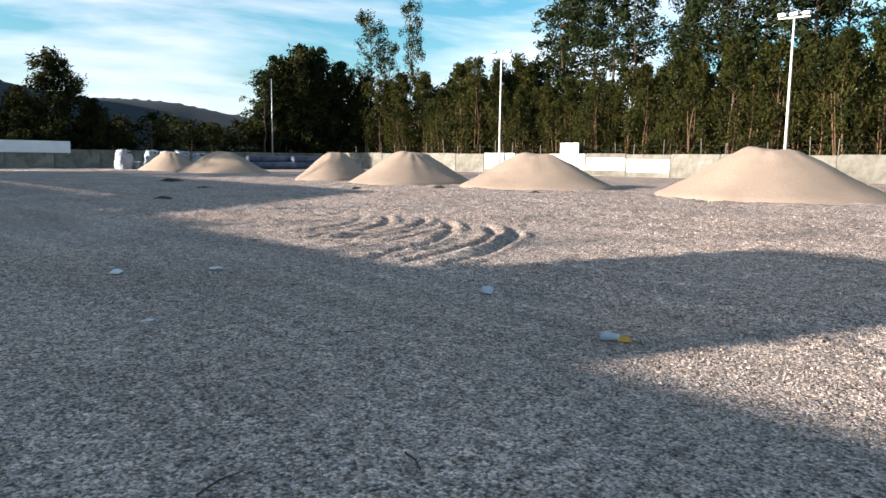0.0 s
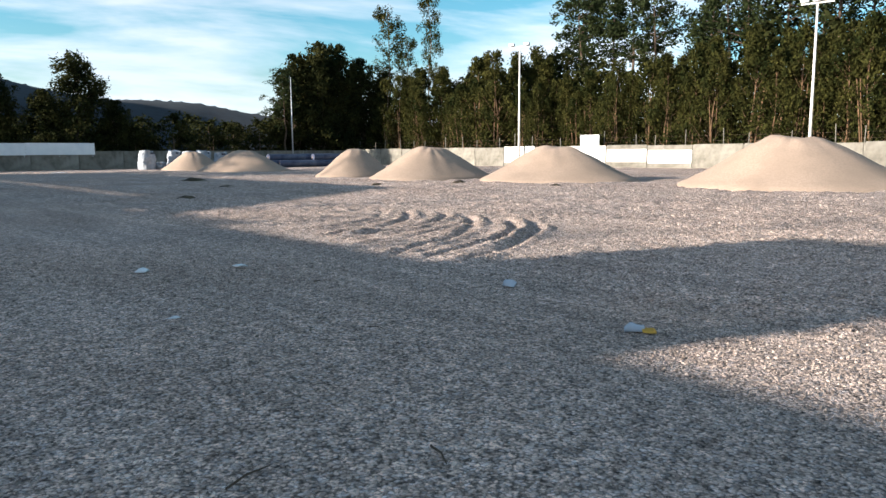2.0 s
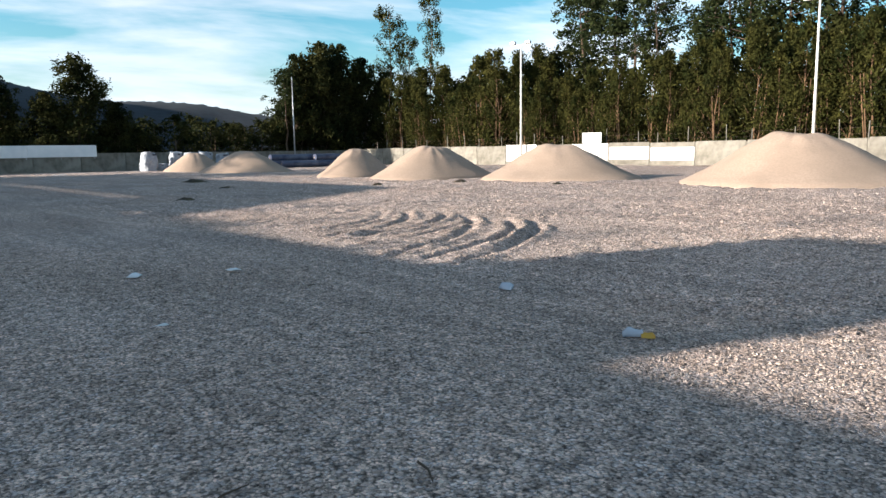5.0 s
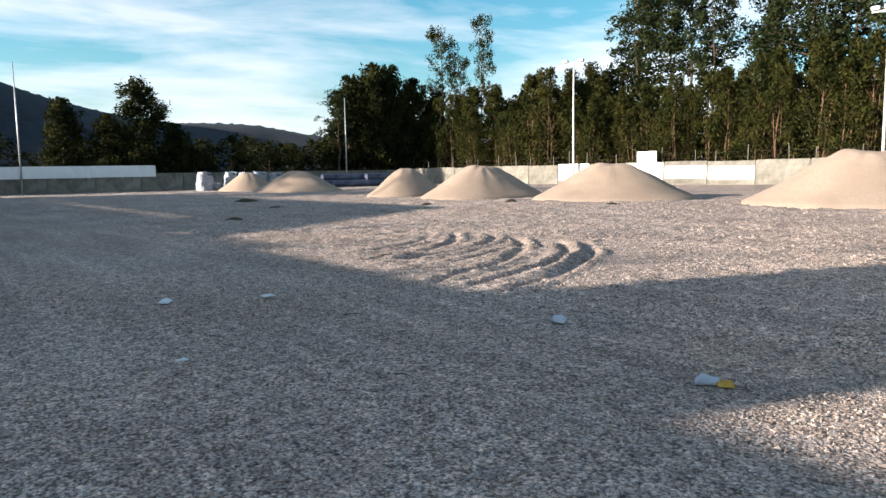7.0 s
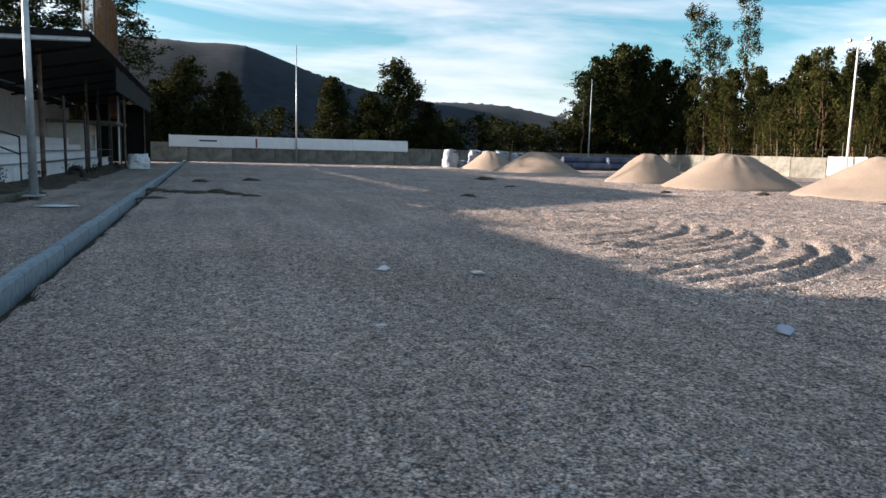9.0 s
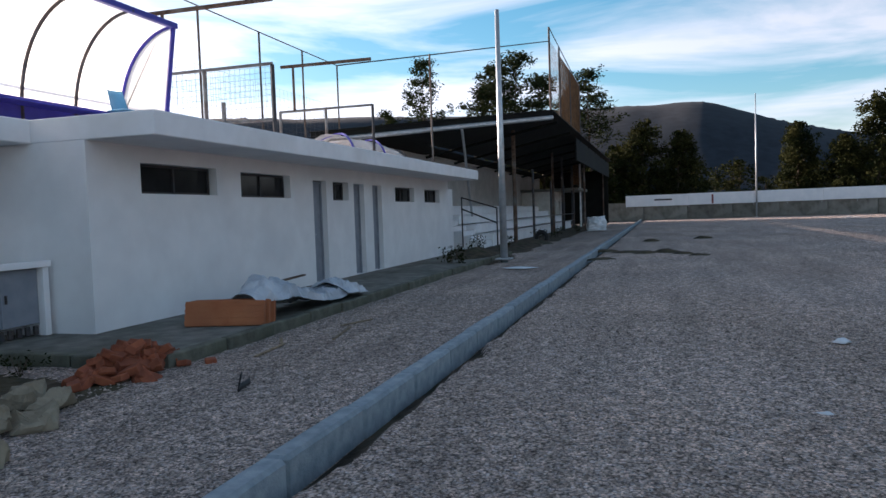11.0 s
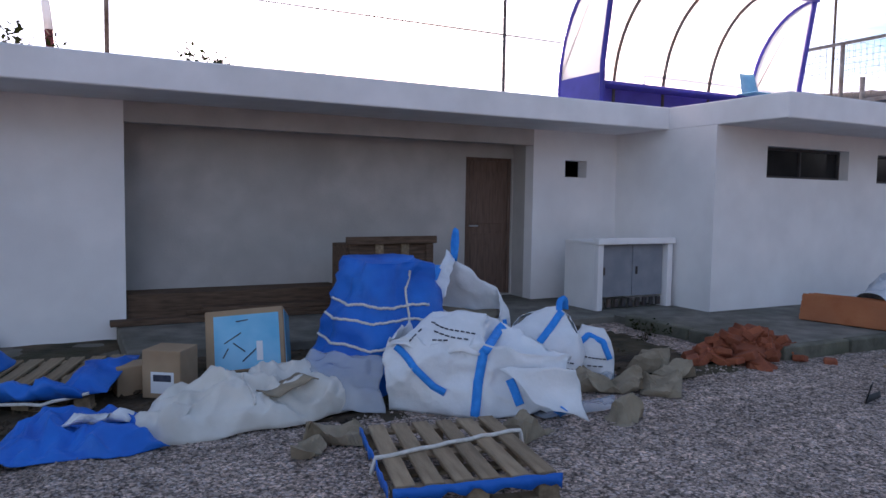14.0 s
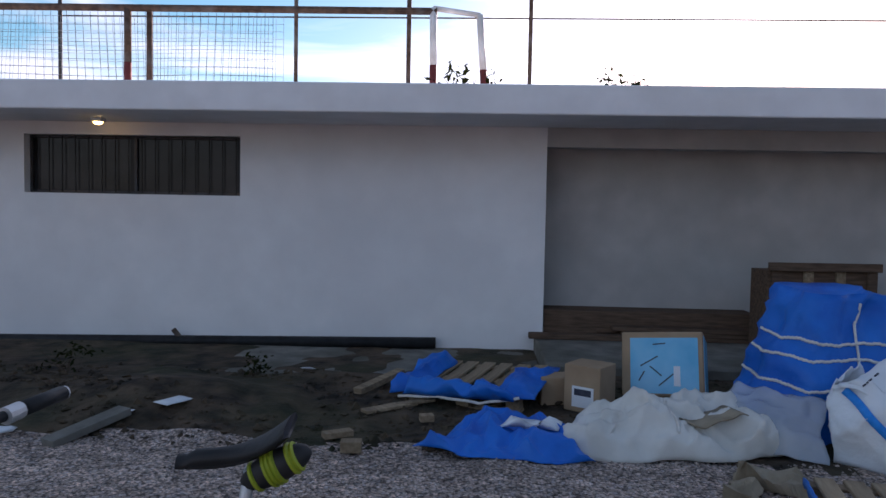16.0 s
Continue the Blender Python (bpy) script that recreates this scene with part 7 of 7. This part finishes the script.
tube(bm, (0.13, 0.055, 0.30), (0.13, 0.062, 0.30), 0.085, seg=24)
part("crankset", bm, M_GALV, bike)
bm = bmesh.new()
tube(bm, (-0.02, 0.06, 0.33), (-0.22, 0.24, -0.03), 0.009, seg=6)
part("kickstand", bm, M_RUBBER, bike)
bm = bmesh.new()
box(bm, -0.17, 0.04, -0.05, 0.05, 0.69, 0.765, 0.025)
rp = part("rack_pack", bm, M_RUBBER, bike, "dark padded pack behind the seat post", smooth=True)

# ---- far end of the pitch: bulk bags and turf rolls ----
# white bags in shadow: the blue-grey shade is put into their colour
M_SHADEBAG = surf("shade_grey_bag", (0.26, 0.29, 0.34), (0.37, 0.40, 0.45), scale=4, rough=0.7, bump=0.3, bscale=24, c3=(0.20, 0.21, 0.22), sscale=1.4)
for i, (x, y, w, h, rz, lab) in enumerate(((-66.0, 22.7, 1.15, 1.75, 10, "full white bulk bag standing before the far wall"), (-66.0, 25.2, 1.1, 1.75, -8, "full white bulk bag standing before the far wall"), (-66.2, 23.9, 0.9, 0.7, 30, "slumped white bulk bag on the gravel"),
                                           (-67.5, 27.2, 1.2, 1.65, 4, "white bulk bag behind a sand heap"), (-67.6, 28.6, 1.2, 1.75, 14, "white bulk bag behind a sand heap"), (-67.6, 30.4, 1.3, 1.6, -20, "slumped white bulk bag behind a sand heap"))):
    t = thing("bulk_bag", (x, y, 0), rz, lab, "bulk bag", "bulk bags at the far wall")
    raw("bag_body", *bag_body(w, w * 0.95, h, 50 + i, (0.05, 0.03), 0.86, 0.25, 0.10, sink=0.12), M_SHADEBAG, t, True)
    bm = bmesh.new()
    box(bm, -0.28 * w, 0.28 * w, -0.56 * w, -0.55 * w, h * 0.80, h * 0.88)
    ob = part("print_bar", bm, M_PRINT, t, "bar of unreadable dark print")
    ob.matrix_basis = pose(0, 0, 0, 0, 0, 120)
M_TURF = surf("dark_blue_roll_wrap", (0.035, 0.045, 0.085), (0.08, 0.095, 0.15), scale=2, rough=0.4, bump=0.2, bscale=5, c3=(0.16, 0.17, 0.22), sscale=0.8)
for i, (x, y, z, l, rz, r) in enumerate(((-67.2, 37.0, 0.36, 4.2, 88, 0.36), (-66.4, 37.3, 0.36, 4.2, 91, 0.36), (-65.6, 37.8, 0.36, 4.0, 86, 0.35), (-66.8, 37.2, 0.98, 4.2, 90, 0.36), (-67.2, 41.6, 0.36, 4.2, 92, 0.36), (-66.4, 41.5, 0.36, 4.2, 88, 0.36),
                                         (-65.5, 41.8, 0.36, 4.0, 84, 0.36), (-66.8, 40.4, 1.00, 4.6, 89, 0.36), (-66.0, 41.8, 0.98, 4.0, 92, 0.35), (-66.9, 45.6, 0.36, 4.0, 95, 0.36), (-66.0, 45.4, 0.36, 4.0, 86, 0.36))):
    t = thing("turf_roll", (x, y, z), rz, "long roll of artificial turf in dark blue film", "roll", "stacked turf rolls")
    bm = bmesh.new()
    tube(bm, (-l / 2, 0, 0), (l / 2, 0, 0), r, seg=18)
    part("roll", bm, M_TURF, t, smooth=False)
    bm = bmesh.new()
    tube(bm, (-l / 2 - 0.03, 0, 0), (l / 2 + 0.03, 0, 0), 0.07, seg=10)
    part("core", bm, M_CARD, t)

# ---- litter on the pitch ----
M_CLEAR = surf("clear_wrapper", (0.36, 0.40, 0.47), (0.52, 0.55, 0.62), scale=8, rough=0.2, bump=0.3, bscale=30)
M_YEL = surf("yellow_wrapper", (0.42, 0.24, 0.03), (0.55, 0.34, 0.05), scale=9, rough=0.35, bump=0.2)
t = thing("plastic_wrapper", (-2.90, 3.91, 0.005), 35, "clear plastic wrapper with a yellow end on the gravel", "litter", "scraps of litter")
sheet("clear_part", [(-0.10, -0.04), (0.02, -0.04), (0.02, 0.045), (-0.08, 0.05)], lambda u, v: 0.03 * math.sin(math.pi * v) + 0.01, 10, 8, M_CLEAR, t, 71, 0.04, 0.003)
sheet("yellow_part", [(0.01, -0.035), (0.09, -0.025), (0.085, 0.0), (0.01, 0.003)], lambda u, v: 0.02 * math.sin(math.pi * v) + 0.012, 10, 8, M_YEL, t, 73, 0.03, 0.003)
t = thing("plastic_bag", (-4.76, 4.53, 0.005), 20, "small clear plastic bag lying on the gravel", "litter", "scraps of litter")
sheet("film", [(-0.09, -0.04), (0.08, -0.03), (0.09, 0.035), (-0.07, 0.035)], lambda u, v: 0.03 * math.sin(math.pi * v) * math.sin(math.pi * u) + 0.01, 14, 9, M_CLEAR, t, 79, 0.05, 0.003)
t = thing("crushed_can", (-8.14, 2.23, 0.005), 50, "crushed grey and white carton on the gravel", "litter", "scraps of litter")
sheet("carton", [(-0.07, -0.04), (0.06, -0.05), (0.08, 0.04), (-0.06, 0.05)], lambda u, v: 0.04 * math.sin(math.pi * v) * math.sin(math.pi * u) + 0.01, 8, 6, M_BAG, t, 83, 0.06, 0.004)
for i, (x, y, s) in enumerate(((-7.67, 3.17, 0.08), (-5.6, 1.6, 0.04), (-18.2, -2.75, 0.35), (-60, 14, 0.5))):
    t = thing("paper_scrap", (x, y, ground_z(x, y) + 0.008), 30 * i, "scrap of white paper on the gravel", "litter", "scraps of litter")
    sheet("paper", [(-s, -s * 0.6), (s, -s * 0.6), (s, s * 0.6), (-s, s * 0.6)], lambda u, v: 0.02, 8, 6, M_BAG, t, 90 + i, 0.03, 0.003)
for i, (x, y, l, rz) in enumerate(((-2.29, 1.46, 0.20, -20), (-2.64, 0.75, 0.24, 110), (-4.3, 2.6, 0.10, 40), (-6.3, 3.4, 0.18, 70), (-4.9, 6.9, 0.2, 10))):
    t = thing("twig", (x, y, ground_z(x, y) + 0.012), rz, "thin dark twig on the gravel", "twig", "twigs on the gravel")
    bm = bmesh.new()
    tube(bm, (-l / 2, 0, 0), (0, 0.01, 0.006), 0.006, 0.005, seg=5)
    tube(bm, (0, 0.01, 0.006), (l / 2, -0.006, 0), 0.005, 0.003, seg=5)
    part("stick", bm, M_DARKBARK, t)


for i, (x, y, sz) in enumerate(((-19.2, -4.75, 0.5), (-20.6, -5.0, 0.4), (-23.4, -5.1, 0.45), (-27.5, -4.9, 0.4), (-34.0, -4.8, 0.5), (-38.5, -4.6, 0.5), (-44.0, -4.2, 0.45), (-6.1, -5.3, 0.22), (3.3, -5.9, 0.25), (1.6, -6.0, 0.22), (4.4, -5.6, 0.28))):
    tuft(x, y, ground_z(x, y) - 0.02, sz, 60 + i, "straggly weed growing on damp soil")


# dark clods and spoil on the pitch
def clod(x, y, r, h, seed, label):
    vs, fs = [(0, 0, h)], []
    for i in range(1, 6):
        for k in range(14):
            a, u = 2 * math.pi * k / 14, i / 5
            q = r * u * (1 + 0.4 * noise.noise(Vector((math.cos(a) + seed, math.sin(a), 1))))
            vs.append((q * math.cos(a) * 1.6, q * math.sin(a), h * (1 - u * u) * (1 + 0.5 * noise.noise(Vector((q * 6, a, seed)))) - 0.01 * (i == 5)))
    for k in range(14):
        fs.append((0, 1 + k, 1 + (k + 1) % 14))
    for i in range(4):
        for k in range(14):
            a, b = 1 + 14 * i + k, 1 + 14 * i + (k + 1) % 14
            fs.append((a, a + 14, b + 14, b))
    ob = raw("soil_clod", vs, fs, M_DIRT, smooth=True)
    ob.matrix_world = pose(x, y, 0, 0, 0, 97)
    tagged(ob, label, "soil", "clods on the pitch")


for i, (x, y, r, h) in enumerate(((-19.8, -0.85, 0.27, 0.05), (-23.2, -1.0, 0.3, 0.08), (-22.6, -0.3, 0.34, 0.06), (-22.1, 0.2, 0.25, 0.07), (-22.3, 0.75, 0.28, 0.10), (-21.6, 1.2, 0.2, 0.06), (-20.9, 1.6, 0.2, 0.05), (-29.3, 0.25, 0.22, 0.10), (-30.9, 2.2, 0.25, 0.10), (-35.7, 14.3, 0.45, 0.14), (-21.2, 8.05, 0.22, 0.09), (-27.8, 12.4, 0.25, 0.07), (-24.5, 17.5, 0.2, 0.08), (-23.5, 21.3, 0.25, 0.1), (-18.3, 21.6, 0.2, 0.08))):
    clod(x, y, r, h, i, "dark clod of damp soil on the gravel pitch")
tyre = thing("old_tyre", (-32.7, -4.5, 0.13), 0, "old black tyre half sunk in soil by the stand", "tyre")
bm = bmesh.new()
for k in range(24):
    a, b = 2 * math.pi * k / 24, 2 * math.pi * (k + 1) / 24
    tube(bm, (0, 0.24 * math.cos(a), 0.24 * math.sin(a) - 0.02), (0, 0.24 * math.cos(b), 0.24 * math.sin(b) - 0.02), 0.10, seg=8, caps=False)
part("casing", bm, M_RUBBER, tyre, smooth=True)
t = thing("bulk_bag", (-45.0, -3.15, 0), 12, "white bulk bag standing by the kerb", "bulk bag")
raw("bag_body", *bag_body(1.0, 1.0, 0.85, 77, (0.05, 0), 0.9, 0.3, 0.08), M_BAG, t, True)

# ---- gravel: loose stones on the nearer ground ----
rs = np.random.RandomState(4)


def stones(n, xr, yr, zoff, lo, hi, keep=None):
    x, y = rs.uniform(*xr, n), rs.uniform(*yr, n)
    if keep is not None:
        k = keep(x, y)
        x, y = x[k], y[k]
    n = len(x)
    z = np.array([ground_z(a, b) for a, b in zip(x, y)]) + zoff
    s = rs.uniform(lo, hi, n) * (0.7 + 0.6 * rs.random_sample(n) ** 3)
    octa = np.array([(1, 0, 0), (-1, 0, 0), (0, 1, 0), (0, -1, 0), (0, 0, 1), (0, 0, -1)], float)
    v = octa[None] * s[:, None, None] * rs.uniform(0.55, 1.15, (n, 6, 1))
    v[:, :, 2] *= 0.6
    v += rs.normal(0, 0.22, (n, 6, 3)) * s[:, None, None]
    a = rs.uniform(0, 6.283, n)
    c, d = np.cos(a)[:, None], np.sin(a)[:, None]
    vx, vy = v[:, :, 0] * c - v[:, :, 1] * d, v[:, :, 0] * d + v[:, :, 1] * c
    v = np.stack((vx + x[:, None], vy + y[:, None], v[:, :, 2] + z[:, None] + s[:, None] * 0.25), 2)
    f = np.array([(0, 2, 4), (2, 1, 4), (1, 3, 4), (3, 0, 4), (2, 0, 5), (1, 2, 5), (3, 1, 5), (0, 3, 5)])
    return v.reshape(-1, 3), (f[None] + 6 * np.arange(n)[:, None, None]).reshape(-1, 3)


def stone_field(name, sets, label):
    vs, fs, o = [], [], 0
    for v, f in sets:
        vs.append(v)
        fs.append(f + o)
        o += len(v)
    ob = raw(name, np.concatenate(vs).tolist(), np.concatenate(fs).tolist(), M_STONE)
    tagged(ob, label, "gravel", kind="stuff")


soil_clods = stones(5200, (-5.6, 7.5), (-6.25, -4.05), -0.004, 0.012, 0.045, lambda x, y: np.sin(x * 2.1 + y * 3.3) + np.sin(x * 0.9 - y * 1.7) > -0.5)
ob = raw("soil_crumbs", soil_clods[0].tolist(), soil_clods[1].tolist(), M_DIRT)
tagged(ob, "crumbs and clods of damp dark soil before the clubhouse", "soil", kind="stuff")
stone_field("gravel", [
    stones(38000, (-6.5, 1.0), (-1.0, 5.0), -0.004, 0.008, 0.015),
    stones(14000, (-3.5, 0.5), (2.6, 5.0), -0.004, 0.008, 0.015),
    stones(9000, (-10.0, -6.5), (-1.0, 4.5), -0.004, 0.012, 0.020),
    stones(20000, (-7.5, 2.0), (-4.1, -1.40), -0.004, 0.009, 0.017),
    stones(5000, (-13.0, -7.5), (-4.0, -1.40), -0.004, 0.010, 0.018),
    stones(34000, (-15.0, 2.0), (4.6, 11.0), -0.004, 0.011, 0.020),
    stones(9000, (-30.0, 2.0), (10.8, 22.0), -0.006, 0.018, 0.038),
    stones(3000, (-66.0, 2.0), (18.0, 50.5), -0.006, 0.020, 0.045),
], "loose crushed grey-beige stones covering the pitch and verge")
